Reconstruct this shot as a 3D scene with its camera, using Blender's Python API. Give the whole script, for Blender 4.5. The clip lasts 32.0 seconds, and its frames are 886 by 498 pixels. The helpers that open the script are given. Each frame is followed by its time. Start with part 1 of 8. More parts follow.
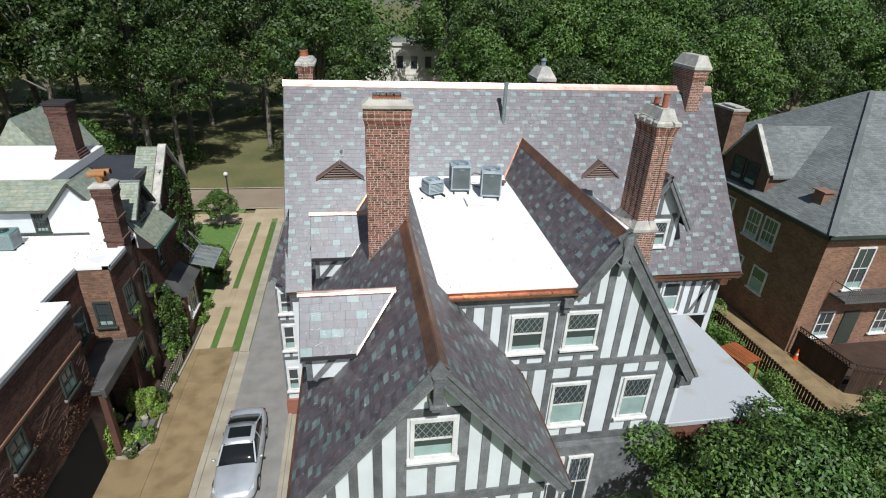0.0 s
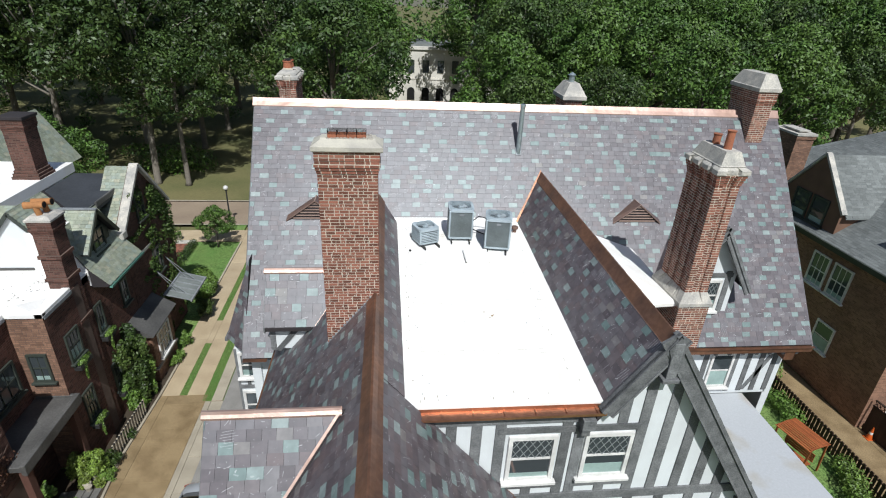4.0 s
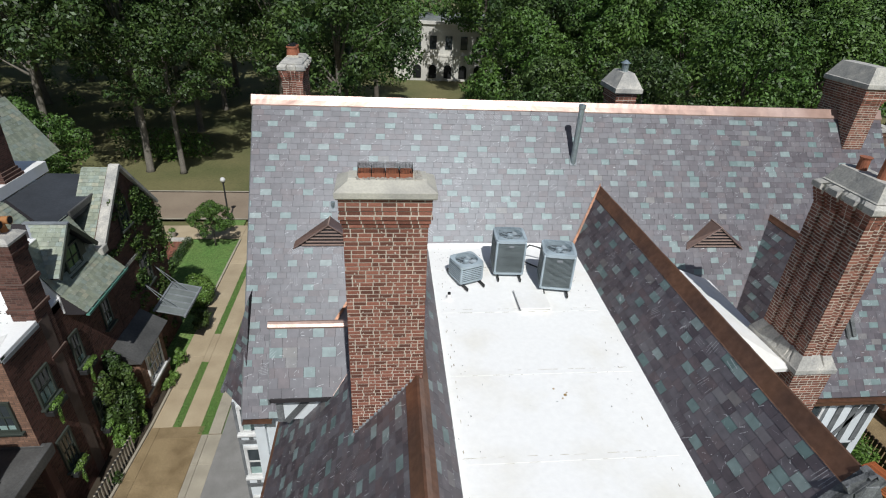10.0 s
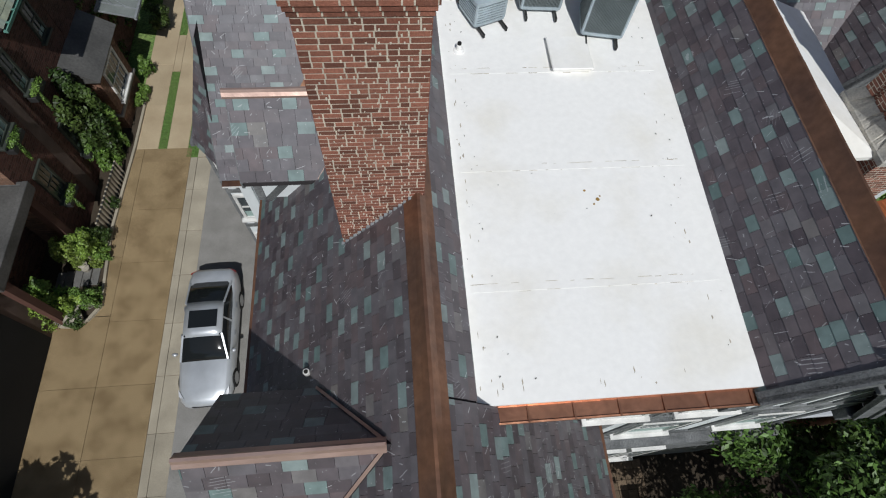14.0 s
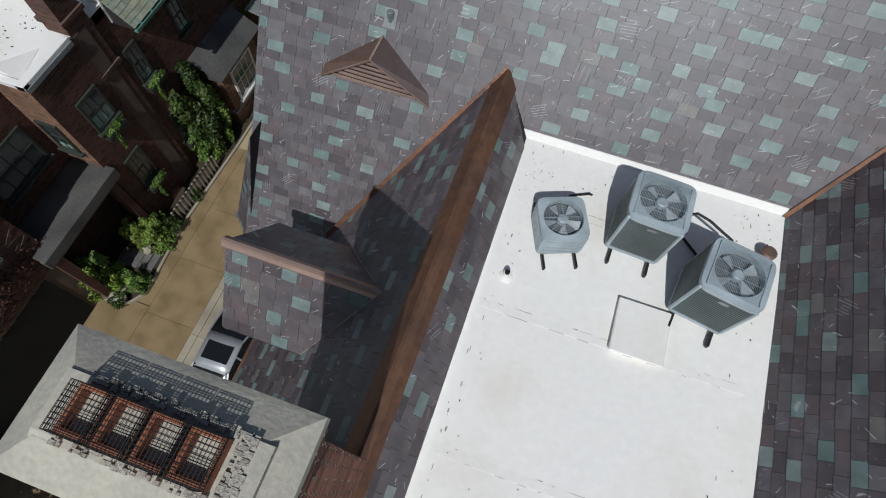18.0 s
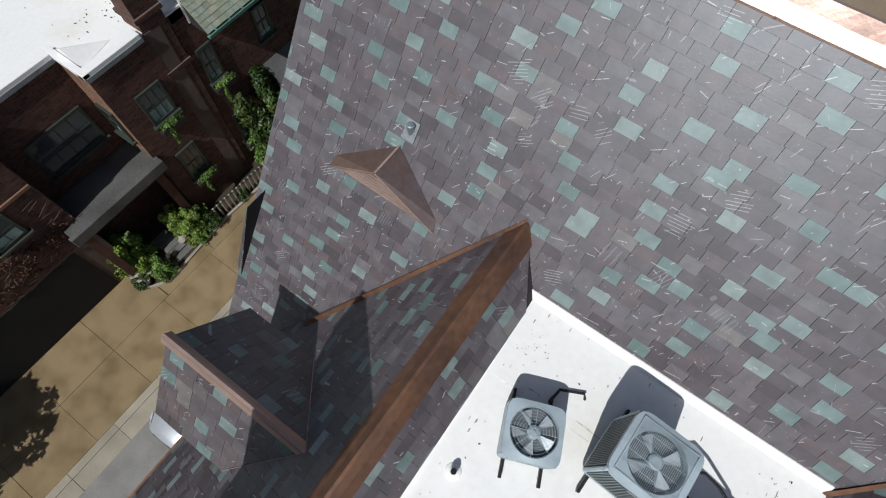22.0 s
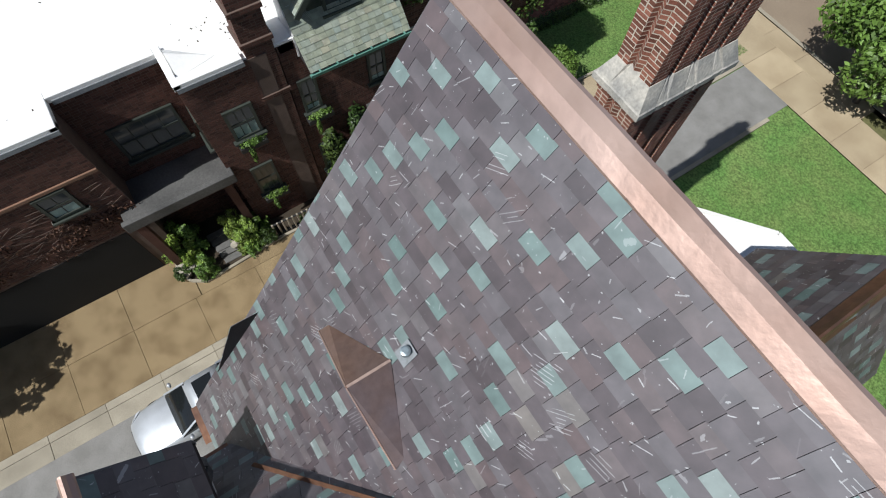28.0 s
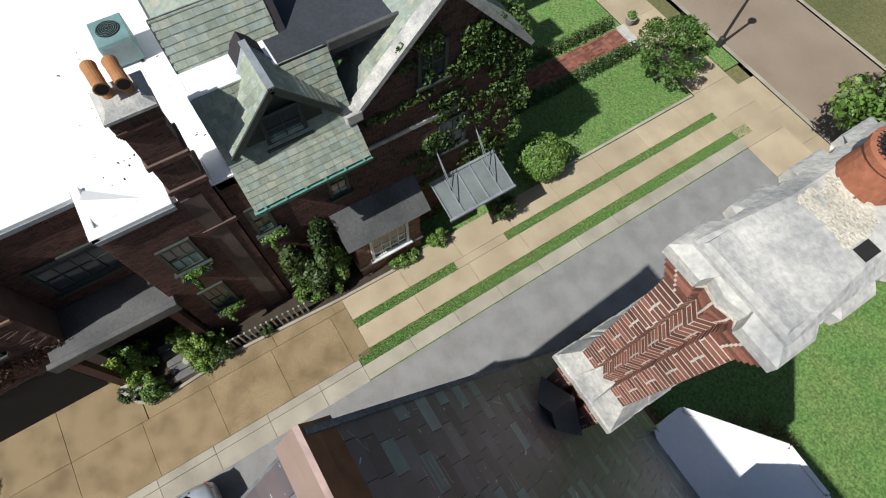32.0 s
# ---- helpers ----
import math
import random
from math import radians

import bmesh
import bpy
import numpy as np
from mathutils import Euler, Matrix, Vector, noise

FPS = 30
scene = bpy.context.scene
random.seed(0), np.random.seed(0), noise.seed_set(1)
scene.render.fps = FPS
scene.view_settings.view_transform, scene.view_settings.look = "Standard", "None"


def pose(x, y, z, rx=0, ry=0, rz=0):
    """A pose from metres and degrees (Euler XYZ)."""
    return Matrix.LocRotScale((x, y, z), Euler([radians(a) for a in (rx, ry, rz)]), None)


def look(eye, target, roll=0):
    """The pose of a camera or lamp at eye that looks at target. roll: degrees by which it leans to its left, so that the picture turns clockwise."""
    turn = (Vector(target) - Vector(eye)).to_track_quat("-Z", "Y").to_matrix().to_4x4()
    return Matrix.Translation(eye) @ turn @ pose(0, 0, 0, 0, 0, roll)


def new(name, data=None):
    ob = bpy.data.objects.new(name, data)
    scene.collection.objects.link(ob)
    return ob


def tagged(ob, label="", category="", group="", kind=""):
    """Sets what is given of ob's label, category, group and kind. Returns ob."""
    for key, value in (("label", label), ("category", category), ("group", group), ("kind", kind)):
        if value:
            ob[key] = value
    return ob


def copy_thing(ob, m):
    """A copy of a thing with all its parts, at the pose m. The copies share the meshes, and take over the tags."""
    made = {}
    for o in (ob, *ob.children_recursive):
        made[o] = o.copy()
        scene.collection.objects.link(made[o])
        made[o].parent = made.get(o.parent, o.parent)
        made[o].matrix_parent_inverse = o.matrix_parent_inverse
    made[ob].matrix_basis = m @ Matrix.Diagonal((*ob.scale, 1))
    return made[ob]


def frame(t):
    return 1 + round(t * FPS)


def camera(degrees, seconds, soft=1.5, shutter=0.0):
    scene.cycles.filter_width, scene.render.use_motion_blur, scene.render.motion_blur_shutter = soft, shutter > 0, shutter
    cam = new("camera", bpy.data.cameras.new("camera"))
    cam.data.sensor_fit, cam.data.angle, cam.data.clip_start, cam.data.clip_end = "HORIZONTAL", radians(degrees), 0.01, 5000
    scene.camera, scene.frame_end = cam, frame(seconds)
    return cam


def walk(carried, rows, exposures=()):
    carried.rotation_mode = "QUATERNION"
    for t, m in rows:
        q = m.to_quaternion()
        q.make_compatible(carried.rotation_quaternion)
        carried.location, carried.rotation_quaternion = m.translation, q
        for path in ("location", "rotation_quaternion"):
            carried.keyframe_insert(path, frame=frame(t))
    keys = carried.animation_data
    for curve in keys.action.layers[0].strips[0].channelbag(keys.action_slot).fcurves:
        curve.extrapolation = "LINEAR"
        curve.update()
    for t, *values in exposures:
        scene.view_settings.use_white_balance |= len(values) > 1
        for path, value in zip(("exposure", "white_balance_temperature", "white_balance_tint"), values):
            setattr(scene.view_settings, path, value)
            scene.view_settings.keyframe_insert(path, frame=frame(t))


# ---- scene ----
cam = camera(80.4, 32.0, soft=1.1)
PATH = [
    (0, (0.913, -0.054, 18.978), (1.23, 1.711, 18.091), 2.5),
    (0.5, (1.188, 0.449, 19.031), (1.504, 2.213, 18.142), 2.6),
    (1, (1.551, 1.039, 19.046), (1.864, 2.804, 18.159), 2.6),
    (1.5, (1.91, 1.785, 19.064), (2.223, 3.551, 18.179), 2.6),
    (2, (2.288, 2.7, 19.072), (2.601, 4.466, 18.187), 2.5),
    (2.5, (2.666, 3.466, 19.041), (2.983, 5.231, 18.157), 2.6),
    (3, (2.858, 3.989, 19.044), (3.156, 5.758, 18.16), 2.6),
    (3.5, (2.833, 4.283, 19.002), (3.086, 6.059, 18.118), 2.7),
    (4, (2.773, 4.453, 18.985), (2.984, 6.234, 18.1), 2.8),
    (4.5, (2.692, 4.498, 18.966), (2.892, 6.28, 18.082), 2.8),
    (6.5, (2.282, 4.782, 18.942), (2.491, 6.565, 18.061), 2.9),
    (7, (2.209, 5.042, 18.893), (2.418, 6.827, 18.015), 2.9),
    (7.5, (2.129, 5.47, 18.896), (2.339, 7.255, 18.02), 3.0),
    (8, (2.067, 6.03, 18.88), (2.276, 7.817, 18.006), 3.0),
    (8.5, (2.051, 6.681, 18.842), (2.257, 8.47, 17.972), 2.9),
    (9, (1.976, 7.318, 18.97), (2.183, 9.103, 18.09), 3.0),
    (9.5, (1.985, 7.907, 18.911), (2.19, 9.691, 18.031), 3.0),
    (10, (1.931, 8.365, 18.955), (2.14, 10.104, 17.989), 3.1),
    (10.5, (1.947, 8.564, 18.838), (2.158, 10.228, 17.75), 3.2),
    (11, (1.935, 8.641, 18.681), (2.144, 10.046, 17.272), 4.1),
    (11.5, (1.869, 9.055, 18.84), (2.055, 10.084, 17.132), 6.0),
    (12, (1.754, 9.351, 18.765), (1.945, 10.233, 16.98), 7.9),
    (12.5, (1.779, 9.653, 18.733), (1.966, 10.535, 16.949), 8.1),
    (13, (1.843, 10.161, 18.64), (2.031, 11.05, 16.859), 8.1),
    (13.5, (1.969, 10.901, 18.622), (2.151, 11.785, 16.837), 7.8),
    (14, (2.125, 11.651, 18.667), (2.3, 12.525, 16.877), 7.5),
    (14.5, (2.335, 12.555, 18.8), (2.496, 13.405, 16.997), 6.9),
    (15, (2.511, 13.555, 18.861), (2.675, 14.397, 17.054), 6.8),
    (15.5, (2.69, 14.416, 18.876), (2.686, 15.246, 17.055), 7.5),
    (17.5, (3.217, 15.78, 18.899), (3.02, 16.586, 17.079), 6.0),
    (18, (3.288, 16.288, 18.859), (3.081, 17.092, 17.039), 5.2),
    (18.5, (3.275, 16.887, 18.847), (3.019, 17.664, 17.023), 5.1),
    (19, (3.315, 17.351, 18.856), (3.03, 18.116, 17.03), 5.0),
    (19.5, (3.344, 17.605, 18.832), (3.048, 18.364, 17.005), 4.9),
    (20, (3.287, 18.049, 18.812), (2.984, 18.802, 16.984), 4.8),
    (20.5, (3.251, 18.564, 18.782), (2.937, 19.313, 16.954), 4.4),
    (21, (3.239, 18.998, 18.772), (2.894, 19.729, 16.943), 3.9),
    (21.5, (3.255, 19.181, 18.774), (2.848, 19.874, 16.943), 3.7),
    (22, (3.306, 19.279, 18.726), (2.872, 19.96, 16.896), 3.4),
    (22.5, (3.323, 19.358, 18.689), (2.877, 20.029, 16.858), 3.2),
    (23, (3.325, 19.394, 18.694), (2.821, 20.013, 16.86), 2.9),
    (23.5, (3.253, 19.53, 18.668), (2.711, 20.12, 16.836), 3.0),
    (24, (3.066, 19.75, 18.637), (2.516, 20.335, 16.805), 3.2),
    (24.5, (2.865, 20.066, 18.602), (2.299, 20.641, 16.772), 3.0),
    (25, (2.643, 20.419, 18.578), (2.075, 20.995, 16.749), 3.0),
    (25.5, (2.434, 20.79, 18.546), (1.86, 21.364, 16.718), 3.1),
    (27.5, (1.762, 22.132, 18.51), (1.101, 22.613, 16.685), 3.4),
    (28, (1.641, 22.416, 18.49), (0.974, 22.891, 16.665), 3.2),
    (28.5, (1.551, 22.652, 18.469), (0.876, 23.122, 16.646), 2.9),
    (29, (1.386, 22.86, 18.439), (0.708, 23.327, 16.616), 2.8),
    (29.5, (1.08, 23.152, 18.439), (0.401, 23.62, 16.617), 2.8),
    (30, (0.657, 23.549, 18.431), (-0.026, 24.021, 16.612), 2.9),
    (30.5, (0.173, 24.032, 18.487), (-0.508, 24.494, 16.665), 2.8),
    (31, (-0.353, 24.557, 18.488), (-1.031, 25.021, 16.664), 2.6),
    (31.5, (-0.854, 25.081, 18.464), (-1.541, 25.549, 16.645), 2.7),
    (32, (-1.452, 25.586, 18.488), (-2.137, 26.06, 16.669), 2.9),
]
walk(cam, [(t, look(eye, target, roll)) for t, eye, target, roll in PATH],
     exposures=[(0, 0.06), (4, 0.06), (9, -0.12), (11, -0.33), (13, -0.42), (14, -0.48), (15, -0.64), (18, -0.68), (20, -0.5), (23, -0.35), (25, -0.19), (28, 0.08), (30, 0.22), (32, 0.2)])

# ---- light ----
SUN_WAY = Vector((0.08, -0.612, 0.787)).normalized()
world = bpy.data.worlds.new("world")
scene.world = world
world.use_nodes = True
wn = world.node_tree.nodes
sky = wn.new("ShaderNodeTexSky")
sky.sky_type, sky.sun_disc = "NISHITA", False
sky.sun_elevation = math.asin(SUN_WAY.z)
sky.sun_rotation = math.atan2(SUN_WAY.x, SUN_WAY.y)
world.node_tree.links.new(sky.outputs[0], wn["Background"].inputs[0])
wn["Background"].inputs[1].default_value = 0.07
sun = new("sun", bpy.data.lights.new("sun", "SUN"))
sun.data.energy, sun.data.angle, sun.data.color = 4.4, radians(0.55), (0.97, 0.985, 0.985)
sun.matrix_world = look(SUN_WAY * 80, (0, 0, 0))
scene.view_settings.exposure = 0.0


# ---- materials ----
def mat(name, col, rough=0.75, metal=0.0, var=0.22, big=0.5, fine=30.0, bump=0.25, rand=0.0, col2=None, patch=None, spec=0.4):
    """A surface with broad stains, fine grain, relief and, by rand, pieces that differ from one another."""
    m = bpy.data.materials.new(name)
    m.use_nodes = True
    nt = m.node_tree
    n, link = nt.nodes, nt.links.new
    bsdf = n["Principled BSDF"]
    geo, info = n.new("ShaderNodeNewGeometry"), n.new("ShaderNodeObjectInfo")
    a, b = n.new("ShaderNodeTexNoise"), n.new("ShaderNodeTexNoise")
    for tex, scale, detail in ((a, big, 5.0), (b, fine, 6.0)):
        tex.inputs["Scale"].default_value, tex.inputs["Detail"].default_value = scale, detail
        link(geo.outputs["Position"], tex.inputs["Vector"])
    first = n.new("ShaderNodeMix")
    first.data_type = "RGBA"
    first.inputs["A"].default_value = (*col, 1)
    first.inputs["B"].default_value = (*(col2 or [c * 0.72 for c in col]), 1)
    ramp = n.new("ShaderNodeMapRange")
    ramp.inputs[1].default_value, ramp.inputs[2].default_value = patch or (0.35, 0.7)
    link(a.outputs["Fac"], ramp.inputs[0])
    link(ramp.outputs[0], first.inputs["Factor"])
    grain = n.new("ShaderNodeMapRange")
    grain.inputs[1].default_value, grain.inputs[2].default_value = 0.25, 0.75
    grain.inputs[3].default_value, grain.inputs[4].default_value = 1 - var, 1 + var
    link(b.outputs["Fac"], grain.inputs[0])
    gain = grain.outputs[0]
    if rand:
        add = n.new("ShaderNodeMath")
        add.operation = "ADD"
        link(info.outputs["Random"], add.inputs[0])
        link(geo.outputs["Random Per Island"], add.inputs[1])
        wrap = n.new("ShaderNodeMath")
        wrap.operation = "FRACT"
        link(add.outputs[0], wrap.inputs[0])
        span = n.new("ShaderNodeMapRange")
        span.inputs[3].default_value, span.inputs[4].default_value = 1 - rand, 1 + rand
        link(wrap.outputs[0], span.inputs[0])
        times = n.new("ShaderNodeMath")
        times.operation = "MULTIPLY"
        link(gain, times.inputs[0])
        link(span.outputs[0], times.inputs[1])
        gain = times.outputs[0]
    scale_ = n.new("ShaderNodeVectorMath")
    scale_.operation = "SCALE"
    link(first.outputs["Result"], scale_.inputs[0])
    link(gain, scale_.inputs["Scale"])
    link(scale_.outputs[0], bsdf.inputs["Base Color"])
    bsdf.inputs["Roughness"].default_value, bsdf.inputs["Metallic"].default_value = rough, metal
    bsdf.inputs["Specular IOR Level"].default_value = spec
    if bump:
        bp = n.new("ShaderNodeBump")
        bp.inputs["Strength"].default_value, bp.inputs["Distance"].default_value = bump, 0.02
        link(b.outputs["Fac"], bp.inputs["Height"])
        link(bp.outputs[0], bsdf.inputs["Normal"])
    return m


def slate_mat(name, cols, rough=0.47):
    """Slate: each piece its own tint, cloudy bloom over it, and pale scratches and chips from handling."""
    m = bpy.data.materials.new(name)
    m.use_nodes = True
    nt = m.node_tree
    n, link = nt.nodes, nt.links.new
    bsdf = n["Principled BSDF"]
    geo, info = n.new("ShaderNodeNewGeometry"), n.new("ShaderNodeObjectInfo")
    add, wrap = n.new("ShaderNodeMath"), n.new("ShaderNodeMath")
    add.operation, wrap.operation = "ADD", "FRACT"
    link(info.outputs["Random"], add.inputs[0])
    link(geo.outputs["Random Per Island"], add.inputs[1])
    link(add.outputs[0], wrap.inputs[0])
    ramp = n.new("ShaderNodeValToRGB")
    ramp.color_ramp.interpolation = "LINEAR"
    while len(ramp.color_ramp.elements) < len(cols):
        ramp.color_ramp.elements.new(0.5)
    for e, (p, c) in zip(ramp.color_ramp.elements, cols):
        e.position, e.color = p, (*c, 1)
    link(wrap.outputs[0], ramp.inputs[0])
    cloud = n.new("ShaderNodeTexNoise")
    cloud.inputs["Scale"].default_value, cloud.inputs["Detail"].default_value = 5.0, 6.0
    link(geo.outputs["Position"], cloud.inputs["Vector"])
    clm = n.new("ShaderNodeMapRange")
    clm.inputs[1].default_value, clm.inputs[2].default_value, clm.inputs[3].default_value, clm.inputs[4].default_value = 0.3, 0.7, 0.8, 1.22
    link(cloud.outputs["Fac"], clm.inputs[0])
    mul = n.new("ShaderNodeVectorMath")
    mul.operation = "SCALE"
    link(ramp.outputs[0], mul.inputs[0])
    link(clm.outputs[0], mul.inputs["Scale"])
    # pale handling marks: bundles of parallel strokes, single strokes and chips, each with its own direction
    out = mul.outputs[0]

    def calc(op, a, b=None):
        nd = n.new("ShaderNodeMath")
        nd.operation = op
        for k, v in enumerate((a, b)):
            if isinstance(v, (int, float)):
                nd.inputs[k].default_value = v
            elif v is not None:
                link(v, nd.inputs[k])
        return nd.outputs[0]

    rub = n.new("ShaderNodeTexNoise")
    rub.inputs["Scale"].default_value, rub.inputs["Detail"].default_value = 38.0, 3.0
    link(geo.outputs["Position"], rub.inputs["Vector"])
    for cell, reach, period, thin, share, full in ((2.3, 0.12, 0.042, 0.10, 0.5, 0.48), (3.9, 0.075, 0.5, 0.008, 0.5, 0.75), (6.5, 0.042, 0.5, 0.010, 0.6, 0.7)):
        cells = n.new("ShaderNodeTexVoronoi")
        cells.inputs["Scale"].default_value = cell
        link(geo.outputs["Position"], cells.inputs["Vector"])
        away, sign, unit, dot, size = (n.new("ShaderNodeVectorMath") for _ in range(5))
        away.operation, sign.operation, unit.operation, dot.operation, size.operation = "SUBTRACT", "SUBTRACT", "NORMALIZE", "DOT_PRODUCT", "LENGTH"
        link(geo.outputs["Position"], away.inputs[0])
        link(cells.outputs["Position"], away.inputs[1])
        link(cells.outputs["Color"], sign.inputs[0])
        sign.inputs[1].default_value = (0.5, 0.5, 0.5)
        link(sign.outputs[0], unit.inputs[0])
        link(away.outputs[0], dot.inputs[0])
        link(unit.outputs[0], dot.inputs[1])
        link(away.outputs[0], size.inputs[0])
        pick = n.new("ShaderNodeSeparateColor")
        link(cells.outputs["Color"], pick.inputs[0])
        wave = calc("ABSOLUTE", calc("SUBTRACT", calc("FRACT", calc("ADD", calc("DIVIDE", dot.outputs["Value"], period), 0.5)), 0.5))
        line = calc("LESS_THAN", wave, calc("MULTIPLY", rub.outputs["Fac"], thin * 2.0))
        own = n.new("ShaderNodeTexWhiteNoise")
        own.noise_dimensions = "1D"
        link(calc("ADD", calc("FLOOR", calc("ADD", calc("DIVIDE", dot.outputs["Value"], period), 0.5)), calc("MULTIPLY", pick.outputs[0], 91.7)), own.inputs["W"])
        short = calc("ADD", calc("MULTIPLY", rub.outputs["Fac"], reach * 0.4), calc("MULTIPLY", own.outputs["Value"], reach * 0.9))
        near = calc("LESS_THAN", calc("ADD", size.outputs["Value"], short), calc("MULTIPLY", calc("ADD", pick.outputs[1], 0.75), reach * 1.15))
        seen = calc("LESS_THAN", pick.outputs[0], share)
        fac = calc("MULTIPLY", calc("MULTIPLY", line, near), calc("MULTIPLY", seen, calc("MULTIPLY", pick.outputs[2], full)))
        mx = n.new("ShaderNodeMix")
        mx.data_type = "RGBA"
        link(fac, mx.inputs["Factor"])
        link(out, mx.inputs["A"])
        mx.inputs["B"].default_value = (0.60, 0.61, 0.62, 1)
        out = mx.outputs["Result"]
    chip = n.new("ShaderNodeTexNoise")
    chip.inputs["Scale"].default_value, chip.inputs["Detail"].default_value = 21.0, 2.0
    link(geo.outputs["Position"], chip.inputs["Vector"])
    cut = n.new("ShaderNodeMapRange")
    cut.inputs[1].default_value, cut.inputs[2].default_value, cut.inputs[4].default_value = 0.715, 0.74, 0.6
    link(chip.outputs["Fac"], cut.inputs[0])
    mx = n.new("ShaderNodeMix")
    mx.data_type = "RGBA"
    link(cut.outputs[0], mx.inputs["Factor"])
    link(out, mx.inputs["A"])
    mx.inputs["B"].default_value = (0.52, 0.53, 0.54, 1)
    out = mx.outputs["Result"]
    link(out, bsdf.inputs["Base Color"])
    gloss = n.new("ShaderNodeMapRange")
    gloss.inputs[3].default_value, gloss.inputs[4].default_value = rough - 0.02, rough + 0.03
    link(wrap.outputs[0], gloss.inputs[0])
    link(gloss.outputs[0], bsdf.inputs["Roughness"])
    bsdf.inputs["Specular IOR Level"].default_value = 0.65
    bsdf.inputs["Coat Weight"].default_value, bsdf.inputs["Coat Roughness"].default_value = 0.75, 0.58
    bsdf.inputs["Specular Tint"].default_value = (0.86, 0.95, 1.0, 1)
    fine = n.new("ShaderNodeTexNoise")
    fine.inputs["Scale"].default_value, fine.inputs["Detail"].default_value = 24.0, 5.0
    link(geo.outputs["Position"], fine.inputs["Vector"])
    bp = n.new("ShaderNodeBump")
    bp.inputs["Strength"].default_value, bp.inputs["Distance"].default_value = 0.12, 0.01
    link(fine.outputs["Fac"], bp.inputs["Height"])
    link(bp.outputs[0], bsdf.inputs["Normal"])
    return m


def glass_mat(name, col=(0.05, 0.06, 0.065), rough=0.06):
    m = bpy.data.materials.new(name)
    m.use_nodes = True
    b = m.node_tree.nodes["Principled BSDF"]
    b.inputs["Base Color"].default_value = (*col, 1)
    b.inputs["Roughness"].default_value, b.inputs["Specular IOR Level"].default_value = rough, 0.8
    return m


SLATE = slate_mat("purple_slate", [(0.0, (0.060, 0.044, 0.049)), (0.3, (0.089, 0.071, 0.078)), (0.6, (0.108, 0.096, 0.104)), (0.85, (0.098, 0.068, 0.070)), (0.97, (0.132, 0.123, 0.129)), (1.0, (0.160, 0.142, 0.130))])
GREEN = slate_mat("green_slate", [(0.0, (0.10, 0.155, 0.145)), (0.4, (0.14, 0.197, 0.187)), (0.8, (0.175, 0.226, 0.217)), (1.0, (0.215, 0.255, 0.245))])
OLDSLATE = slate_mat("old_green_slate", [(0.0, (0.20, 0.225, 0.165)), (0.4, (0.28, 0.30, 0.215)), (0.7, (0.24, 0.285, 0.24)), (1.0, (0.34, 0.33, 0.235))], 0.6)
# near-black that paints the darkness inside flues, pots and pipes
HOLEBLACK = mat("soot", (0.02, 0.018, 0.016), 0.95)
DECK = mat("roof_underlay", (0.035, 0.03, 0.032), 0.9)
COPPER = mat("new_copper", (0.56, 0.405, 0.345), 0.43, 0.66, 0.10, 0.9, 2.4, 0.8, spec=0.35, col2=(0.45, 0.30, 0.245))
# brown copper of gutters and small ridges; also paints the main ridge's shaded side
COPPERD = mat("tarnished_and_shaded_copper", (0.27, 0.135, 0.08), 0.42, 0.6, 0.2, 1.2, 8.0, 0.3, col2=(0.15, 0.085, 0.062))
BRIGHTCU = mat("bright_copper_gutter", (0.52, 0.25, 0.15), 0.32, 0.8, 0.2, 1.4, 6.0, 0.4, col2=(0.33, 0.16, 0.10))
MEMBRANE = mat("white_roof_membrane", (0.87, 0.86, 0.83), 0.55, 0, 0.035, 0.7, 9.0, 0.16, col2=(0.80, 0.775, 0.71), patch=(0.52, 0.74))
BRICK = mat("red_brick", (0.235, 0.098, 0.066), 0.85, 0, 0.25, 2.5, 45.0, 0.4, rand=0.45, col2=(0.20, 0.075, 0.05))
MORTAR = mat("lime_mortar", (0.64, 0.575, 0.475), 0.95, 0, 0.2, 2.0, 60.0, 0.4)
DARKBRICK = mat("dark_brown_brick", (0.118, 0.054, 0.04), 0.88, 0, 0.25, 1.5, 40.0, 0.4, rand=0.4)
DARKMORTAR = mat("dark_mortar", (0.15, 0.105, 0.085), 0.95, 0, 0.2, 2.0, 60.0, 0.4)
TANBRICK = mat("orange_brick", (0.25, 0.14, 0.092), 0.85, 0, 0.2, 1.0, 40.0, 0.3, rand=0.3)
STONE = mat("weathered_limestone", (0.54, 0.51, 0.45), 0.85, 0, 0.22, 2.6, 22.0, 0.5, col2=(0.30, 0.295, 0.28))
STUCCO = mat("white_stucco", (0.70, 0.735, 0.745), 0.9, 0, 0.07, 1.2, 70.0, 0.35, col2=(0.61, 0.635, 0.64))
TIMBER = mat("grey_stained_timber", (0.175, 0.18, 0.182), 0.85, 0, 0.35, 3.0, 28.0, 0.5, rand=0.25, col2=(0.10, 0.104, 0.106))
WHITE = mat("white_paint", (0.76, 0.75, 0.72), 0.5, 0, 0.05, 3.0, 30.0, 0.1)
GLASS = glass_mat("window_glass")
BLIND = mat("pale_green_blind", (0.33, 0.45, 0.42), 0.4, 0, 0.06, 2.0, 20.0, 0.0)
CONC = mat("tan_aggregate_concrete", (0.275, 0.200, 0.108), 0.92, 0, 0.42, 1.1, 38.0, 0.5, rand=0.07, col2=(0.185, 0.128, 0.065), patch=(0.42, 0.68))
PALECONC = mat("sandy_concrete", (0.46, 0.37, 0.245), 0.92, 0, 0.22, 0.7, 40.0, 0.4, rand=0.08, col2=(0.36, 0.28, 0.18))
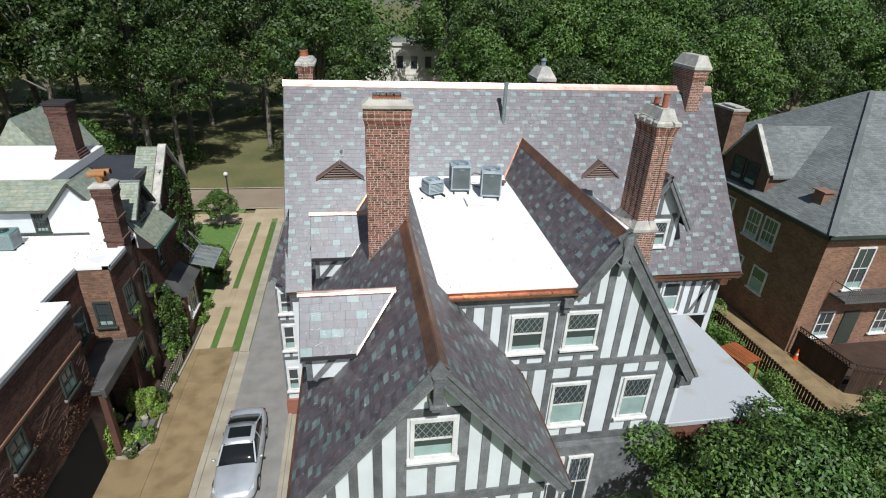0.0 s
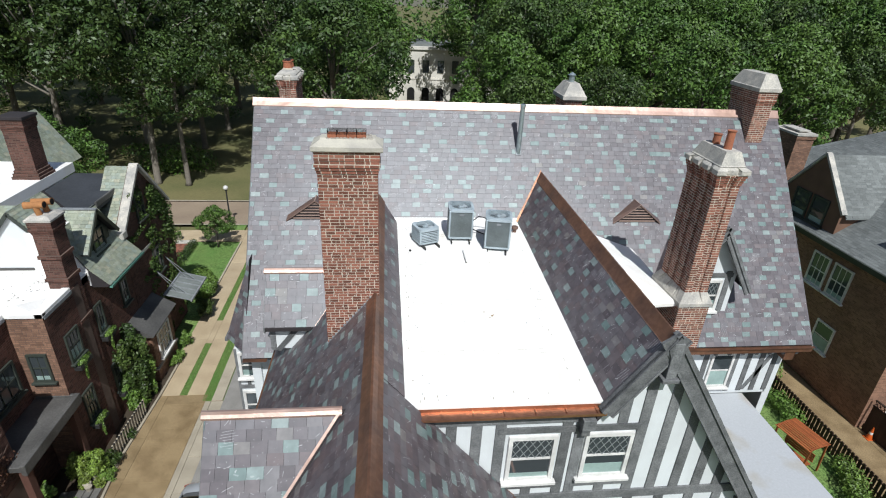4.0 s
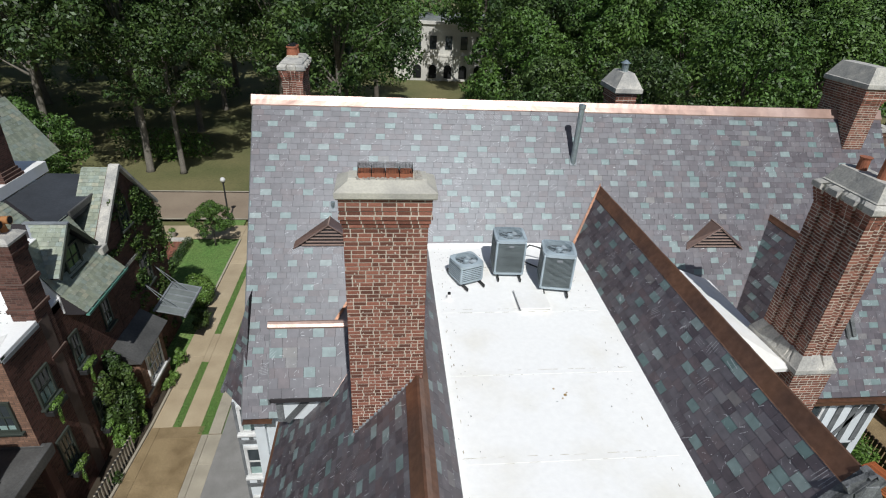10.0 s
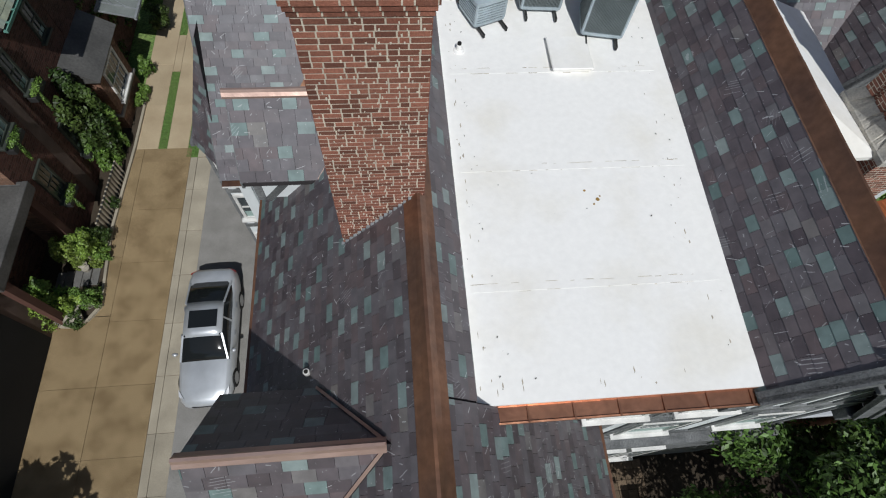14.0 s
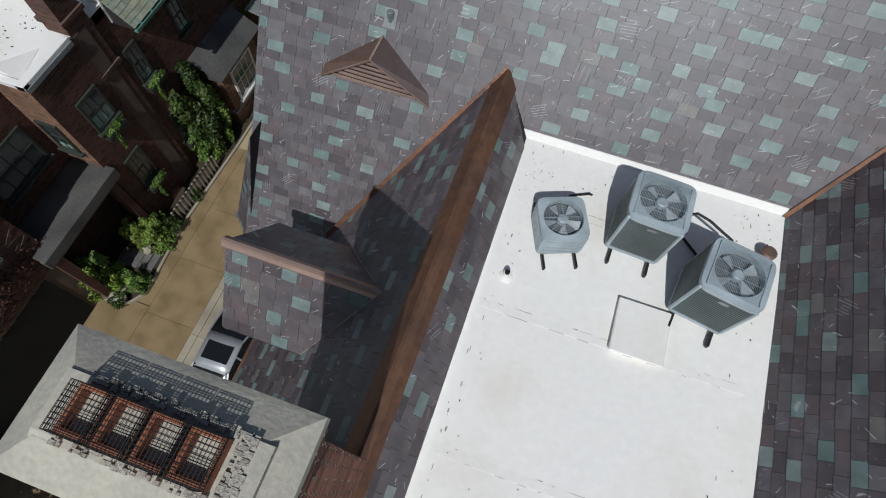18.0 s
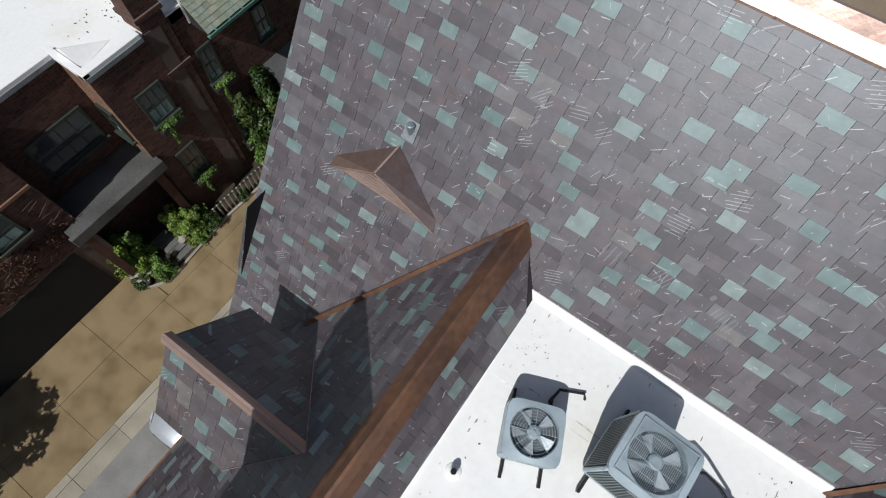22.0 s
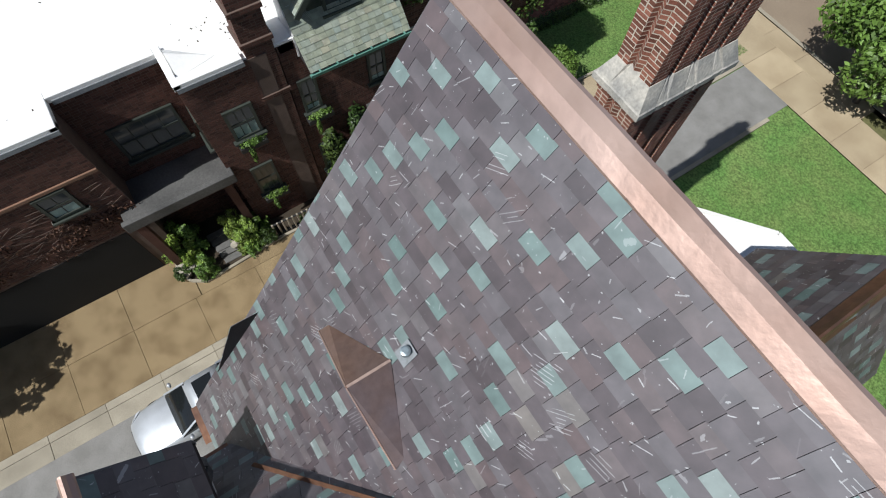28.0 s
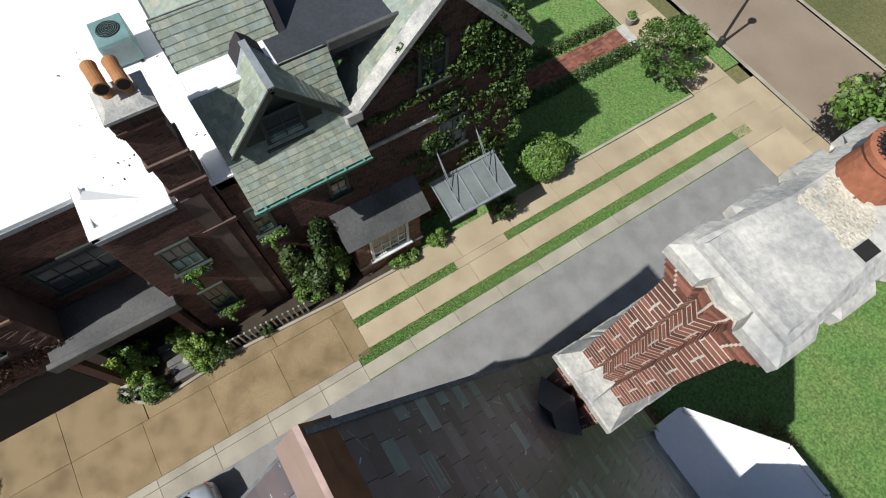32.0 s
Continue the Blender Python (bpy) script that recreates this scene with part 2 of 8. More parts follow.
KERB = mat("pale_concrete", (0.40, 0.355, 0.275), 0.92, 0, 0.16, 0.9, 40.0, 0.4, rand=0.08)
ASPHALT = mat("grey_asphalt", (0.265, 0.256, 0.24), 0.93, 0, 0.22, 1.3, 60.0, 0.4, col2=(0.205, 0.197, 0.183))
STREET = mat("tan_street_surface", (0.29, 0.228, 0.165), 0.93, 0, 0.3, 0.35, 42.0, 0.4, col2=(0.235, 0.18, 0.13))
GRASS = mat("lawn", (0.11, 0.215, 0.052), 0.95, 0, 0.62, 0.8, 11.0, 0.9, col2=(0.16, 0.225, 0.068))
FIELD = mat("shaded_park_ground", (0.165, 0.15, 0.065), 0.95, 0, 0.3, 0.15, 8.0, 0.6, col2=(0.10, 0.11, 0.04))


# ---- building helpers ----
def thing(name, label, category, at=(0, 0, 0), group="", kind=""):
    ob = new(name)
    ob.empty_display_size = 0.2
    ob.location = at
    return tagged(ob, label, category, group, kind)


def settle(name, me, material, parent=None, label=""):
    for m in material if isinstance(material, (list, tuple)) else [material]:
        me.materials.append(m)
    ob = new(name, me)
    if parent is not None:
        ob.parent = parent
        ob.matrix_parent_inverse = Matrix.Translation(parent.matrix_basis.translation).inverted() if parent.parent is None else Matrix.Identity(4)
    if label:
        ob["label"] = label
    return ob


def part(name, bm, material, parent=None, label="", smooth=False):
    bmesh.ops.recalc_face_normals(bm, faces=bm.faces)
    if smooth:
        for f in bm.faces:
            f.smooth = True
    me = bpy.data.meshes.new(name)
    bm.to_mesh(me)
    bm.free()
    return settle(name, me, material, parent, label)


def box(bm, x0, x1, y0, y1, z0, z1, bevel=0.0):
    vs = [bm.verts.new(p) for p in ((x0, y0, z0), (x1, y0, z0), (x1, y1, z0), (x0, y1, z0), (x0, y0, z1), (x1, y0, z1), (x1, y1, z1), (x0, y1, z1))]
    fs = [bm.faces.new([vs[i] for i in f]) for f in ((3, 2, 1, 0), (4, 5, 6, 7), (0, 1, 5, 4), (1, 2, 6, 5), (2, 3, 7, 6), (3, 0, 4, 7))]
    if bevel:
        bmesh.ops.bevel(bm, geom=list({e for f in fs for e in f.edges}), offset=bevel, segments=1, affect="EDGES")
    return bm


def boxes(*rows, bevel=0.0):
    bm = bmesh.new()
    for r in rows:
        box(bm, *r, bevel=bevel)
    return bm


def prism(bm, poly, way):
    """A flat polygon (3D points) pushed along way."""
    a = [bm.verts.new(p) for p in poly]
    b = [bm.verts.new(Vector(p) + Vector(way)) for p in poly]
    bm.faces.new(a[::-1])
    bm.faces.new(b)
    for i in range(len(a)):
        j = (i + 1) % len(a)
        bm.faces.new((a[i], a[j], b[j], b[i]))
    return bm


def beam(bm, p, q, w, d, up=(0, 0, 1)):
    """A straight bar of width w (across) and depth d (along up) from p to q."""
    p, q = Vector(p), Vector(q)
    way = (q - p).normalized()
    side = way.cross(Vector(up))
    side = side.normalized() if side.length > 1e-4 else Vector((1, 0, 0))
    top = side.cross(way).normalized()
    quad = [p + side * (w / 2) * s + top * (d / 2) * u for s, u in ((-1, -1), (1, -1), (1, 1), (-1, 1))]
    return prism(bm, quad, q - p)


def tube(bm, path, radius, sides=8):
    """A round pipe along points; radius may be a list."""
    rings = []
    pts = [Vector(p) for p in path]
    for i, p in enumerate(pts):
        way = (pts[min(i + 1, len(pts) - 1)] - pts[max(i - 1, 0)]).normalized()
        u = way.orthogonal().normalized() if i == 0 else (u - way * u.dot(way)).normalized()
        v = way.cross(u)
        r = radius[i] if isinstance(radius, (list, tuple)) else radius
        rings.append([bm.verts.new(p + (u * math.cos(a) + v * math.sin(a)) * r) for a in (2 * math.pi * k / sides for k in range(sides))])
    for a, b in zip(rings, rings[1:]):
        for k in range(sides):
            bm.faces.new((a[k], a[(k + 1) % sides], b[(k + 1) % sides], b[k]))
    bm.faces.new(rings[0][::-1])
    bm.faces.new(rings[-1])
    return bm


def clip(poly, hull):
    """The part of a convex 2D polygon that lies in a convex anticlockwise hull."""
    for i in range(len(hull)):
        (ax, ay), (bx, by) = hull[i], hull[(i + 1) % len(hull)]
        out = []
        for k in range(len(poly)):
            p, q = poly[k - 1], poly[k]
            sp = (bx - ax) * (p[1] - ay) - (by - ay) * (p[0] - ax)
            sq = (bx - ax) * (q[1] - ay) - (by - ay) * (q[0] - ax)
            if (sp >= 0) != (sq >= 0):
                t = sp / (sp - sq)
                out.append((p[0] + t * (q[0] - p[0]), p[1] + t * (q[1] - p[1])))
            if sq >= 0:
                out.append(q)
        poly = out
        if len(poly) < 3:
            return []
    return poly


def area(poly):
    return 0.5 * abs(sum(poly[i - 1][0] * poly[i][1] - poly[i][0] * poly[i - 1][1] for i in range(len(poly))))


def slate_field(parent, origin, along, upward, hulls, seed, rows_pick=None, width=0.295, gauge=0.178, green=0.13, regular=True, mats=None, holes=(), thick=0.006):
    """Slates in courses on a roof plane. origin: a point at the eave; along, upward: unit ways in the plane;
    hulls: convex anticlockwise outlines in (along, upward) metres; rows_pick: (u0, u1, v0, v1), in which each slate is an object."""
    rnd = random.Random(seed)
    along, upward, origin = Vector(along).normalized(), Vector(upward).normalized(), Vector(origin)
    face = along.cross(upward)
    if face.z < 0:
        face = -face
    mats = mats or (SLATE, GREEN)
    verts, faces, index = [], [], []
    singles = 0
    u0 = min(p[0] for h in hulls for p in h); u1 = max(p[0] for h in hulls for p in h)
    v0 = min(p[1] for h in hulls for p in h); v1 = max(p[1] for h in hulls for p in h)
    course = 0
    v = v0
    while v < v1:
        u = u0 - rnd.uniform(0.0, width) - (width / 2 if course % 2 else 0)
        k, mark = 0, rnd.randrange(1, 5)
        while u < u1:
            w = width * rnd.uniform(0.86, 1.16)
            k += 1
            if k > mark:
                mark = k + rnd.choice((2, 3, 3, 3, 4, 4))
            is_green = (rnd.random() < green * 0.12) or (regular and course % 2 == 0 and k == mark) or (not regular and rnd.random() < green)
            for hull in hulls:
                gap = 0.0026
                tail = v + rnd.uniform(-0.007, 0.006)
                poly = clip([(u + gap, tail), (u + w - gap, tail), (u + w - gap, v + gauge + 0.006), (u + gap, v + gauge + 0.006)], hull)
                if len(poly) < 3 or area(poly) < 0.003:
                    continue
                cx, cy = sum(p[0] for p in poly) / len(poly), sum(p[1] for p in poly) / len(poly)
                if any(h[0] < cx < h[1] and h[2] < cy < h[3] for h in holes):
                    continue
                lift = rnd.uniform(0.0, 0.003)
                top = []
                for p in poly:
                    rise = 0.006 + lift + (thick + 0.002) * (1 - (p[1] - v) / gauge)
                    top.append(origin + along * p[0] + upward * p[1] + face * rise)
                low = [q - face * (thick + 0.004) for q in top]
                pts = top + low
                m = len(poly)
                fs = [list(range(m))] + [[i, m + i, m + (i + 1) % m, (i + 1) % m] for i in range(m)]
                if rows_pick and singles < 300 and rows_pick[0] < cx < rows_pick[1] and rows_pick[2] < cy < rows_pick[3]:
                    me = bpy.data.meshes.new("slate")
                    me.from_pydata([tuple(q) for q in pts], [], fs)
                    settle("slate", me, mats[1] if is_green else mats[0], parent)
                    singles += 1
                else:
                    base = len(verts)
                    verts += [tuple(q) for q in pts]
                    faces += [[base + i for i in f] for f in fs]
                    index += [1 if is_green else 0] * len(fs)
            u += w
        v += gauge
        course += 1
    me = bpy.data.meshes.new("slate_field")
    me.from_pydata(verts, [], faces)
    ob = settle("slate_field", me, mats, parent)
    me.polygons.foreach_set("material_index", index)
    tagged(ob, kind="stuff")
    return ob


def brick_wall(parent, origin, along, up, size, seed, mats=(BRICK, MORTAR), pick=None, hull=None, brick=(0.2, 0.058), joint=0.019, proud=0.0012, cap=300, name="brick"):
    """Running bricks on a mortar bed over a flat face of size (length, height). pick: (u0, u1, v0, v1), in which each brick is an object."""
    rnd = random.Random(seed)
    along, up, origin = Vector(along).normalized(), Vector(up).normalized(), Vector(origin)
    face = along.cross(up)
    bw, bh = brick
    rect = hull or [(0, 0), (size[0], 0), (size[0], size[1]), (0, size[1])]
    verts, faces = [], []
    singles = 0
    v, course = 0.0, 0
    while v < size[1]:
        u = -bw * (0.5 if course % 2 else 0.0)
        n = 0
        while u < size[0]:
            w = bw if (n + course) % 3 else bw * 0.48
            n += 1
            poly = clip([(u, v), (u + w, v), (u + w, v + bh), (u, v + bh)], rect)
            if len(poly) >= 3 and area(poly) > 0.0008:
                d = proud + rnd.uniform(-0.0004, 0.001)
                top = [origin + along * p[0] + up * p[1] + face * d for p in poly]
                low = [q - face * 0.02 for q in top]
                m = len(poly)
                fs = [list(range(m))] + [[i, m + i, m + (i + 1) % m, (i + 1) % m] for i in range(m)]
                cx, cy = poly[0][0], poly[0][1]
                if pick and singles < cap and pick[0] <= cx < pick[1] and pick[2] <= cy < pick[3]:
                    me = bpy.data.meshes.new(name)
                    me.from_pydata([tuple(q) for q in top + low], [], fs)
                    settle(name, me, mats[0], parent)
                    singles += 1
                else:
                    base = len(verts)
                    verts += [tuple(q) for q in top + low]
                    faces += [[base + i for i in f] for f in fs]
            u += w + joint
        v += bh + joint
        course += 1
    if faces:
        me = bpy.data.meshes.new("brickwork")
        me.from_pydata(verts, [], faces)
        tagged(settle("brickwork", me, mats[0], parent), kind="stuff")


def slate_face(parent, pts, seed, **more):
    """Slates over one sloping face; its eave runs from the first to the second point."""
    p = [Vector(q) for q in pts]
    along = (p[1] - p[0]).normalized()
    upward = (p[2] - p[0] - along * (p[2] - p[0]).dot(along)).normalized()
    hull = [((q - p[0]).dot(along), (q - p[0]).dot(upward)) for q in p]
    return slate_field(parent, p[0], along, upward, [hull], seed, **more)


def skew(bm, start=25.4, lean=-0.006):
    """The rear drive bears a little away from the house: shift what lies beyond start sideways."""
    for v in bm.verts:
        if v.co.y > start:
            v.co.x += lean * (v.co.y - start)
    return bm

# ---- ground ----
bm = bmesh.new()
bmesh.ops.create_grid(bm, x_segments=1, y_segments=1, size=600)
bmesh.ops.translate(bm, verts=bm.verts, vec=(0, 100, -0.16))
tagged(part("ground", bm, FIELD), "dry shaded park grass and bare earth", "ground", kind="structure")
tagged(part("lawn_base", boxes((-40, 50, -25, 46, -0.158, -0.06)), GRASS), "clipped green lawn on dark soil", "lawn", kind="structure")
# the asphalt drive beside the house
asphalt = tagged(part("driveway_asphalt", skew(boxes((-5.46, -2.78, -15, 25.4, -0.12, -0.01), (-5.46, -2.78, 25.4, 44.2, -0.12, -0.01))), ASPHALT), "grey worn asphalt driveway with stains", "driveway", kind="structure")
tagged(part("street", boxes((-160, 160, 47.6, 53.0, -0.15, -0.03)), STREET), "tan brown street surface in broken shade", "street", kind="structure")


tagged(part("house_apron", boxes((-2.6, -0.3, -14, 33.0, -0.12, -0.03)), KERB), "pale concrete strip along the foot of the house", "pavement", kind="structure")
SANDJOINT = mat("sandy_joint", (0.17, 0.12, 0.075), 0.95, 0, 0.2, 1.0, 40.0, 0.3)


def slab_run(name, label, x0, x1, y0, y1, z0, z1, step, material, seed, category="pavement", across=False, joint=0.005):
    """Concrete slabs in a row with open joints, each a piece of its own."""
    rnd = random.Random(seed)
    bed = tagged(part(name, skew(boxes((x0 + 0.02, x1 - 0.02, y0, min(y1, 25.4), z0, z1 - 0.016), (x0 + 0.02, x1 - 0.02, max(y0, 25.4), y1, z0, z1 - 0.016)) if y0 < 25.4 < y1 else boxes((x0 + 0.02, x1 - 0.02, y0, y1, z0, z1 - 0.016)), 25.4, 0.0 if across or x0 > 10 else -0.006), SANDJOINT), label, category, kind="structure")
    a, end = (x0, x1) if across else (y0, y1)
    while a < end - 0.05:
        b = min(a + step, end)
        if end - b < 0.3:
            b = end
        bm = bmesh.new()
        dz = rnd.uniform(-0.006, 0.006)
        if across:
            box(bm, a + joint, b - joint, y0, y1, z0, z1 + dz, 0.006)
        else:
            box(bm, x0, x1, a + joint, b - joint, z0, z1 + dz, 0.006)
            if x0 < 10:
                skew(bm)
        part("slab", bm, material, bed)
        a = b


slab_run("driveway_left_half", "tan exposed aggregate concrete driveway slabs", -8.86, -8.26, 18.72, 26.1, -0.12, 0.0, 2.32, CONC, 1, "driveway")
slab_run("driveway_right_half", "tan exposed aggregate concrete driveway slabs", -8.25, -6.33, -14, 26.1, -0.12, 0.0, 2.32, CONC, 2, "driveway")
slab_run("driveway_apron", "tan concrete slabs in front of the garage", -12.6, -8.26, -14, 18.7, -0.12, -0.002, 2.32, CONC, 3, "driveway")
slab_run("driveway_track_left", "tan concrete wheel track beside a lawn", -8.8, -7.71, 26.1, 44.7, -0.12, 0.0, 2.4, PALECONC, 4, "driveway")
slab_run("driveway_track_right", "tan concrete wheel track between grass strips", -7.36, -6.49, 26.1, 44.7, -0.12, 0.0, 2.4, PALECONC, 5, "driveway")
slab_run("driveway_crossing", "tan concrete between two grass strips", -7.70, -7.37, 30.45, 32.8, -0.12, -0.001, 2.35, PALECONC, 6, "driveway")
slab_run("kerb_gutter", "pale concrete gutter slabs beside the asphalt", -6.32, -6.05, -14, 25.6, -0.12, 0.004, 1.9, KERB, 7, "kerb")
slab_run("kerb_edge", "pale concrete kerb slabs along the asphalt", -6.04, -5.46, -14, 25.6, -0.12, -0.004, 1.9, KERB, 8, "kerb")
slab_run("kerb_rear", "narrow pale concrete kerb along the asphalt", -6.03, -5.5, 25.6, 44.2, -0.12, 0.03, 1.9, KERB, 9, "kerb")
slab_run("kerb_house", "pale concrete kerb at the foot of the house", -2.78, -2.6, -14, 42.8, -0.12, 0.05, 2.2, KERB, 10, "kerb")
slab_run("driveway_mouth", "tan concrete driveway mouth at the street", -8.4, -0.6, 46.4, 47.6, -0.12, -0.002, 1.95, PALECONC, 14, "driveway", True)
slab_run("sidewalk", "tan concrete public sidewalk slabs", -60, 60, 44.2, 46.4, -0.12, 0.0, 1.7, PALECONC, 11, "pavement", True)
slab_run("street_kerb", "pale concrete street kerb", -60, 60, 47.4, 47.6, -0.15, 0.06, 3.0, KERB, 12, "kerb", True)
slab_run("far_kerb", "pale concrete kerb on the far side of the street", -60, 60, 53.0, 53.2, -0.15, 0.06, 3.0, KERB, 13, "kerb", True)

slab_run("lawn_edging", "narrow pale concrete edging between lawn and drive", -8.95, -8.83, 35.4, 44.1, -0.12, 0.05, 2.4, KERB, 15, "kerb")

# ---- the half-timbered house ----
house = thing("house", "large half-timbered house with purple and green slate roofs", "house")
S = 1.3                                   # rise of the main roof
SN = 1.529                                # and of its rear slope
main_deck = bmesh.new()
prism(main_deck, [(-2.1, 19.25, 7.5), (-2.1, 25.06, 15.053), (-2.1, 30.0, 7.5), (-2.1, 29.75, 7.25), (-2.1, 19.5, 7.25)], (20.95, 0, 0))
main_roof = part("main_roof", main_deck, DECK, house, "steep main roof of purple slate with scattered green slates")
up_f = Vector((0, 1, S)).normalized()
LM = math.hypot(5.81, 5.81 * S)
slate_field(main_roof, (-2.12, 19.25, 7.52), (1, 0, 0), up_f, [[(0, 0), (20.98, 0), (20.98, LM), (0, LM)]], 11, (1.0, 4.9, 6.0, LM - 0.15), holes=((5.15, 9.5, -1, 4.3), (1.6, 5.0, -1, 0.6)))
LN = math.hypot(4.94, 4.94 * SN)
slate_field(main_roof, (18.86, 30.0, 7.52), (-1, 0, 0), Vector((0, -1, SN)).normalized(), [[(0, 0), (20.98, 0), (20.98, LN), (0, LN)]], 12, regular=True, green=0.06)

wing_deck = bmesh.new()
prism(wing_deck, [(-0.88, 9.1, 8.08), (2.47, 9.1, 12.1), (5.93, 9.1, 7.95), (5.7, 9.1, 7.8), (-0.65, 9.1, 7.9)], (0, 3.77, 0))
prism(wing_deck, [(-0.88, 12.87, 8.08), (2.47, 12.87, 12.1), (3.115, 12.87, 11.326), (3.115, 12.87, 7.9), (-0.65, 12.87, 7.9)], (0, 9.88, 0))
prism(wing_deck, [(-0.88, 8.45, 8.08), (2.47, 8.45, 12.1), (5.93, 8.45, 7.95), (5.93, 8.45, 7.8), (2.47, 8.45, 11.95), (-0.88, 8.45, 7.93)], (0, 0.65, 0))
wing_roof = part("front_wing_roof", wing_deck, DECK, house, "steep wing roof of purple slate with a regular scatter of green slates")
LL = math.hypot(3.35, 4.02)
LR = math.hypot(3.46, 4.15)
slate_field(wing_roof, (-0.90, 8.42, 8.09), (0, 1, 0), Vector((1, 0, 1.2)).normalized(), [[(0, 0), (11.4, 0), (14.4, LL), (0, LL)]], 21, (4.0, 9.6, 2.3, LL - 0.2))
slate_field(wing_roof, (5.95, 8.42, 7.95), (0, 1, 0), Vector((-1, 0, 1.2)).normalized(), [[(0, 0), (4.43, 0), (4.43, LR), (0, LR)], [(4.46, 4.42), (13.5, 4.42), (14.4, LR), (4.46, LR)]], 22)

gable_deck = bmesh.new()
prism(gable_deck, [(7.3, 13.15, 10.8), (8.66, 13.15, 12.84), (12.3, 13.15, 7.38), (12.1, 13.15, 7.2), (7.3, 13.15, 7.2)], (0, 10.15, 0))
prism(gable_deck, [(7.3, 12.66, 10.8), (8.66, 12.66, 12.84), (12.3, 12.66, 7.38), (12.3, 12.66, 7.22), (8.66, 12.66, 12.68), (7.3, 12.66, 10.64)], (0, 0.5, 0))
gable_roof = part("right_gable_roof", gable_deck, DECK, house, "steep gable roof of purple slate with green slates")
LG = math.hypot(3.64, 5.46)
slate_field(gable_roof, (7.38, 12.62, 10.94), (0, 1, 0), Vector((1, 0, 1.5)).normalized(), [[(0, 0), (9.4, 0), (10.75, 2.30), (0, 2.30)]], 31, (1.0, 8.5, 0.0, 2.4))
slate_field(gable_roof, (12.31, 12.62, 7.38), (0, 1, 0), Vector((-1, 0, 1.5)).normalized(), [[(0, 0), (6.5, 0), (10.75, LG), (0, LG)]], 32)


def ridge_cap(parent, p, q, left, right, half, material, seed, piece=2.9, name="ridge_cap"):
    """Bent sheet metal over a ridge from p to q, in lapped lengths, slightly dented. left, right: the ways down each slope."""
    rnd = random.Random(seed)
    p, q = Vector(p), Vector(q)
    way = (q - p).normalized()
    total = (q - p).length
    left, right = Vector(left).normalized(), Vector(right).normalized()
    up = (-(left + right)).normalized()
    s = 0.0
    while s < total - 0.02:
        e = min(s + piece, total)
        n = max(2, int((e - s) / 0.16))
        bm = bmesh.new()
        rings = []
        for i in range(n + 1):
            c = p + way * (s - 0.03 + (e - s + 0.03) * i / n)
            dent = [0.016 * noise.noise(Vector((seed * 7.3 + k * 3.1, 0, 2.2 * (s + (e - s) * i / n)))) for k in range(5)]
            lap = 0.006 if i == 0 else 0.0
            prof = [left * half - up * 0.035, left * half + up * 0.012, left * half * 0.5 + up * dent[0], left * 0.035 + up * (0.018 + dent[2] * 0.5), right * 0.035 + up * (0.018 + dent[2] * 0.5), right * half * 0.5 + up * dent[1], right * half + up * 0.012, right * half - up * 0.035]
            rings.append([bm.verts.new(c + up * (0.062 + lap) + o) for o in prof])
        for a, b in zip(rings, rings[1:]):
            for k in range(7):
                bm.faces.new((a[k], a[k + 1], b[k + 1], b[k]))
        ob = part(name, bm, material, parent, smooth=False)
        # with two materials, the right-hand slope gets the second, its shade put into colour
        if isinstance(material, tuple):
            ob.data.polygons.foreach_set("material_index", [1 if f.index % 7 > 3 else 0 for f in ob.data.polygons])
        s = e


# darker copper on the north faces stands in for shade and dark reflections
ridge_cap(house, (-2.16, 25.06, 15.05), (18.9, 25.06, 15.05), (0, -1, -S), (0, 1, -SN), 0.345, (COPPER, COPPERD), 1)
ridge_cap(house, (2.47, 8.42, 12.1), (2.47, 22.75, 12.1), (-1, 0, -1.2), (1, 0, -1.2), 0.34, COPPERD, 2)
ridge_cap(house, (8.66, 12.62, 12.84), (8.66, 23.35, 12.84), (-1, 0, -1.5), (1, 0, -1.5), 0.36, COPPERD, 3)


def strip(name, p, q, n1, w, material, parent, lift=0.03, label=""):
    """A flat metal strip from p to q, w wide along n1 and a little raised."""
    bm = bmesh.new()
    p, q, n1 = Vector(p), Vector(q), Vector(n1).normalized()
    up = (q - p).cross(n1).normalized()
    if up.z < 0:
        up = -up
    prism(bm, [p - n1 * w / 2 + up * lift, p + n1 * w / 2 + up * lift, q + n1 * w / 2 + up * lift, q - n1 * w / 2 + up * lift], up * 0.006)
    return part(name, bm, material, parent, label)


# rear wing with its own ridge, a small white flat roof beside it
rear_deck = bmesh.new()
prism(rear_deck, [(1.55, 26.6, 9.45), (2.92, 26.6, 11.72), (4.3, 26.6, 9.45), (4.3, 26.6, 8.0), (1.55, 26.6, 8.0)], (0, 3.22, 0))
rear_roof = part("rear_wing_roof", rear_deck, DECK, house, "small steep slate roof with a brown copper ridge")
LB = math.hypot(1.37, 2.27)
for s_, x_ in ((1, 1.53), (-1, 4.32)):
    slate_field(rear_roof, (x_, 26.5, 9.44), (0, 1, 0), Vector((s_ * 1.37, 0, 2.27)).normalized(), [[(0, 0), (3.4, 0), (3.4, LB), (0, LB)]], 51 + s_, (0.8, 3.4, 0, 3) if s_ > 0 else None)
ridge_cap(house, (2.92, 26.9, 11.72), (2.92, 29.93, 11.72), (-1, 0, -1.66), (1, 0, -1.66), 0.26, COPPERD, 5)
part("rear_wing_wall", boxes((1.7, 4.15, 29.2, 29.75, 0, 9.3)), STUCCO, house)
bm = bmesh.new()
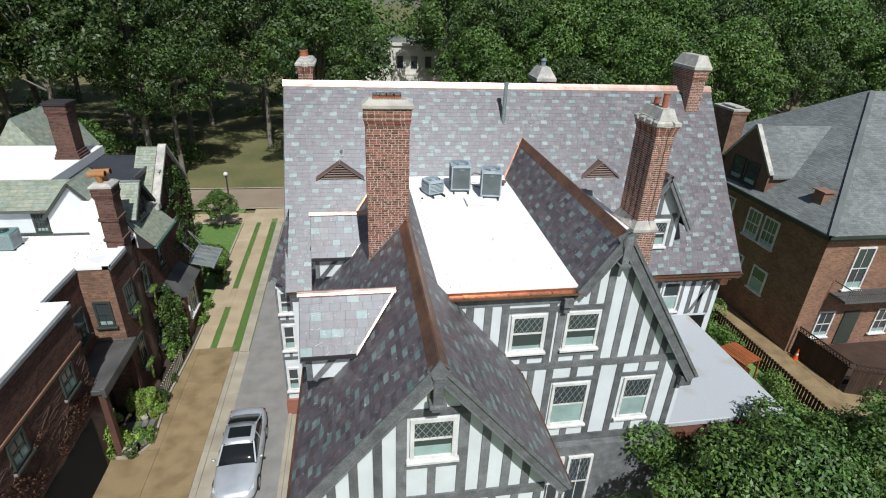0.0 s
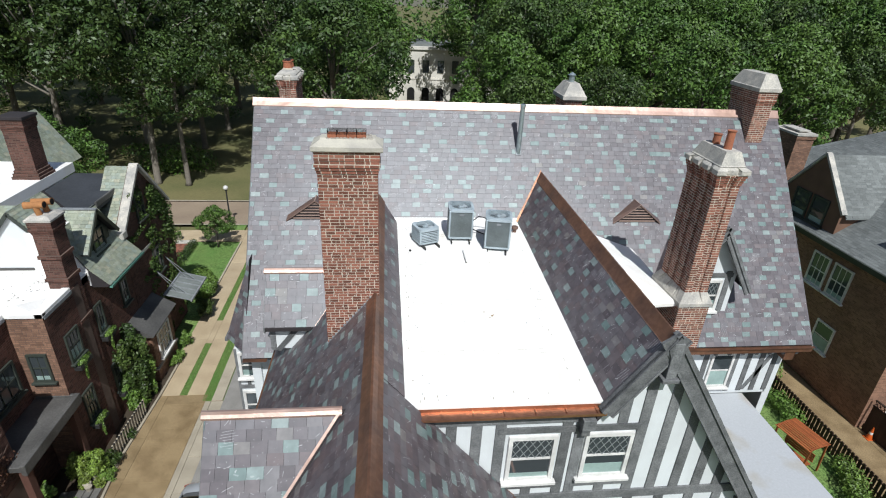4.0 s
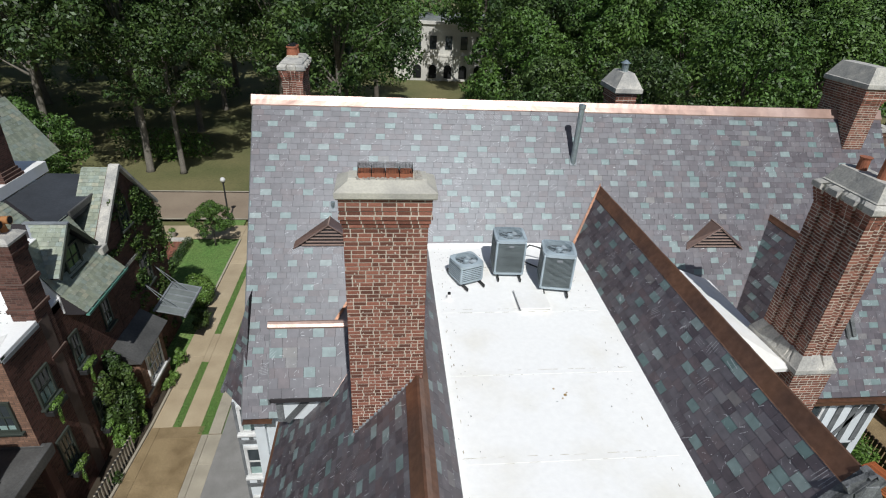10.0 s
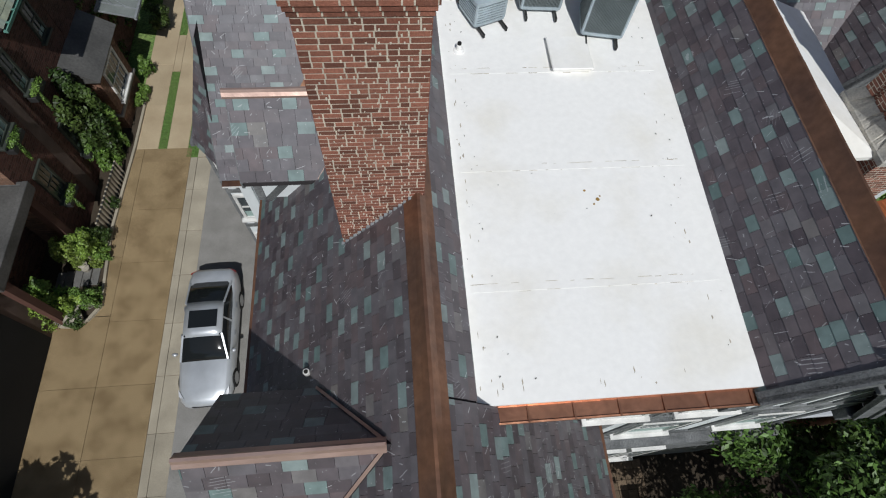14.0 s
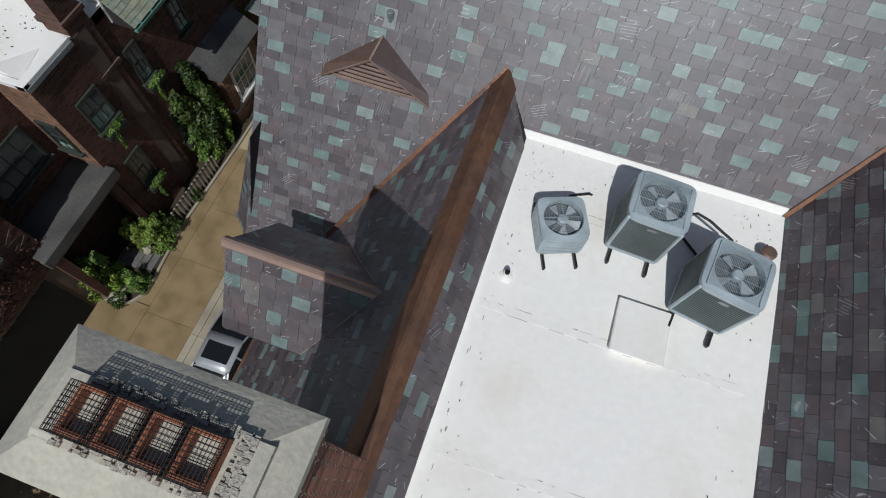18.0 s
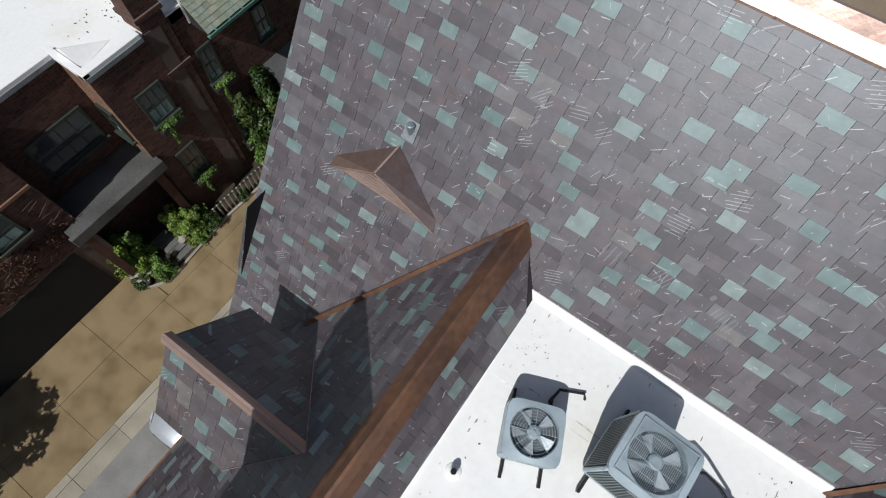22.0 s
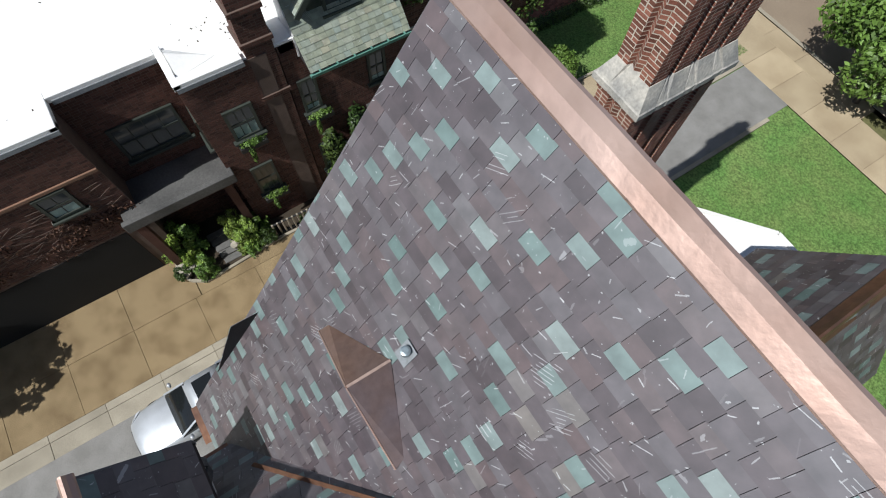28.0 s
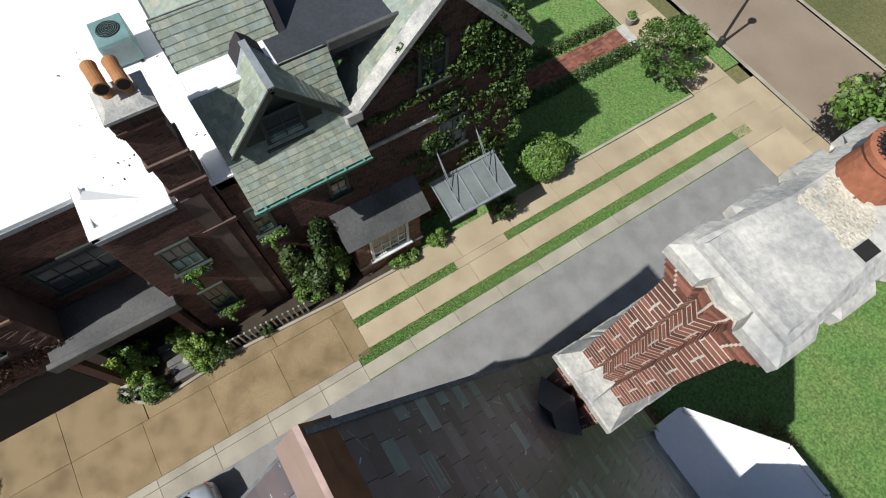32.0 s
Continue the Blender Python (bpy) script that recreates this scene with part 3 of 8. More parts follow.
prism(bm, [(-0.06, 29.7, 8.0), (1.5, 28.9, 8.0), (3.4, 29.8, 8.0), (2.45, 31.62, 8.0), (1.5, 31.65, 8.0), (-0.07, 30.4, 8.0)], (0, 0, 0.12))
white_porch = part("rear_flat_roof", bm, MEMBRANE, house, "small white membrane roof at the rear eave")
for p_, q_ in (((-0.07, 30.4), (1.5, 31.65)), ((-0.06, 29.75), (-0.07, 30.4)), ((1.5, 31.65), (2.45, 31.62)), ((2.45, 31.62), (3.4, 29.8))):
    bm = bmesh.new()
    beam(bm, (p_[0], p_[1], 8.1), (q_[0], q_[1], 8.1), 0.1, 0.14)
    part("roof_edge", bm, MEMBRANE, white_porch)
part("rear_porch_wall", boxes((0.7, 3.0, 29.4, 30.9, 0, 8.05)), STUCCO, house)
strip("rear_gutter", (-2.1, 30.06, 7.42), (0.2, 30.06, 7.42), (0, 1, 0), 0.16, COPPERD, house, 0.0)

# copper flashing up the valleys
strip("valley_flashing", (-0.2, 20.1, 8.95), (2.45, 22.75, 12.08), (0, 1, S), 0.26, COPPERD, house, 0.045)
strip("valley_flashing", (7.55, 22.1, 11.25), (8.66, 23.38, 12.88), (0, 1, S), 0.2, COPPERD, house, 0.03)

# flat roof between the gables
flat = bmesh.new()
prism(flat, [(3.0, 12.85, 11.08), (3.0, 22.25, 11.34), (3.0, 22.25, 10.7), (3.0, 12.85, 10.7)], (4.6, 0, 0))
flat_roof = part("flat_roof", flat, MEMBRANE, house, "flat white membrane roof with faint seams")
bm = bmesh.new()
prism(bm, [(2.95, 22.14, 11.335), (2.95, 22.235, 11.44), (2.95, 22.28, 11.43), (2.95, 22.2, 11.2)], (4.65, 0, 0))
part("membrane_upstand", bm, MEMBRANE, flat_roof)
for y in (14.55, 16.75, 18.95, 20.9):
    z = 11.08 + (y - 12.85) * 0.0277
    part("seam", boxes((3.25, 7.3, y, y + 0.12, z - 0.01, z + 0.004)), MEMBRANE, flat_roof)
GRIME = mat("tan_roof_grime", (0.50, 0.44, 0.35), 0.9, 0, 0.3, 4.0, 40.0, 0.1, col2=(0.30, 0.26, 0.21))
rnd = random.Random(33)
part("membrane_upturn", boxes((3.116, 3.128, 12.88, 22.2, 10.95, 11.335)), MEMBRANE, flat_roof)
bm = bmesh.new()
for y in (14.55, 16.75, 18.95, 20.9):
    for k in range(26):
        x = rnd.uniform(3.2, 7.2)
        yy = y + rnd.choice((-0.006, 0.126)) + rnd.uniform(-0.008, 0.008)
        ln, w = rnd.uniform(0.02, 0.26), rnd.uniform(0.003, 0.009)
        z = 11.08 + (yy - 12.85) * 0.0277
        prism(bm, [(x, yy, z), (x + ln, yy + rnd.uniform(-0.004, 0.004), z), (x + ln * 0.9, yy + w, z), (x, yy + w * 0.6, z)], (0, 0, 0.003))
for k in range(70):
    edge = rnd.random()
    x = rnd.gauss(3.34, 0.05) if edge < 0.35 else rnd.gauss(7.0, 0.05) if edge < 0.7 else rnd.uniform(3.2, 7.2)
    y = rnd.uniform(13.0, 22.0) if edge < 0.7 else rnd.choice((rnd.gauss(13.05, 0.06), rnd.gauss(21.95, 0.1)))
    ln, w = rnd.uniform(0.02, 0.12), rnd.uniform(0.004, 0.02)
    z = 11.08 + (y - 12.85) * 0.0277
    prism(bm, [(x, y, z), (x + w, y + ln * 0.3, z), (x + w * 0.7, y + ln, z), (x - w * 0.4, y + ln * 0.7, z)], (0, 0, 0.003))
tagged(part("grime", bm, GRIME, flat_roof), kind="stuff")
bm = bmesh.new()
prism(bm, [(2.98, 12.60, 10.89), (2.98, 12.60, 10.95), (2.98, 12.625, 10.955), (2.98, 12.635, 10.93), (2.98, 12.835, 10.945), (2.98, 12.846, 11.02), (2.98, 12.849, 11.02), (2.98, 12.849, 10.87)], (4.5, 0, 0))
gutter_edge = part("copper_edge", bm, BRIGHTCU, house, "bright new copper gutter edge")
for k in range(7):
    part("gutter_strap", boxes((3.2 + k * 0.68, 3.23 + k * 0.68, 12.60, 12.84, 10.957, 10.963)), BRIGHTCU, gutter_edge)

LEADLINE = mat("grey_lead_came", (0.34, 0.37, 0.37), 0.6, 0.2, 0.1, 3.0, 20.0, 0.0)

# ---- walls with timber framing ----
def wall(name, poly, way, material=STUCCO, label=""):
    bm = bmesh.new()
    prism(bm, poly, way)
    return part(name, bm, material, house, label)


def timber_at(parent, poly, y, depth=0.035):
    """One timber on a wall that faces -y; poly in (x, z)."""
    bm = bmesh.new()
    prism(bm, [(p[0], y, p[1]) for p in poly], (0, -depth, 0))
    return part("timber", bm, TIMBER, parent)


def stud(parent, x, w, z0, z1, y):
    timber_at(parent, [(x - w / 2, z0), (x + w / 2, z0), (x + w / 2, z1), (x - w / 2, z1)], y)


def rail(parent, x0, x1, z, h, y):
    timber_at(parent, [(x0, z - h / 2), (x1, z - h / 2), (x1, z + h / 2), (x0, z + h / 2)], y, 0.05)


def place_window(parent, m, w, h, lattice=True, blind=True, frame_mat=WHITE, sill=True, muntins=0):
    """A sash window; local x to the right, z up, outward -y, its lower left corner at the origin."""
    def put(name, bm, material, up, label=""):
        bmesh.ops.transform(bm, matrix=m, verts=bm.verts)
        return part(name, bm, material, up, label)

    t = 0.095
    frame_ob = put("window", boxes((0, t, -0.06, 0.06, 0, h), (w - t, w, -0.06, 0.06, 0, h), (t, w - t, -0.06, 0.06, h - t, h), (t, w - t, -0.06, 0.06, 0, t), (t, w - t, -0.035, 0.03, h * 0.5 - 0.03, h * 0.5 + 0.03)), frame_mat, parent)
    put("pane", boxes((t, w - t, 0.0, 0.02, t, h * 0.5 - 0.03)), GLASS, frame_ob)
    put("pane", boxes((t, w - t, -0.015, 0.005, h * 0.5 + 0.03, h - t)), GLASS, frame_ob)
    if blind:
        put("blind", boxes((t + 0.01, w - t - 0.01, -0.012, -0.002, t, t + (h * 0.5 - t) * (0.55 if blind is True else blind))), BLIND, frame_ob, "pale blind behind the sash")
    if lattice:
        bm = bmesh.new()
        z0, z1, n = h * 0.5 + 0.03, h - t, 5
        step = (w - 2 * t) / n
        for k in range(-2, n + 1):
            for s in (1, -1):
                a = [t + step * k, z0] if s > 0 else [w - t - step * k, z0]
                b = [a[0] + s * step * 2, z1]
                lo, hi = t, w - t
                pts = []
                for (px, pz), (qx, qz) in ((a, b), (b, a)):
                    if not lo <= px <= hi:
                        lim = lo if px < lo else hi
                        f = (lim - px) / (qx - px)
                        if not 0 <= f <= 1:
                            pts = None
                            break
                        px, pz = lim, pz + f * (qz - pz)
                    pts.append((px, -0.03, pz))
                if pts and (Vector(pts[0]) - Vector(pts[1])).length > 0.05:
                    beam(bm, pts[0], pts[1], 0.013, 0.014, (0, 1, 0))
        put("lattice", bm, LEADLINE, frame_ob, "grey lead lattice")
    for k in range(muntins):
        x = t + (w - 2 * t) * (k + 1) / (muntins + 1)
        put("muntin", boxes((x - 0.015, x + 0.015, -0.03, 0.0, t, h - t)), frame_mat, frame_ob)
    if sill:
        put("sill", boxes((-0.09, w + 0.09, -0.15, 0.02, -0.09, 0.0), bevel=0.01), frame_mat, frame_ob)
    return frame_ob


def front_window(parent, x0, x1, z0, z1, y, **k):
    return place_window(parent, Matrix.Translation((x0, y, z0)), x1 - x0, z1 - z0, **k)


# front wing, facing -y
WY = 8.86
w1 = wall("front_wing_wall", [(-0.45, WY, 0), (5.5, WY, 0), (5.5, WY, 8.3), (2.47, WY, 11.95), (-0.45, WY, 8.45)], (0, 0.3, 0), label="white stucco gable wall")
front_window(w1, 1.93, 3.02, 8.95, 10.2, WY - 0.01)
for d in (-0.74, 0.74):
    stud(w1, 2.47 + d, 0.25, 7.6, 10.95, WY)
for d in (-1.3, 1.3):
    stud(w1, 2.47 + d, 0.22, 7.6, 10.3, WY)
for d in (-1.88, 1.88):
    stud(w1, 2.47 + d, 0.22, 7.6, 9.6, WY)
for d in (-2.42, 2.42):
    stud(w1, 2.47 + d, 0.22, 7.6, 8.95, WY)
stud(w1, 2.47, 0.2, 10.45, 11.6, WY)
stud(w1, 2.47, 0.2, 7.6, 8.6, WY)
rail(w1, 1.6, 3.35, 10.38, 0.2, WY)
rail(w1, 1.8, 3.15, 8.72, 0.16, WY)
rail(w1, -0.4, 5.45, 7.5, 0.3, WY)
rail(w1, -0.4, 5.45, 4.6, 0.3, WY)
for k in range(10):
    stud(w1, -0.2 + k * 0.61, 0.2, 4.75, 7.35, WY)


def barge(p, q, y, w=0.34, name="bargeboard", label=""):
    """A bargeboard under a gable's verge, with a moulding along it. p, q: (x, z)."""
    bm = bmesh.new()
    a, b = Vector((p[0], y, p[1])), Vector((q[0], y, q[1]))
    way = (b - a).normalized()
    down = Vector((-way.z, 0, way.x))
    if down.z > 0:
        down = -down
    prism(bm, [a, b, b + down * w, a + down * w], (0, 0.07, 0))
    prism(bm, [a + Vector((0, -0.04, 0)), b + Vector((0, -0.04, 0)), b + down * 0.1 + Vector((0, -0.04, 0)), a + down * 0.1 + Vector((0, -0.04, 0))], (0, 0.2, 0))
    prism(bm, [a + down * (w - 0.05) + Vector((0, -0.025, 0)), b + down * (w - 0.05) + Vector((0, -0.025, 0)), b + down * w + Vector((0, -0.025, 0)), a + down * w + Vector((0, -0.025, 0))], (0, 0.05, 0))
    return part(name, bm, TIMBER, house, label)


barge((2.47, 12.12), (-0.95, 8.02), 8.42, label="weathered grey bargeboard")
barge((2.47, 12.12), (6.0, 7.9), 8.42, label="weathered grey bargeboard")
part("pendant", boxes((2.36, 2.58, 8.38, 8.6, 11.0, 12.0), (2.28, 2.66, 8.33, 8.62, 10.9, 11.0), (2.33, 2.61, 8.36, 8.6, 10.8, 10.9), bevel=0.012), TIMBER, house, "grey turned gable pendant")
# soffit boards under both verges
for a, b in (((2.47, 12.02), (-0.8, 8.1)), ((2.47, 12.02), (5.85, 7.98))):
    bm = bmesh.new()
    prism(bm, [(a[0], 8.48, a[1] - 0.03), (b[0], 8.48, b[1] - 0.03), (b[0], 8.9, b[1] - 0.03), (a[0], 8.9, a[1] - 0.03)], (0, 0, -0.04))
    part("soffit", bm, TIMBER, house)

# side walls of the wing
wall("wing_side_wall", [(-0.45, 9.16, 0), (-0.45, 20.0, 0), (-0.45, 20.0, 8.3), (-0.45, 9.16, 8.3)], (0.3, 0, 0))
wall("wing_side_wall", [(5.2, 9.16, 0), (5.2, 12.9, 0), (5.2, 12.9, 8.3), (5.2, 9.16, 8.3)], (0.3, 0, 0))

# wall with four windows under the copper edge and the right gable
RY = 12.9
w2 = wall("right_gable_wall", [(3.1, RY, 4.6), (12.0, RY, 4.6), (12.0, RY, 7.6), (8.66, RY, 12.75), (7.45, RY, 10.95), (3.1, RY, 10.8)], (0, 0.3, 0), label="white stucco wall with grey timbers")
front_window(w2, 5.47, 6.6, 8.72, 10.1, RY - 0.01, blind=0.2)
front_window(w2, 7.25, 8.4, 8.74, 10.12, RY - 0.01, blind=0.5)
front_window(w2, 7.18, 8.5, 5.42, 7.25, RY - 0.01, blind=1.0)
front_window(w2, 9.75, 10.85, 5.5, 7.3, RY - 0.01, blind=1.0)
front_window(w2, 5.3, 6.1, 5.5, 7.3, RY - 0.01, blind=0.4)
for x, z0, z1 in ((3.6, 8.2, 10.6), (4.15, 8.2, 10.6), (4.72, 8.2, 10.6), (5.26, 8.2, 10.6), (6.78, 8.2, 10.6), (7.1, 8.2, 10.65), (8.56, 8.2, 12.4), (9.17, 8.2, 11.9), (9.78, 8.2, 11.0), (10.36, 8.2, 10.1), (10.92, 8.2, 9.25), (11.45, 8.2, 8.45),
                  (6.35, 4.8, 7.95), (7.0, 4.8, 7.95), (8.68, 4.8, 7.95), (9.5, 4.8, 7.95), (11.05, 4.8, 7.95), (11.7, 4.8, 7.7), (6.03, 8.2, 8.5), (7.85, 8.2, 8.55), (7.85, 4.8, 5.25), (7.85, 7.4, 7.95), (10.3, 7.4, 7.95), (10.3, 4.8, 5.3), (8.05, 10.4, 11.5)):
    stud(w2, x, 0.235, z0, z1, RY)
rail(w2, 3.1, 11.9, 8.07, 0.26, RY)
rail(w2, 3.1, 7.45, 10.62, 0.24, RY)
rail(w2, 5.2, 8.5, 10.28, 0.16, RY)
rail(w2, 5.3, 6.8, 8.5, 0.14, RY)
rail(w2, 7.1, 8.6, 8.5, 0.14, RY)
rail(w2, 7.0, 8.7, 7.42, 0.14, RY)
rail(w2, 9.5, 11.0, 7.45, 0.14, RY)
rail(w2, 6.2, 12.0, 4.72, 0.3, RY)
barge((8.66, 12.98), (7.35, 11.0), 12.62, 0.34, label="weathered grey bargeboard")
barge((8.66, 12.98), (12.35, 7.35), 12.62, 0.42, label="deep moulded grey bargeboard with a kicked foot")
part("pendant", boxes((8.55, 8.77, 12.55, 12.8, 11.9, 12.8), (8.47, 8.85, 12.5, 12.82, 11.8, 11.9), bevel=0.012), TIMBER, house, "grey gable pendant")
part("bracket", boxes((7.0, 7.3, 12.6, 12.9, 10.45, 10.75), (7.05, 7.25, 12.7, 12.9, 10.2, 10.45), bevel=0.01), TIMBER, house)
part("bracket", boxes((11.75, 12.2, 12.65, 12.95, 6.9, 7.35), bevel=0.02), TIMBER, house)
bm = bmesh.new()
prism(bm, [(8.66, 12.7, 12.82), (12.3, 12.7, 7.4), (12.3, 13.0, 7.4), (8.66, 13.0, 12.82)], (-0.05, 0, -0.06))
part("soffit", bm, TIMBER, house)
# ground floor under that wall, in the shade of the tree
# the dark timber colour replaces the shade of a recess here
wall("garden_wall_face", [(5.5, 12.6, 0), (12.0, 12.6, 0), (12.0, 12.6, 4.55), (5.5, 12.6, 4.55)], (0, 0.28, 0), TIMBER, "ground floor wall in dark timber colour, standing in for a shaded recess")
for x in (5.9, 7.0, 8.1):
    front_window(house, x, x + 0.95, 1.5, 4.1, 12.57, lattice=True, blind=False, muntins=1)
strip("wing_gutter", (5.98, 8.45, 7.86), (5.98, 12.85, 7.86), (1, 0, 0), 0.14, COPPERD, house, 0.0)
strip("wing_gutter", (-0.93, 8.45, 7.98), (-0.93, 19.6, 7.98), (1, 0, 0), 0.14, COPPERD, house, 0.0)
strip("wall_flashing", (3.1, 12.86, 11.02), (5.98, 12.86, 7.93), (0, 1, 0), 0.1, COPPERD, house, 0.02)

# right end of the main block
w3 = wall("right_end_wall", [(12.6, 19.75, 4.8), (18.1, 19.75, 4.8), (18.1, 19.75, 7.3), (12.6, 19.75, 7.3)], (0, 0.3, 0), label="white stucco wall under deep eaves")
for x in (13.2, 13.8, 15.1, 16.35, 16.9, 17.45, 18.0):
    stud(w3, x, 0.2, 4.95, 6.85, 19.75)
timber_at(w3, [(16.95, 5.0), (17.12, 5.0), (17.9, 6.7), (17.73, 6.7)], 19.75)
rail(w3, 12.6, 18.1, 6.92, 0.18, 19.75)
front_window(w3, 15.3, 16.25, 5.2, 6.85, 19.73, lattice=False, blind=1.0)
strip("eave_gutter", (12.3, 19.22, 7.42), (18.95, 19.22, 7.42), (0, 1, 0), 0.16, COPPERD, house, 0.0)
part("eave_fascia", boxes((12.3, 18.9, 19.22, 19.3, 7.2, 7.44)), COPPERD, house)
for k in range(9):
    part("bracket", boxes((14.0 + k * 0.55, 14.12 + k * 0.55, 19.35, 19.72, 7.0, 7.2), bevel=0.01), TIMBER, house)
part("bracket", boxes((17.95, 18.35, 19.3, 19.72, 6.75, 7.2), bevel=0.03), COPPERD, house)
for name, poly, way in (("end_wall", [(18.05, 19.75, 0), (18.05, 29.4, 0), (18.05, 29.4, 7.5), (18.05, 25.1, 14.5), (18.05, 19.75, 7.5)], (0.3, 0, 0)),
                        ("end_wall", [(-1.95, 19.6, 0), (-1.95, 29.4, 0), (-1.95, 29.4, 7.5), (-1.95, 25.1, 14.5), (-1.95, 19.6, 7.5)], (0.3, 0, 0)),
                        ("rear_wall", [(-1.65, 29.1, 0), (18.0, 29.1, 0), (18.0, 29.1, 7.5), (-1.65, 29.1, 7.5)], (0, 0.3, 0)),
                        ("front_wall", [(-1.65, 19.75, 0), (-0.15, 19.75, 0), (-0.15, 19.75, 7.6), (-1.65, 19.75, 7.6)], (0, 0.3, 0))):
    wall(name, poly, way)
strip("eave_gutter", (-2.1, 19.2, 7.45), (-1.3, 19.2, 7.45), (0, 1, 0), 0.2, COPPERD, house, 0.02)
# verge boards of the main roof
for x in (-2.16, 18.84):
    for s in (-5.85, 4.9):
        bm = bmesh.new()
        prism(bm, [(x, 25.1, 15.08), (x, 25.1 + s, 7.48), (x, 25.1 + s, 7.25), (x, 25.1, 14.8)], (0.05, 0, 0))
        part("verge_board", bm, TIMBER, house)
# side porch with a grey membrane roof
PORCHROOF = mat("grey_porch_membrane", (0.44, 0.46, 0.48), 0.6, 0, 0.06, 0.42, 14.0, 0.15, col2=(0.36, 0.32, 0.25), patch=(0.55, 0.72))
porch = part("porch_roof", boxes((12.02, 17.1, 12.95, 19.7, 4.62, 4.85), bevel=0.03), PORCHROOF, house, "flat grey membrane porch roof with stains")
wall("porch_wall", [(12.1, 13.1, 0), (16.95, 13.1, 0), (16.95, 13.1, 4.6), (12.1, 13.1, 4.6)], (0, 0.3, 0), BRICK)
wall("porch_wall", [(16.65, 13.4, 0), (16.65, 19.7, 0), (16.65, 19.7, 4.6), (16.65, 13.4, 4.6)], (0.3, 0, 0), BRICK)
# stair bay on the left end with its steep little roof
bay = part("stair_bay", boxes((-2.72, -1.96, 20.35, 24.2, 0.9, 7.15)), STUCCO, house, "narrow white stucco bay with stacked windows")
for z in (1.45, 3.85, 5.85):
    front_window(bay, -2.62, -2.05, z, z + (1.35 if z < 5 else 1.1), 20.33, lattice=False, blind=0.5)
for z in (3.35, 5.4):
    rail(bay, -2.72, -1.98, z, 0.14, 20.35)
    stud(bay, -2.35, 0.12, z, z + 0.45, 20.35)
stud(bay, -2.7, 0.08, 0.9, 7.1, 20.35)
part("bay_base", boxes((-2.8, -1.9, 20.25, 24.3, -0.05, 0.9), bevel=0.03), BRICK, house)
bm = bmesh.new()
W_ = [Vector(p) for p in ((-2.1, 19.55, 7.5), (-2.93, 20.45, 7.55), (-2.93, 23.8, 7.55), (-2.1, 24.7, 7.5), (-1.95, 23.3, 10.4), (-1.95, 20.97, 10.4))]
vs = [bm.verts.new(p) for p in W_]
for q in ((0, 1, 5), (1, 2, 4, 5), (2, 3, 4), (0, 5, 4, 3), (3, 2, 1, 0)):
    bm.faces.new([vs[i] for i in q])
bay_roof = part("stair_bay_roof", bm, DECK, house)
slate_face(bay_roof, [W_[1], W_[0], W_[5]], 41)
slate_face(bay_roof, [W_[2], W_[1], W_[5], W_[4]], 42)
slate_face(bay_roof, [W_[3], W_[2], W_[4]], 43)
part("bay_gutter", boxes((-3.0, -2.9, 20.4, 23.85, 7.42, 7.54)), TIMBER, house)

# wall dormer with a gable in the main front slope
bm = bmesh.new()
prism(bm, [(13.3, 20.05, 7.8), (15.45, 20.05, 7.8), (15.45, 20.05, 10.3), (14.37, 20.05, 12.0), (13.3, 20.05, 10.3)], (0, 1.5, 0))
wd = part("wall_dormer", bm, STUCCO, house, "white stucco gable dormer in the main slope")
bm = bmesh.new()
for s_ in (-1, 1):
    prism(bm, [(14.37, 19.75, 12.13), (14.37 + s_ * 1.6, 19.75, 9.6), (14.37 + s_ * 1.6, 22.0, 9.6), (14.37, 22.9, 12.13)], (0, 0, -0.1))
wdr = part("dormer_roof", bm, DECK, house)
for s_ in (-1, 1):
    slate_field(wdr, (14.37 + s_ * 1.62, 19.72, 9.58), (0, 1, 0), Vector((-s_ * 1.6, 0, 2.54)).normalized(), [[(0, 0), (1.4, 0), (3.1, 3.0), (0, 3.0)]], 61 + s_)
ridge_cap(house, (14.37, 19.7, 12.13), (14.37, 22.8, 12.13), (-1, 0, -1.58), (1, 0, -1.58), 0.2, COPPERD, 6)
front_window(wd, 13.95, 14.95, 8.65, 9.95, 20.03, blind=0.6)
for x in (13.75, 15.15):
    stud(wd, x, 0.2, 8.4, 10.3, 20.05)
rail(wd, 13.5, 15.3, 10.15, 0.16, 20.05)
stud(wd, 14.37, 0.18, 10.2, 11.6, 20.05)
barge((14.37, 12.2), (12.75, 9.62), 19.7, 0.26)
barge((14.37, 12.2), (15.98, 9.62), 19.7, 0.26)
# white cricket behind the gable, at the foot of the side chimney
bm = bmesh.new()
prism(bm, [(10.2, 17.0, 10.75), (11.4, 16.95, 10.85), (11.95, 21.4, 10.45), (10.0, 21.3, 11.2), (9.7, 19.0, 11.35)], (0, 0, 0.1))
part("white_cricket", bm, MEMBRANE, house, "white membrane gutter behind the gable")

# boards closing the ends of the two front ridges
for x, z, y in ((2.47, 12.2, 8.36), (8.66, 12.94, 12.56)):
    bm = bmesh.new()
    prism(bm, [(x, y, z), (x - 0.2, y, z - 0.3), (x - 0.12, y, z - 0.5), (x + 0.12, y, z - 0.5), (x + 0.2, y, z - 0.3)], (0, 0.07, 0))
    part("ridge_board", bm, TIMBER, house)

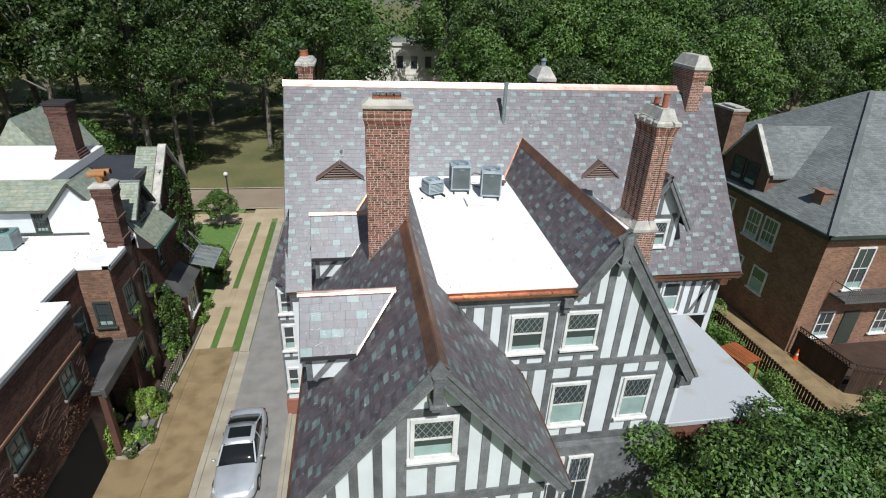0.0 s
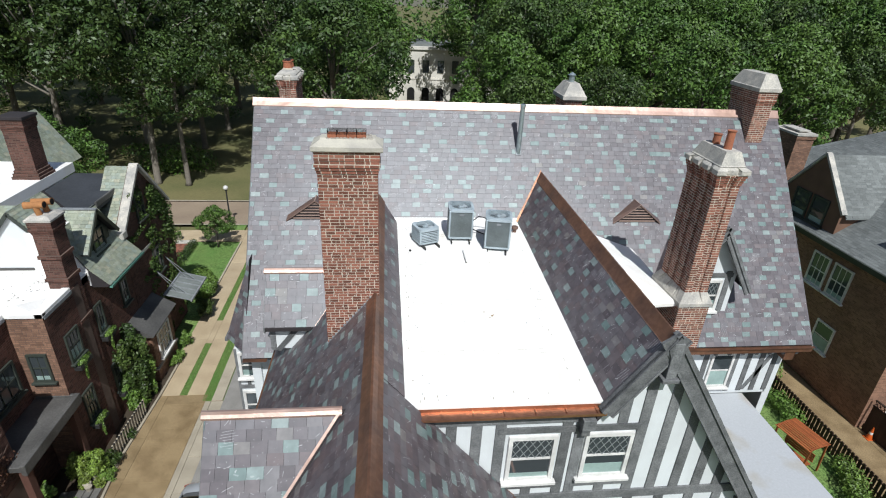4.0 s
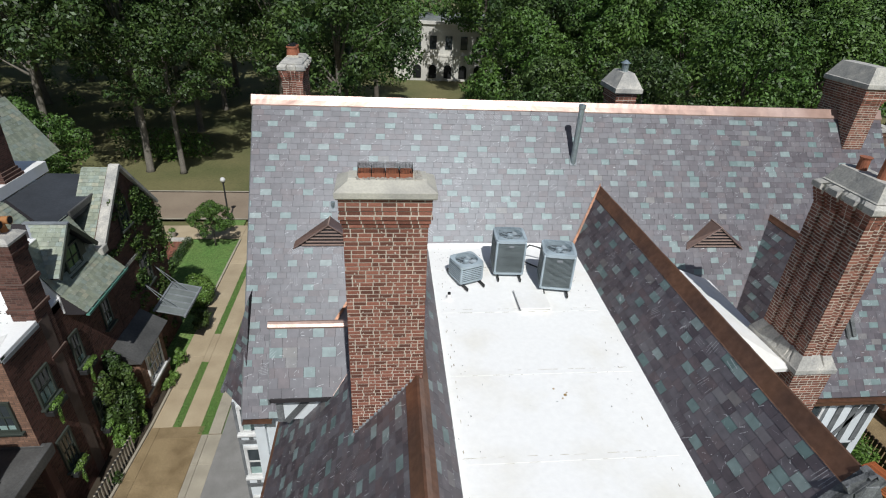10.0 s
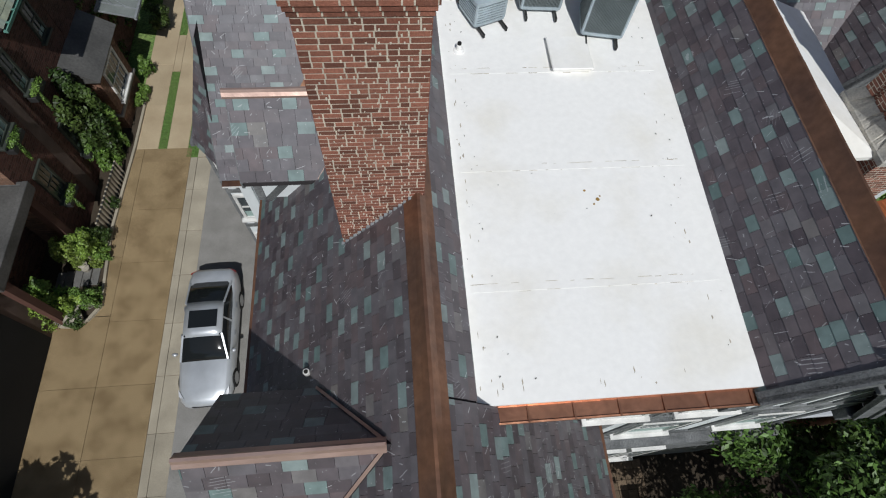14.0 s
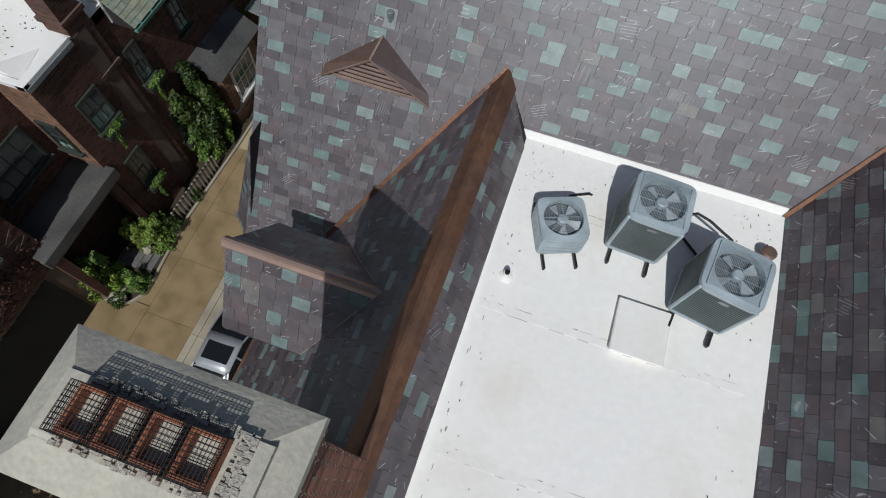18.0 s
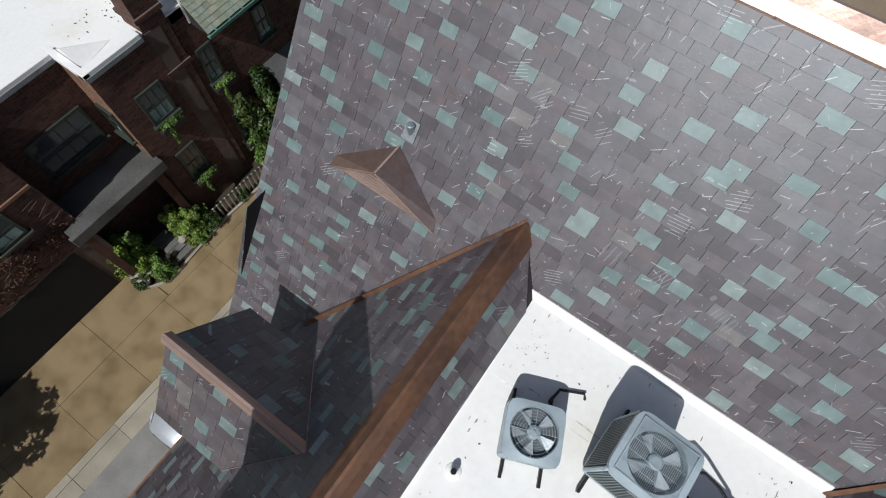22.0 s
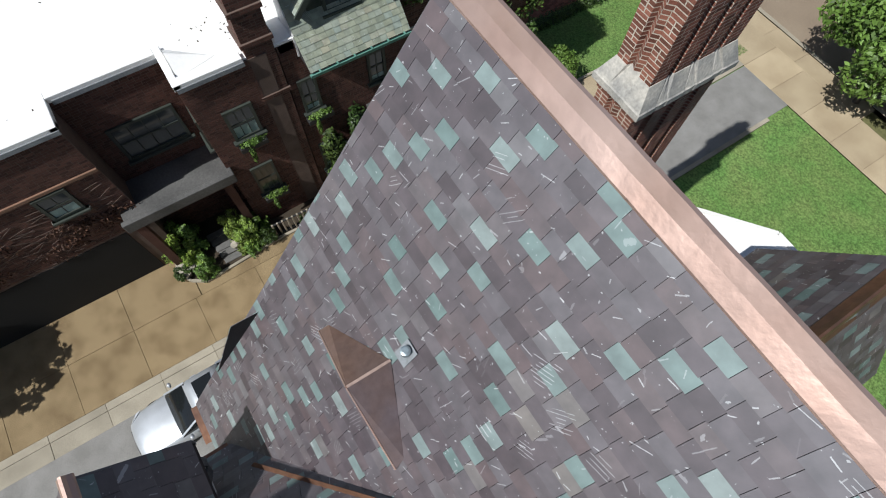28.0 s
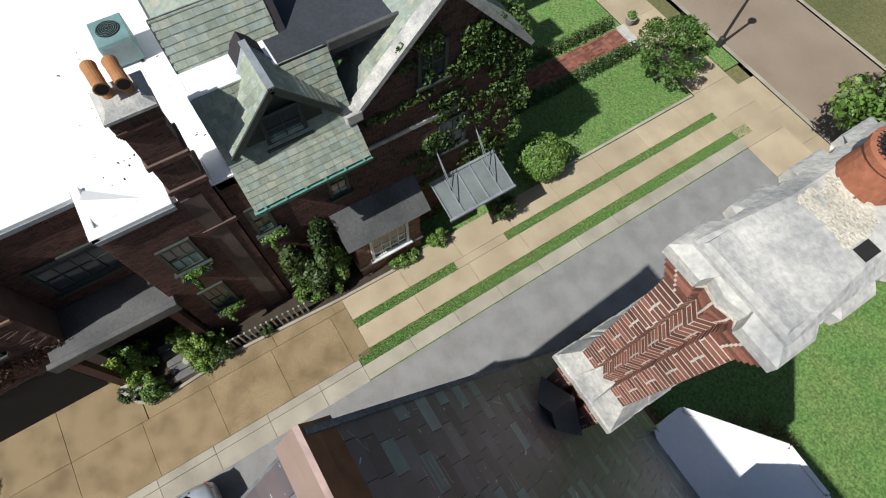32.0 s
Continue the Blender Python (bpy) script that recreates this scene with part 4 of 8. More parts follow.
# ---- dormers ----
def dormer(x0, x1, y, z, run, label, rear=True):
    """A small gabled dormer with its ridge along x, from its face at x0 to where the ridge dies into the wing roof at x1."""
    d = house
    drop = run * 1.29
    body = bmesh.new()
    prism(body, [(x0 + 0.02, y - run, z - drop - 0.03), (x0 + 0.02, y, z - 0.03), (x0 + 0.02, y + run, z - drop - 0.03), (x0 + 0.02, y + run, z - drop - 0.14), (x0 + 0.02, y, z - 0.16), (x0 + 0.02, y - run, z - drop - 0.14)], (x1 - x0 + 0.9, 0, 0))
    roof = part("dormer_roof", body, DECK, d, label)
    L = math.hypot(run, drop)
    foot = (drop - 0.02) / 1.2            # how much further out the eave dies into the slope
    for s in (-1, 1):
        up = Vector((0, -s, 1.29)).normalized()
        slate_field(roof, (x0, y + s * run, z - drop), (1, 0, 0), up, [[(0, 0), (x1 - x0 - foot, 0), (x1 - x0, L), (0, L)]], int(y * 10) + s, width=0.30, gauge=0.23, green=0.16)
    ridge_cap(d, (x0 - 0.03, y, z - 0.01), (x1, y, z - 0.01), (0, -1, -1.29), (0, 1, -1.29), 0.16, COPPER, int(y))
    for s in (-1, 1):
        strip("valley_flashing", (x1 - foot - 0.02, y + s * run * 1.0, z - drop), (x1, y, z), (0, -s, 1.29), 0.1, COPPER, d, 0.03)
    bm = bmesh.new()
    prism(bm, [(x0 + 0.12, y - run + 0.22, z - drop - 0.9), (x0 + 0.12, y - run + 0.22, z - drop - 0.05), (x0 + 0.12, y, z - 0.2), (x0 + 0.12, y + run - 0.22, z - drop - 0.05), (x0 + 0.12, y + run - 0.22, z - drop - 0.9)], (x1 - x0 - 0.2, 0, 0))
    cheek = part("dormer_wall", bm, STUCCO, d, "white stucco dormer with grey corner timbers")
    m = Matrix.Translation((x0 + 0.1, y + 0.42, z - drop - 0.65)) @ Matrix.Rotation(radians(-90), 4, "Z")
    place_window(cheek, m, 0.84, 0.95, lattice=False, blind=0.4, sill=True)
    for s in (-1, 1):
        yy = y + s * (run - 0.22)
        part("timber", boxes((x0 + 0.1, x0 + 0.26, min(yy, yy + s * 0.03), max(yy, yy + s * 0.03), z - drop - 0.95, z - drop - 0.06)), TIMBER, cheek)
        bm = bmesh.new()
        beam(bm, (x0 + 0.3, yy + s * 0.02, z - drop - 0.95), (x0 + 0.95, yy + s * 0.02, z - drop - 0.12), 0.05, 0.14)
        part("timber", bm, TIMBER, cheek)
        bm = bmesh.new()
        prism(bm, [(x0 - 0.02, y, z - 0.02), (x0 - 0.02, y + s * run, z - drop - 0.02), (x0 - 0.02, y + s * run, z - drop - 0.2), (x0 - 0.02, y, z - 0.24)], (0.06, 0, 0))
        part("bargeboard", bm, TIMBER, d)
    return roof


dormer(-0.7, 1.88, 12.4, 11.56, 1.04, "slate gable dormer roof with a pale copper ridge")
dormer(-0.82, 1.80, 18.6, 11.30, 1.06, "slate gable dormer roof with a pale copper ridge")


DULLCU = mat("dull_brown_copper", (0.19, 0.115, 0.085), 0.55, 0.3, 0.2, 1.6, 9.0, 0.3, col2=(0.16, 0.11, 0.095))


# plum tone imitates a reflection on the copper, put into its base colour
PLUMCU = mat("plum_reflection_copper", (0.125, 0.098, 0.104), 0.5, 0.15, 0.15, 1.6, 9.0, 0.3, col2=(0.12, 0.08, 0.07))
LOUVRE = mat("pale_copper_louvre", (0.42, 0.30, 0.25), 0.55, 0.2, 0.15, 2.0, 15.0, 0.2)


def vent_dormer(x, y_face, w, h, seed):
    """A little triangular louvred vent in the main slope."""
    z = 7.6 + S * (y_face - 19.3)
    apex = Vector((x, y_face - 0.02, z + h))
    back = Vector((x, y_face + h / S, z + h + 0.01))
    l, r = Vector((x - w / 2, y_face, z + 0.02)), Vector((x + w / 2, y_face, z + 0.02))
    bm = bmesh.new()
    prism(bm, [l, r, apex], (0, 0.12, 0))
    v = part("roof_vent", bm, DECK, house, "triangular louvred roof vent in copper")
    for a, s in ((l, -1), (r, 1)):
        out = Vector((s * 0.07, -0.05, -0.05))
        tip = apex + Vector((0, -0.04, 0.03))
        bm = bmesh.new()
        prism(bm, [tip, a + out, a + Vector((s * 0.02, 0.1, 0.1)), back], Vector((s * 0.008, 0, 0.014)))
        # the right slope is coloured for what it reflects, the left stays brown
        plane = part("vent_roof", bm, DULLCU if s < 0 else PLUMCU, v)
        bm = bmesh.new()
        beam(bm, tip + Vector((0, -0.008, 0.0)), a + out + Vector((0, -0.008, 0.0)), 0.018, 0.035, (0, -0.3, 1))
        part("vent_edge", bm, COPPER, plane, "bright folded copper edge")
    for k in range(6):
        f = (k + 0.25) / 6.4
        hw = w / 2 * (1 - f) * 0.86
        part("louvre", boxes((x - hw, x + hw, y_face - 0.04, y_face + 0.01, z + 0.02 + h * f, z + 0.055 + h * f)), LOUVRE, v)
    bm = bmesh.new()
    beam(bm, apex + Vector((0, -0.04, 0.045)), back + Vector((0, 0, 0.03)), 0.035, 0.02)
    part("ridge_strip", bm, LOUVRE, v, "pale metal ridge strip")


vent_dormer(0.22, 22.2, 1.95, 0.70, 1)
vent_dormer(12.3, 22.15, 1.75, 0.7, 2)

PVC = mat("galvanised_pipe", (0.44, 0.52, 0.54), 0.38, 0.7, 0.15, 3.0, 20.0, 0.1)
LEADF = mat("grey_lead_flashing", (0.30, 0.32, 0.335), 0.65, 0.2, 0.15, 3.0, 20.0, 0.2)


def slope_pipe(x, y, height, r, name, label):
    z = 7.6 + S * (y - 19.3)
    bm = bmesh.new()
    tube(bm, [(x, y, z - 0.2), (x, y, z + height)], r, 14)
    p = part(name, bm, PVC, house, label, smooth=False)
    bm = bmesh.new()
    tube(bm, [(x, y, z + height - 0.12), (x, y, z + height - 0.1), (x, y, z + height), (x, y, z + height + 0.01)], [r * 1.1, r * 1.25, r * 1.25, r * 0.8], 14)
    part("collar", bm, PVC, p)
    bm = bmesh.new()
    d = 0.2
    hw = 0.11
    prism(bm, [(x - hw, y - d / 2, z - d / 2 * S + 0.035), (x + hw, y - d / 2, z - d / 2 * S + 0.035), (x + hw, y + d / 2, z + d / 2 * S + 0.035), (x - hw, y + d / 2, z + d / 2 * S + 0.035)], (0, -0.004, 0.006))
    part("flashing", bm, LEADF, p)


slope_pipe(7.8, 23.85, 1.8, 0.09, "flue_pipe", "tall round metal flue pipe")
slope_pipe(0.3, 22.92, 0.18, 0.05, "vent_pipe", "short vent pipe with a lead flashing")
bm = bmesh.new()
tube(bm, [(0.56, 13.77, 9.6), (0.56, 13.77, 10.02), (0.56, 13.77, 10.03)], [0.055, 0.055, 0.045], 14)
stack = part("vent_pipe", bm, WHITE, house, "short white vent pipe")
# black disc on the closed pipe end, painted as its dark hollow
bm = bmesh.new()
tube(bm, [(0.56, 13.77, 10.02), (0.56, 13.77, 10.033)], 0.036, 12)
part("pipe_mouth", bm, HOLEBLACK, stack)


# ---- chimneys ----
def course(parent, x0, x1, y0, y1, z, h, mats, seed):
    """A projecting band of bricks round a chimney."""
    band = part("corbel", boxes((x0 + 0.001, x1 - 0.001, y0 + 0.001, y1 - 0.001, z, z + h)), mats[1], parent)
    for k, (o, a, length) in enumerate((((x0, y0, z), (1, 0, 0), x1 - x0), ((x1, y0, z), (0, 1, 0), y1 - y0), ((x1, y1, z), (-1, 0, 0), x1 - x0), ((x0, y1, z), (0, -1, 0), y1 - y0))):
        brick_wall(parent, o, a, (0, 0, 1), (length, h - 0.006), seed * 5 + k, mats, proud=0.004)


def chimney(name, x0, x1, y0, y1, z0, z1, label, seed, pick_front=None, corbel=4, mats=(BRICK, MORTAR), owner=None, picks=None, proud=0.0012):
    core = part(name, boxes((x0 + 0.001, x1 - 0.001, y0 + 0.001, y1 - 0.001, z0, z1)), mats[1], owner or house, label)
    faces = (((x0, y0, z0), (1, 0, 0), x1 - x0), ((x1, y0, z0), (0, 1, 0), y1 - y0), ((x1, y1, z0), (-1, 0, 0), x1 - x0), ((x0, y1, z0), (0, -1, 0), y1 - y0))
    for k, (o, a, length) in enumerate(faces):
        brick_wall(core, o, a, (0, 0, 1), (length, z1 - z0), seed + k, mats, pick=(picks or {}).get(k), proud=proud)
    for c in range(corbel):
        g = 0.02 + 0.022 * c if c < 3 else 0.045
        z = z1 - 0.075 * (corbel - c) - 0.2
        course(core, x0 - g, x1 + g, y0 - g, y1 + g, z, 0.075, mats, seed + c)
    g = 0.055
    course(core, x0 - g, x1 + g, y0 - g, y1 + g, z1 - 0.2, 0.2, mats, seed + 9)
    return core


def stone_cap(parent, x0, x1, y0, y1, z, over=0.1, lip=0.16, rise=0.3, inset=0.22, label="sloped weathered limestone chimney cap", flat=False):
    bm = bmesh.new()
    rings = []
    for zz, g in ((z, over - 0.03), (z + 0.03, over), (z + lip, over), (z + lip + 0.02, over - 0.03), (z + lip + rise, -inset)):
        rings.append([bm.verts.new(p) for p in ((x0 - g, y0 - g, zz), (x1 + g, y0 - g, zz), (x1 + g, y1 + g, zz), (x0 - g, y1 + g, zz))])
    for a, b in zip(rings, rings[1:]):
        for k in range(4):
            bm.faces.new((a[k], a[(k + 1) % 4], b[(k + 1) % 4], b[k]))
    bm.faces.new(rings[0][::-1])
    bm.faces.new(rings[-1])
    return part("chimney_cap", bm, STONE, parent, label)


CLAY = mat("terracotta", (0.36, 0.13, 0.07), 0.8, 0, 0.2, 3.0, 30.0, 0.2, rand=0.15)
WIRE = mat("dark_wire", (0.05, 0.05, 0.05), 0.5, 0.7, 0.1, 3.0, 30.0, 0.0)


def flue(parent, x, y, z, w, d, h, cage=0.16):
    bm = boxes((x, x + 0.025, y, y + d, z, z + h), (x + w - 0.025, x + w, y, y + d, z, z + h), (x + 0.025, x + w - 0.025, y, y + 0.025, z, z + h), (x + 0.025, x + w - 0.025, y + d - 0.025, y + d, z, z + h))
    f = part("flue_tile", bm, CLAY, parent, "terracotta flue tile")
    # a near-black floor puts the dark of the flue into colour
    part("soot", boxes((x + 0.026, x + w - 0.026, y + 0.026, y + d - 0.026, z, z + 0.03)), HOLEBLACK, parent)
    if cage:
        bm = bmesh.new()
        n, t = 9, 0.0028
        for i in range(n + 1):
            a, b = x + w * i / n, y + d * i / n
            zt = z + h + cage
            for p, q in (((a, y, z + h), (a, y, zt)), ((a, y + d, z + h), (a, y + d, zt)), ((a, y, zt), (a, y + d, zt)), ((x, b, z + h), (x, b, zt)), ((x + w, b, z + h), (x + w, b, zt)), ((x, b, zt), (x + w, b, zt))):
                beam(bm, p, q, t, t, (0.3, 0.5, 0.8))
        for k in range(5):
            zz = z + h + cage * (k + 0.5) / 5
            for p, q in (((x, y, zz), (x + w, y, zz)), ((x + w, y, zz), (x + w, y + d, zz)), ((x + w, y + d, zz), (x, y + d, zz)), ((x, y + d, zz), (x, y, zz))):
                beam(bm, p, q, t, t)
        part("wire_cage", bm, WIRE, parent, "square wire mesh guard")


c1 = chimney("front_chimney", 1.24, 2.56, 15.77, 16.34, 9.6, 15.74, "tall red brick chimney with pale mortar and a corbelled top", 101, picks={0: (0, 1.3, 3.4, 9), 3: (0, 0.3, 4, 5)}, proud=0.007)
CAPCONC = mat("cracked_cap_concrete", (0.50, 0.475, 0.40), 0.9, 0, 0.12, 1.6, 30.0, 0.25, col2=(0.385, 0.365, 0.32), patch=(0.45, 0.65))
cap1 = stone_cap(c1, 1.26, 2.56, 15.775, 16.315, 15.74, 0.13, 0.12, 0.13, 0.09, "cracked pale concrete chimney cap")
cap1.data.materials[0] = CAPCONC
for x_ in (1.33, 2.37):
    bm = bmesh.new()
    prism(bm, [(x_, 15.66, 15.85), (x_, 15.67, 15.875), (x_, 15.9, 16.005), (x_, 16.22, 16.005), (x_, 16.22, 15.9), (x_, 15.66, 15.8)], (0.16, 0, 0))
    part("cap_joint_slab", bm, CAPCONC, cap1)
# squeezed-out mortar at the head joints of the front face
LUMP = mat("pale_mortar_lump", (0.66, 0.60, 0.50), 0.95, 0, 0.2, 8.0, 60.0, 0.5)
rnd = random.Random(44)
bm = bmesh.new()
for c_ in range(62):
    z = 10.75 + c_ * 0.077 + rnd.uniform(-0.006, 0.006)
    for k in range(9):
        x = 1.30 + k * 0.146 + (0.07 if c_ % 2 else 0) + rnd.uniform(-0.035, 0.035)
        if x > 2.54 or rnd.random() < 0.25 or (x < 1.75 and z > 13.6 and rnd.random() < 0.8):
            continue
        w, h_, d_ = rnd.uniform(0.010, 0.022), rnd.uniform(0.02, 0.05), rnd.uniform(0.011, 0.02)
        prism(bm, [(x, 15.77 - d_, z), (x + w, 15.77 - d_ * 0.8, z + h_ * 0.2), (x + w * 0.8, 15.77 - d_ * 0.9, z + h_), (x - w * 0.2, 15.77 - d_ * 0.7, z + h_ * 0.8)], (0, 0.03, 0))
tagged(part("mortar_lump", bm, LUMP, c1), kind="stuff")
for k in range(4):
    flue(cap1, 1.48 + k * 0.212, 15.93, 15.95, 0.2, 0.25, 0.12, 0.09)
MORT = mat("crumbled_mortar", (0.44, 0.41, 0.36), 0.95, 0, 0.3, 6.0, 50.0, 1.0)
rnd = random.Random(5)
bm = bmesh.new()
for k in range(240):
    x, y = rnd.uniform(1.44, 2.44), rnd.choice((rnd.uniform(15.86, 15.91), rnd.uniform(16.19, 16.24)))
    if k % 3 == 0:
        x, y = rnd.uniform(2.34, 2.42), rnd.uniform(15.9, 16.22)
    s = rnd.uniform(0.008, 0.028)
    box(bm, x, x + s * 1.6, y, y + s, 15.98, 15.99 + s)
tagged(part("crumbled_mortar", bm, MORT, cap1), kind="stuff")
# copper step flashing at its foot
for k in range(16):
    x = 1.2 + k * 0.075
    z = 12.1 - 1.2 * (2.47 - x)
    part("step_flashing", boxes((x, x + 0.1, 15.73, 15.775, z + 0.02, z + 0.12), bevel=0.003), LEADF, house)


def fluted(x0, x1, y0, y1, nx, ny, flat, rec, rib=0.012):
    """The outline, anticlockwise, of a stack of flat piers with a pointed rib in each groove between."""
    pts = []
    for (ax, ay), (bx, by), n in (((x0, y0), (x1, y0), nx), ((x1, y0), (x1, y1), ny), ((x1, y1), (x0, y1), nx), ((x0, y1), (x0, y0), ny)):
        length = math.hypot(bx - ax, by - ay)
        ux, uy = (bx - ax) / length, (by - ay) / length
        f = flat if n > 2 else min(flat, length * 0.31)
        gap = (length - n * f) / (n - 1)

        def at(u, depth):
            return (ax + ux * u - uy * depth, ay + uy * u + ux * depth)

        for i in range(n):
            u = i * (f + gap)
            pts.append(at(u, 0))
            if i < n - 1:
                pts += [at(u + f, 0), at(u + f + gap * 0.1, rec), at(u + f + gap / 2, rib), at(u + f + gap * 0.9, rec)]
    return pts


def ribbed_chimney(name, x0, x1, y0, y1, z0, z1, base, label, seed, ny=3, flat=0.3, picks=None, rise=0.36, inset=0.14, depth=0.1, foot=0.58, fluted_foot=0.0):
    """A chimney on a stone plinth, its shaft fluted with pointed ribs and its crown scalloped to match."""
    core = part(name, boxes((x0 + 0.1, x1 - 0.1, y0 + 0.1, y1 - 0.1, z0, z1)), MORTAR, house, label)

    def tier(g, za, zb, tag, rec, pick=None):
        ring = fluted(x0 - g, x1 + g, y0 - g, y1 + g, 2, ny, flat, rec)
        inner = fluted(x0 - g + 0.001, x1 + g - 0.001, y0 - g + 0.001, y1 + g - 0.001, 2, ny, flat, rec)
        bm = bmesh.new()
        prism(bm, [(p[0], p[1], za) for p in inner], (0, 0, zb - za))
        part(tag, bm, MORTAR, core)
        for k in range(len(ring)):
            p, q = ring[k], ring[(k + 1) % len(ring)]
            length = math.hypot(q[0] - p[0], q[1] - p[1])
            if length > 0.05:
                brick_wall(core, (p[0], p[1], za), (q[0] - p[0], q[1] - p[1], 0), (0, 0, 1), (length, zb - za), seed + k * 3, pick=(0, 3, 0, 9) if pick and k in pick else None, cap=150)

    tier(0.0, base, z1 - 0.3, "shaft", depth, picks)
    for c in range(4):
        tier(0.02 + 0.02 * c, z1 - 0.3 + c * 0.075, z1 - 0.3 + c * 0.075 + 0.074, "corbel", 0.08 - 0.012 * c)
    # plinth: stone weathering with pointed stops over brick
    bm = bmesh.new()
    rings = []
    for zz, gg, rec in ((base - foot, 0.17, 0.01), (base - foot + 0.12, 0.17, 0.01), (base - foot + 0.14, 0.15, 0.01), (base, 0.012, 0.07)):
        rings.append([bm.verts.new((p[0], p[1], zz)) for p in fluted(x0 - gg, x1 + gg, y0 - gg, y1 + gg, 2, ny, flat, rec, rec * 0.3)])
    n = len(rings[0])
    for a, b in zip(rings, rings[1:]):
        for k in range(n):
            bm.faces.new((a[k], a[(k + 1) % n], b[(k + 1) % n], b[k]))
    bm.faces.new(rings[0][::-1])
    bm.faces.new(rings[-1])
    part("plinth_stone", bm, STONE, core, "stained limestone plinth")
    g2 = 0.12
    w, d = x1 - x0, y1 - y0
    if fluted_foot:
        tier(0.05, fluted_foot, base - foot - 0.16, "lower_shaft", 0.09)
        for c in range(2):
            tier(0.08 + 0.03 * c, base - foot - 0.16 + 0.08 * c, base - foot - 0.16 + 0.08 * c + 0.079, "corbel", 0.05 - 0.02 * c)
        g2, z_top = -0.05, base - foot - 0.2
    else:
        z_top = base - foot
    part("plinth", boxes((x0 - g2 + 0.001, x1 + g2 - 0.001, y0 - g2 + 0.001, y1 + g2 - 0.001, z0, z_top)), MORTAR, core)
    for k, (o, a, length) in enumerate((((x0 - g2, y0 - g2, z0), (1, 0, 0), w + 2 * g2), ((x1 + g2, y0 - g2, z0), (0, 1, 0), d + 2 * g2), ((x0 - g2, y1 + g2, z0), (0, -1, 0), d + 2 * g2))):
        brick_wall(core, o, a, (0, 0, 1), (length, z_top - z0), seed + 50 + k)
    # crown: scalloped stone following the piers
    bm = bmesh.new()
    rings = []
    for zz, gg, rec in ((z1, 0.09, 0.09), (z1 + 0.02, 0.12, 0.09), (z1 + 0.13, 0.12, 0.09), (z1 + 0.15, 0.10, 0.08), (z1 + 0.2, 0.02, 0.02)):
        rings.append([bm.verts.new((p[0], p[1], zz)) for p in fluted(x0 - gg, x1 + gg, y0 - gg, y1 + gg, 2, ny, flat, rec, rec * 0.55)])
    n = len(rings[0])
    for a, b in zip(rings, rings[1:]):
        for k in range(n):
            bm.faces.new((a[k], a[(k + 1) % n], b[(k + 1) % n], b[k]))
    bm.faces.new(rings[0][::-1])
    bm.faces.new(rings[-1])
    part("chimney_crown", bm, STONE, core, "scalloped pale limestone crown")
    cap = stone_cap(core, x0, x1, y0, y1, z1 + 0.19, 0.02, 0.03, rise, inset, "sloped limestone cap with grey stains")
    return core, cap


back_chimney, cap3 = ribbed_chimney("rear_chimney", -1.74, -1.04, 27.75, 29.5, 0.0, 15.33, 12.72, "tall ribbed red brick chimney on a limestone plinth", 301, 4, 0.32, picks=(0, 5), rise=0.04, inset=0.02, foot=0.5, fluted_foot=4.0)
bm = bmesh.new()
rings = [[bm.verts.new(p) for p in ((-1.78 + g_, 27.72 + f_, z_), (-1.0 - g_, 27.72 + f_, z_), (-1.0 - g_, 29.53 - g_, z_), (-1.78 + g_, 29.53 - g_, z_))] for z_, g_, f_ in ((15.52, 0.0, 0.0), (15.56, 0.0, 0.0), (15.65, 0.1, 0.68))]
for a_, b_ in zip(rings, rings[1:]):
    for k in range(4):
        bm.faces.new((a_[k], a_[(k + 1) % 4], b_[(k + 1) % 4], b_[k]))
bm.faces.new(rings[0][::-1])
bm.faces.new(rings[-1])
part("cap_slab", bm, STONE, cap3, "sloped pale stone cap round the flues")
# black block on the slab in place of a dark recess
part("flue_recess", boxes((-1.22, -1.12, 28.44, 28.58, 15.58, 15.656)), HOLEBLACK, cap3)
rnd = random.Random(15)
bm = bmesh.new()
for k in range(160):
    x, y, s_ = rnd.uniform(-1.67, -1.29), rnd.uniform(28.4, 28.75), rnd.uniform(0.012, 0.045)
    box(bm, x, x + s_ * 1.5, y, y + s_, 15.61, 15.64 + s_ * 0.7)
tagged(part("crumbled_mortar", bm, mat("cream_mortar", (0.66, 0.60, 0.48), 0.95, 0, 0.3, 6.0, 50.0, 1.0), cap3), kind="stuff")
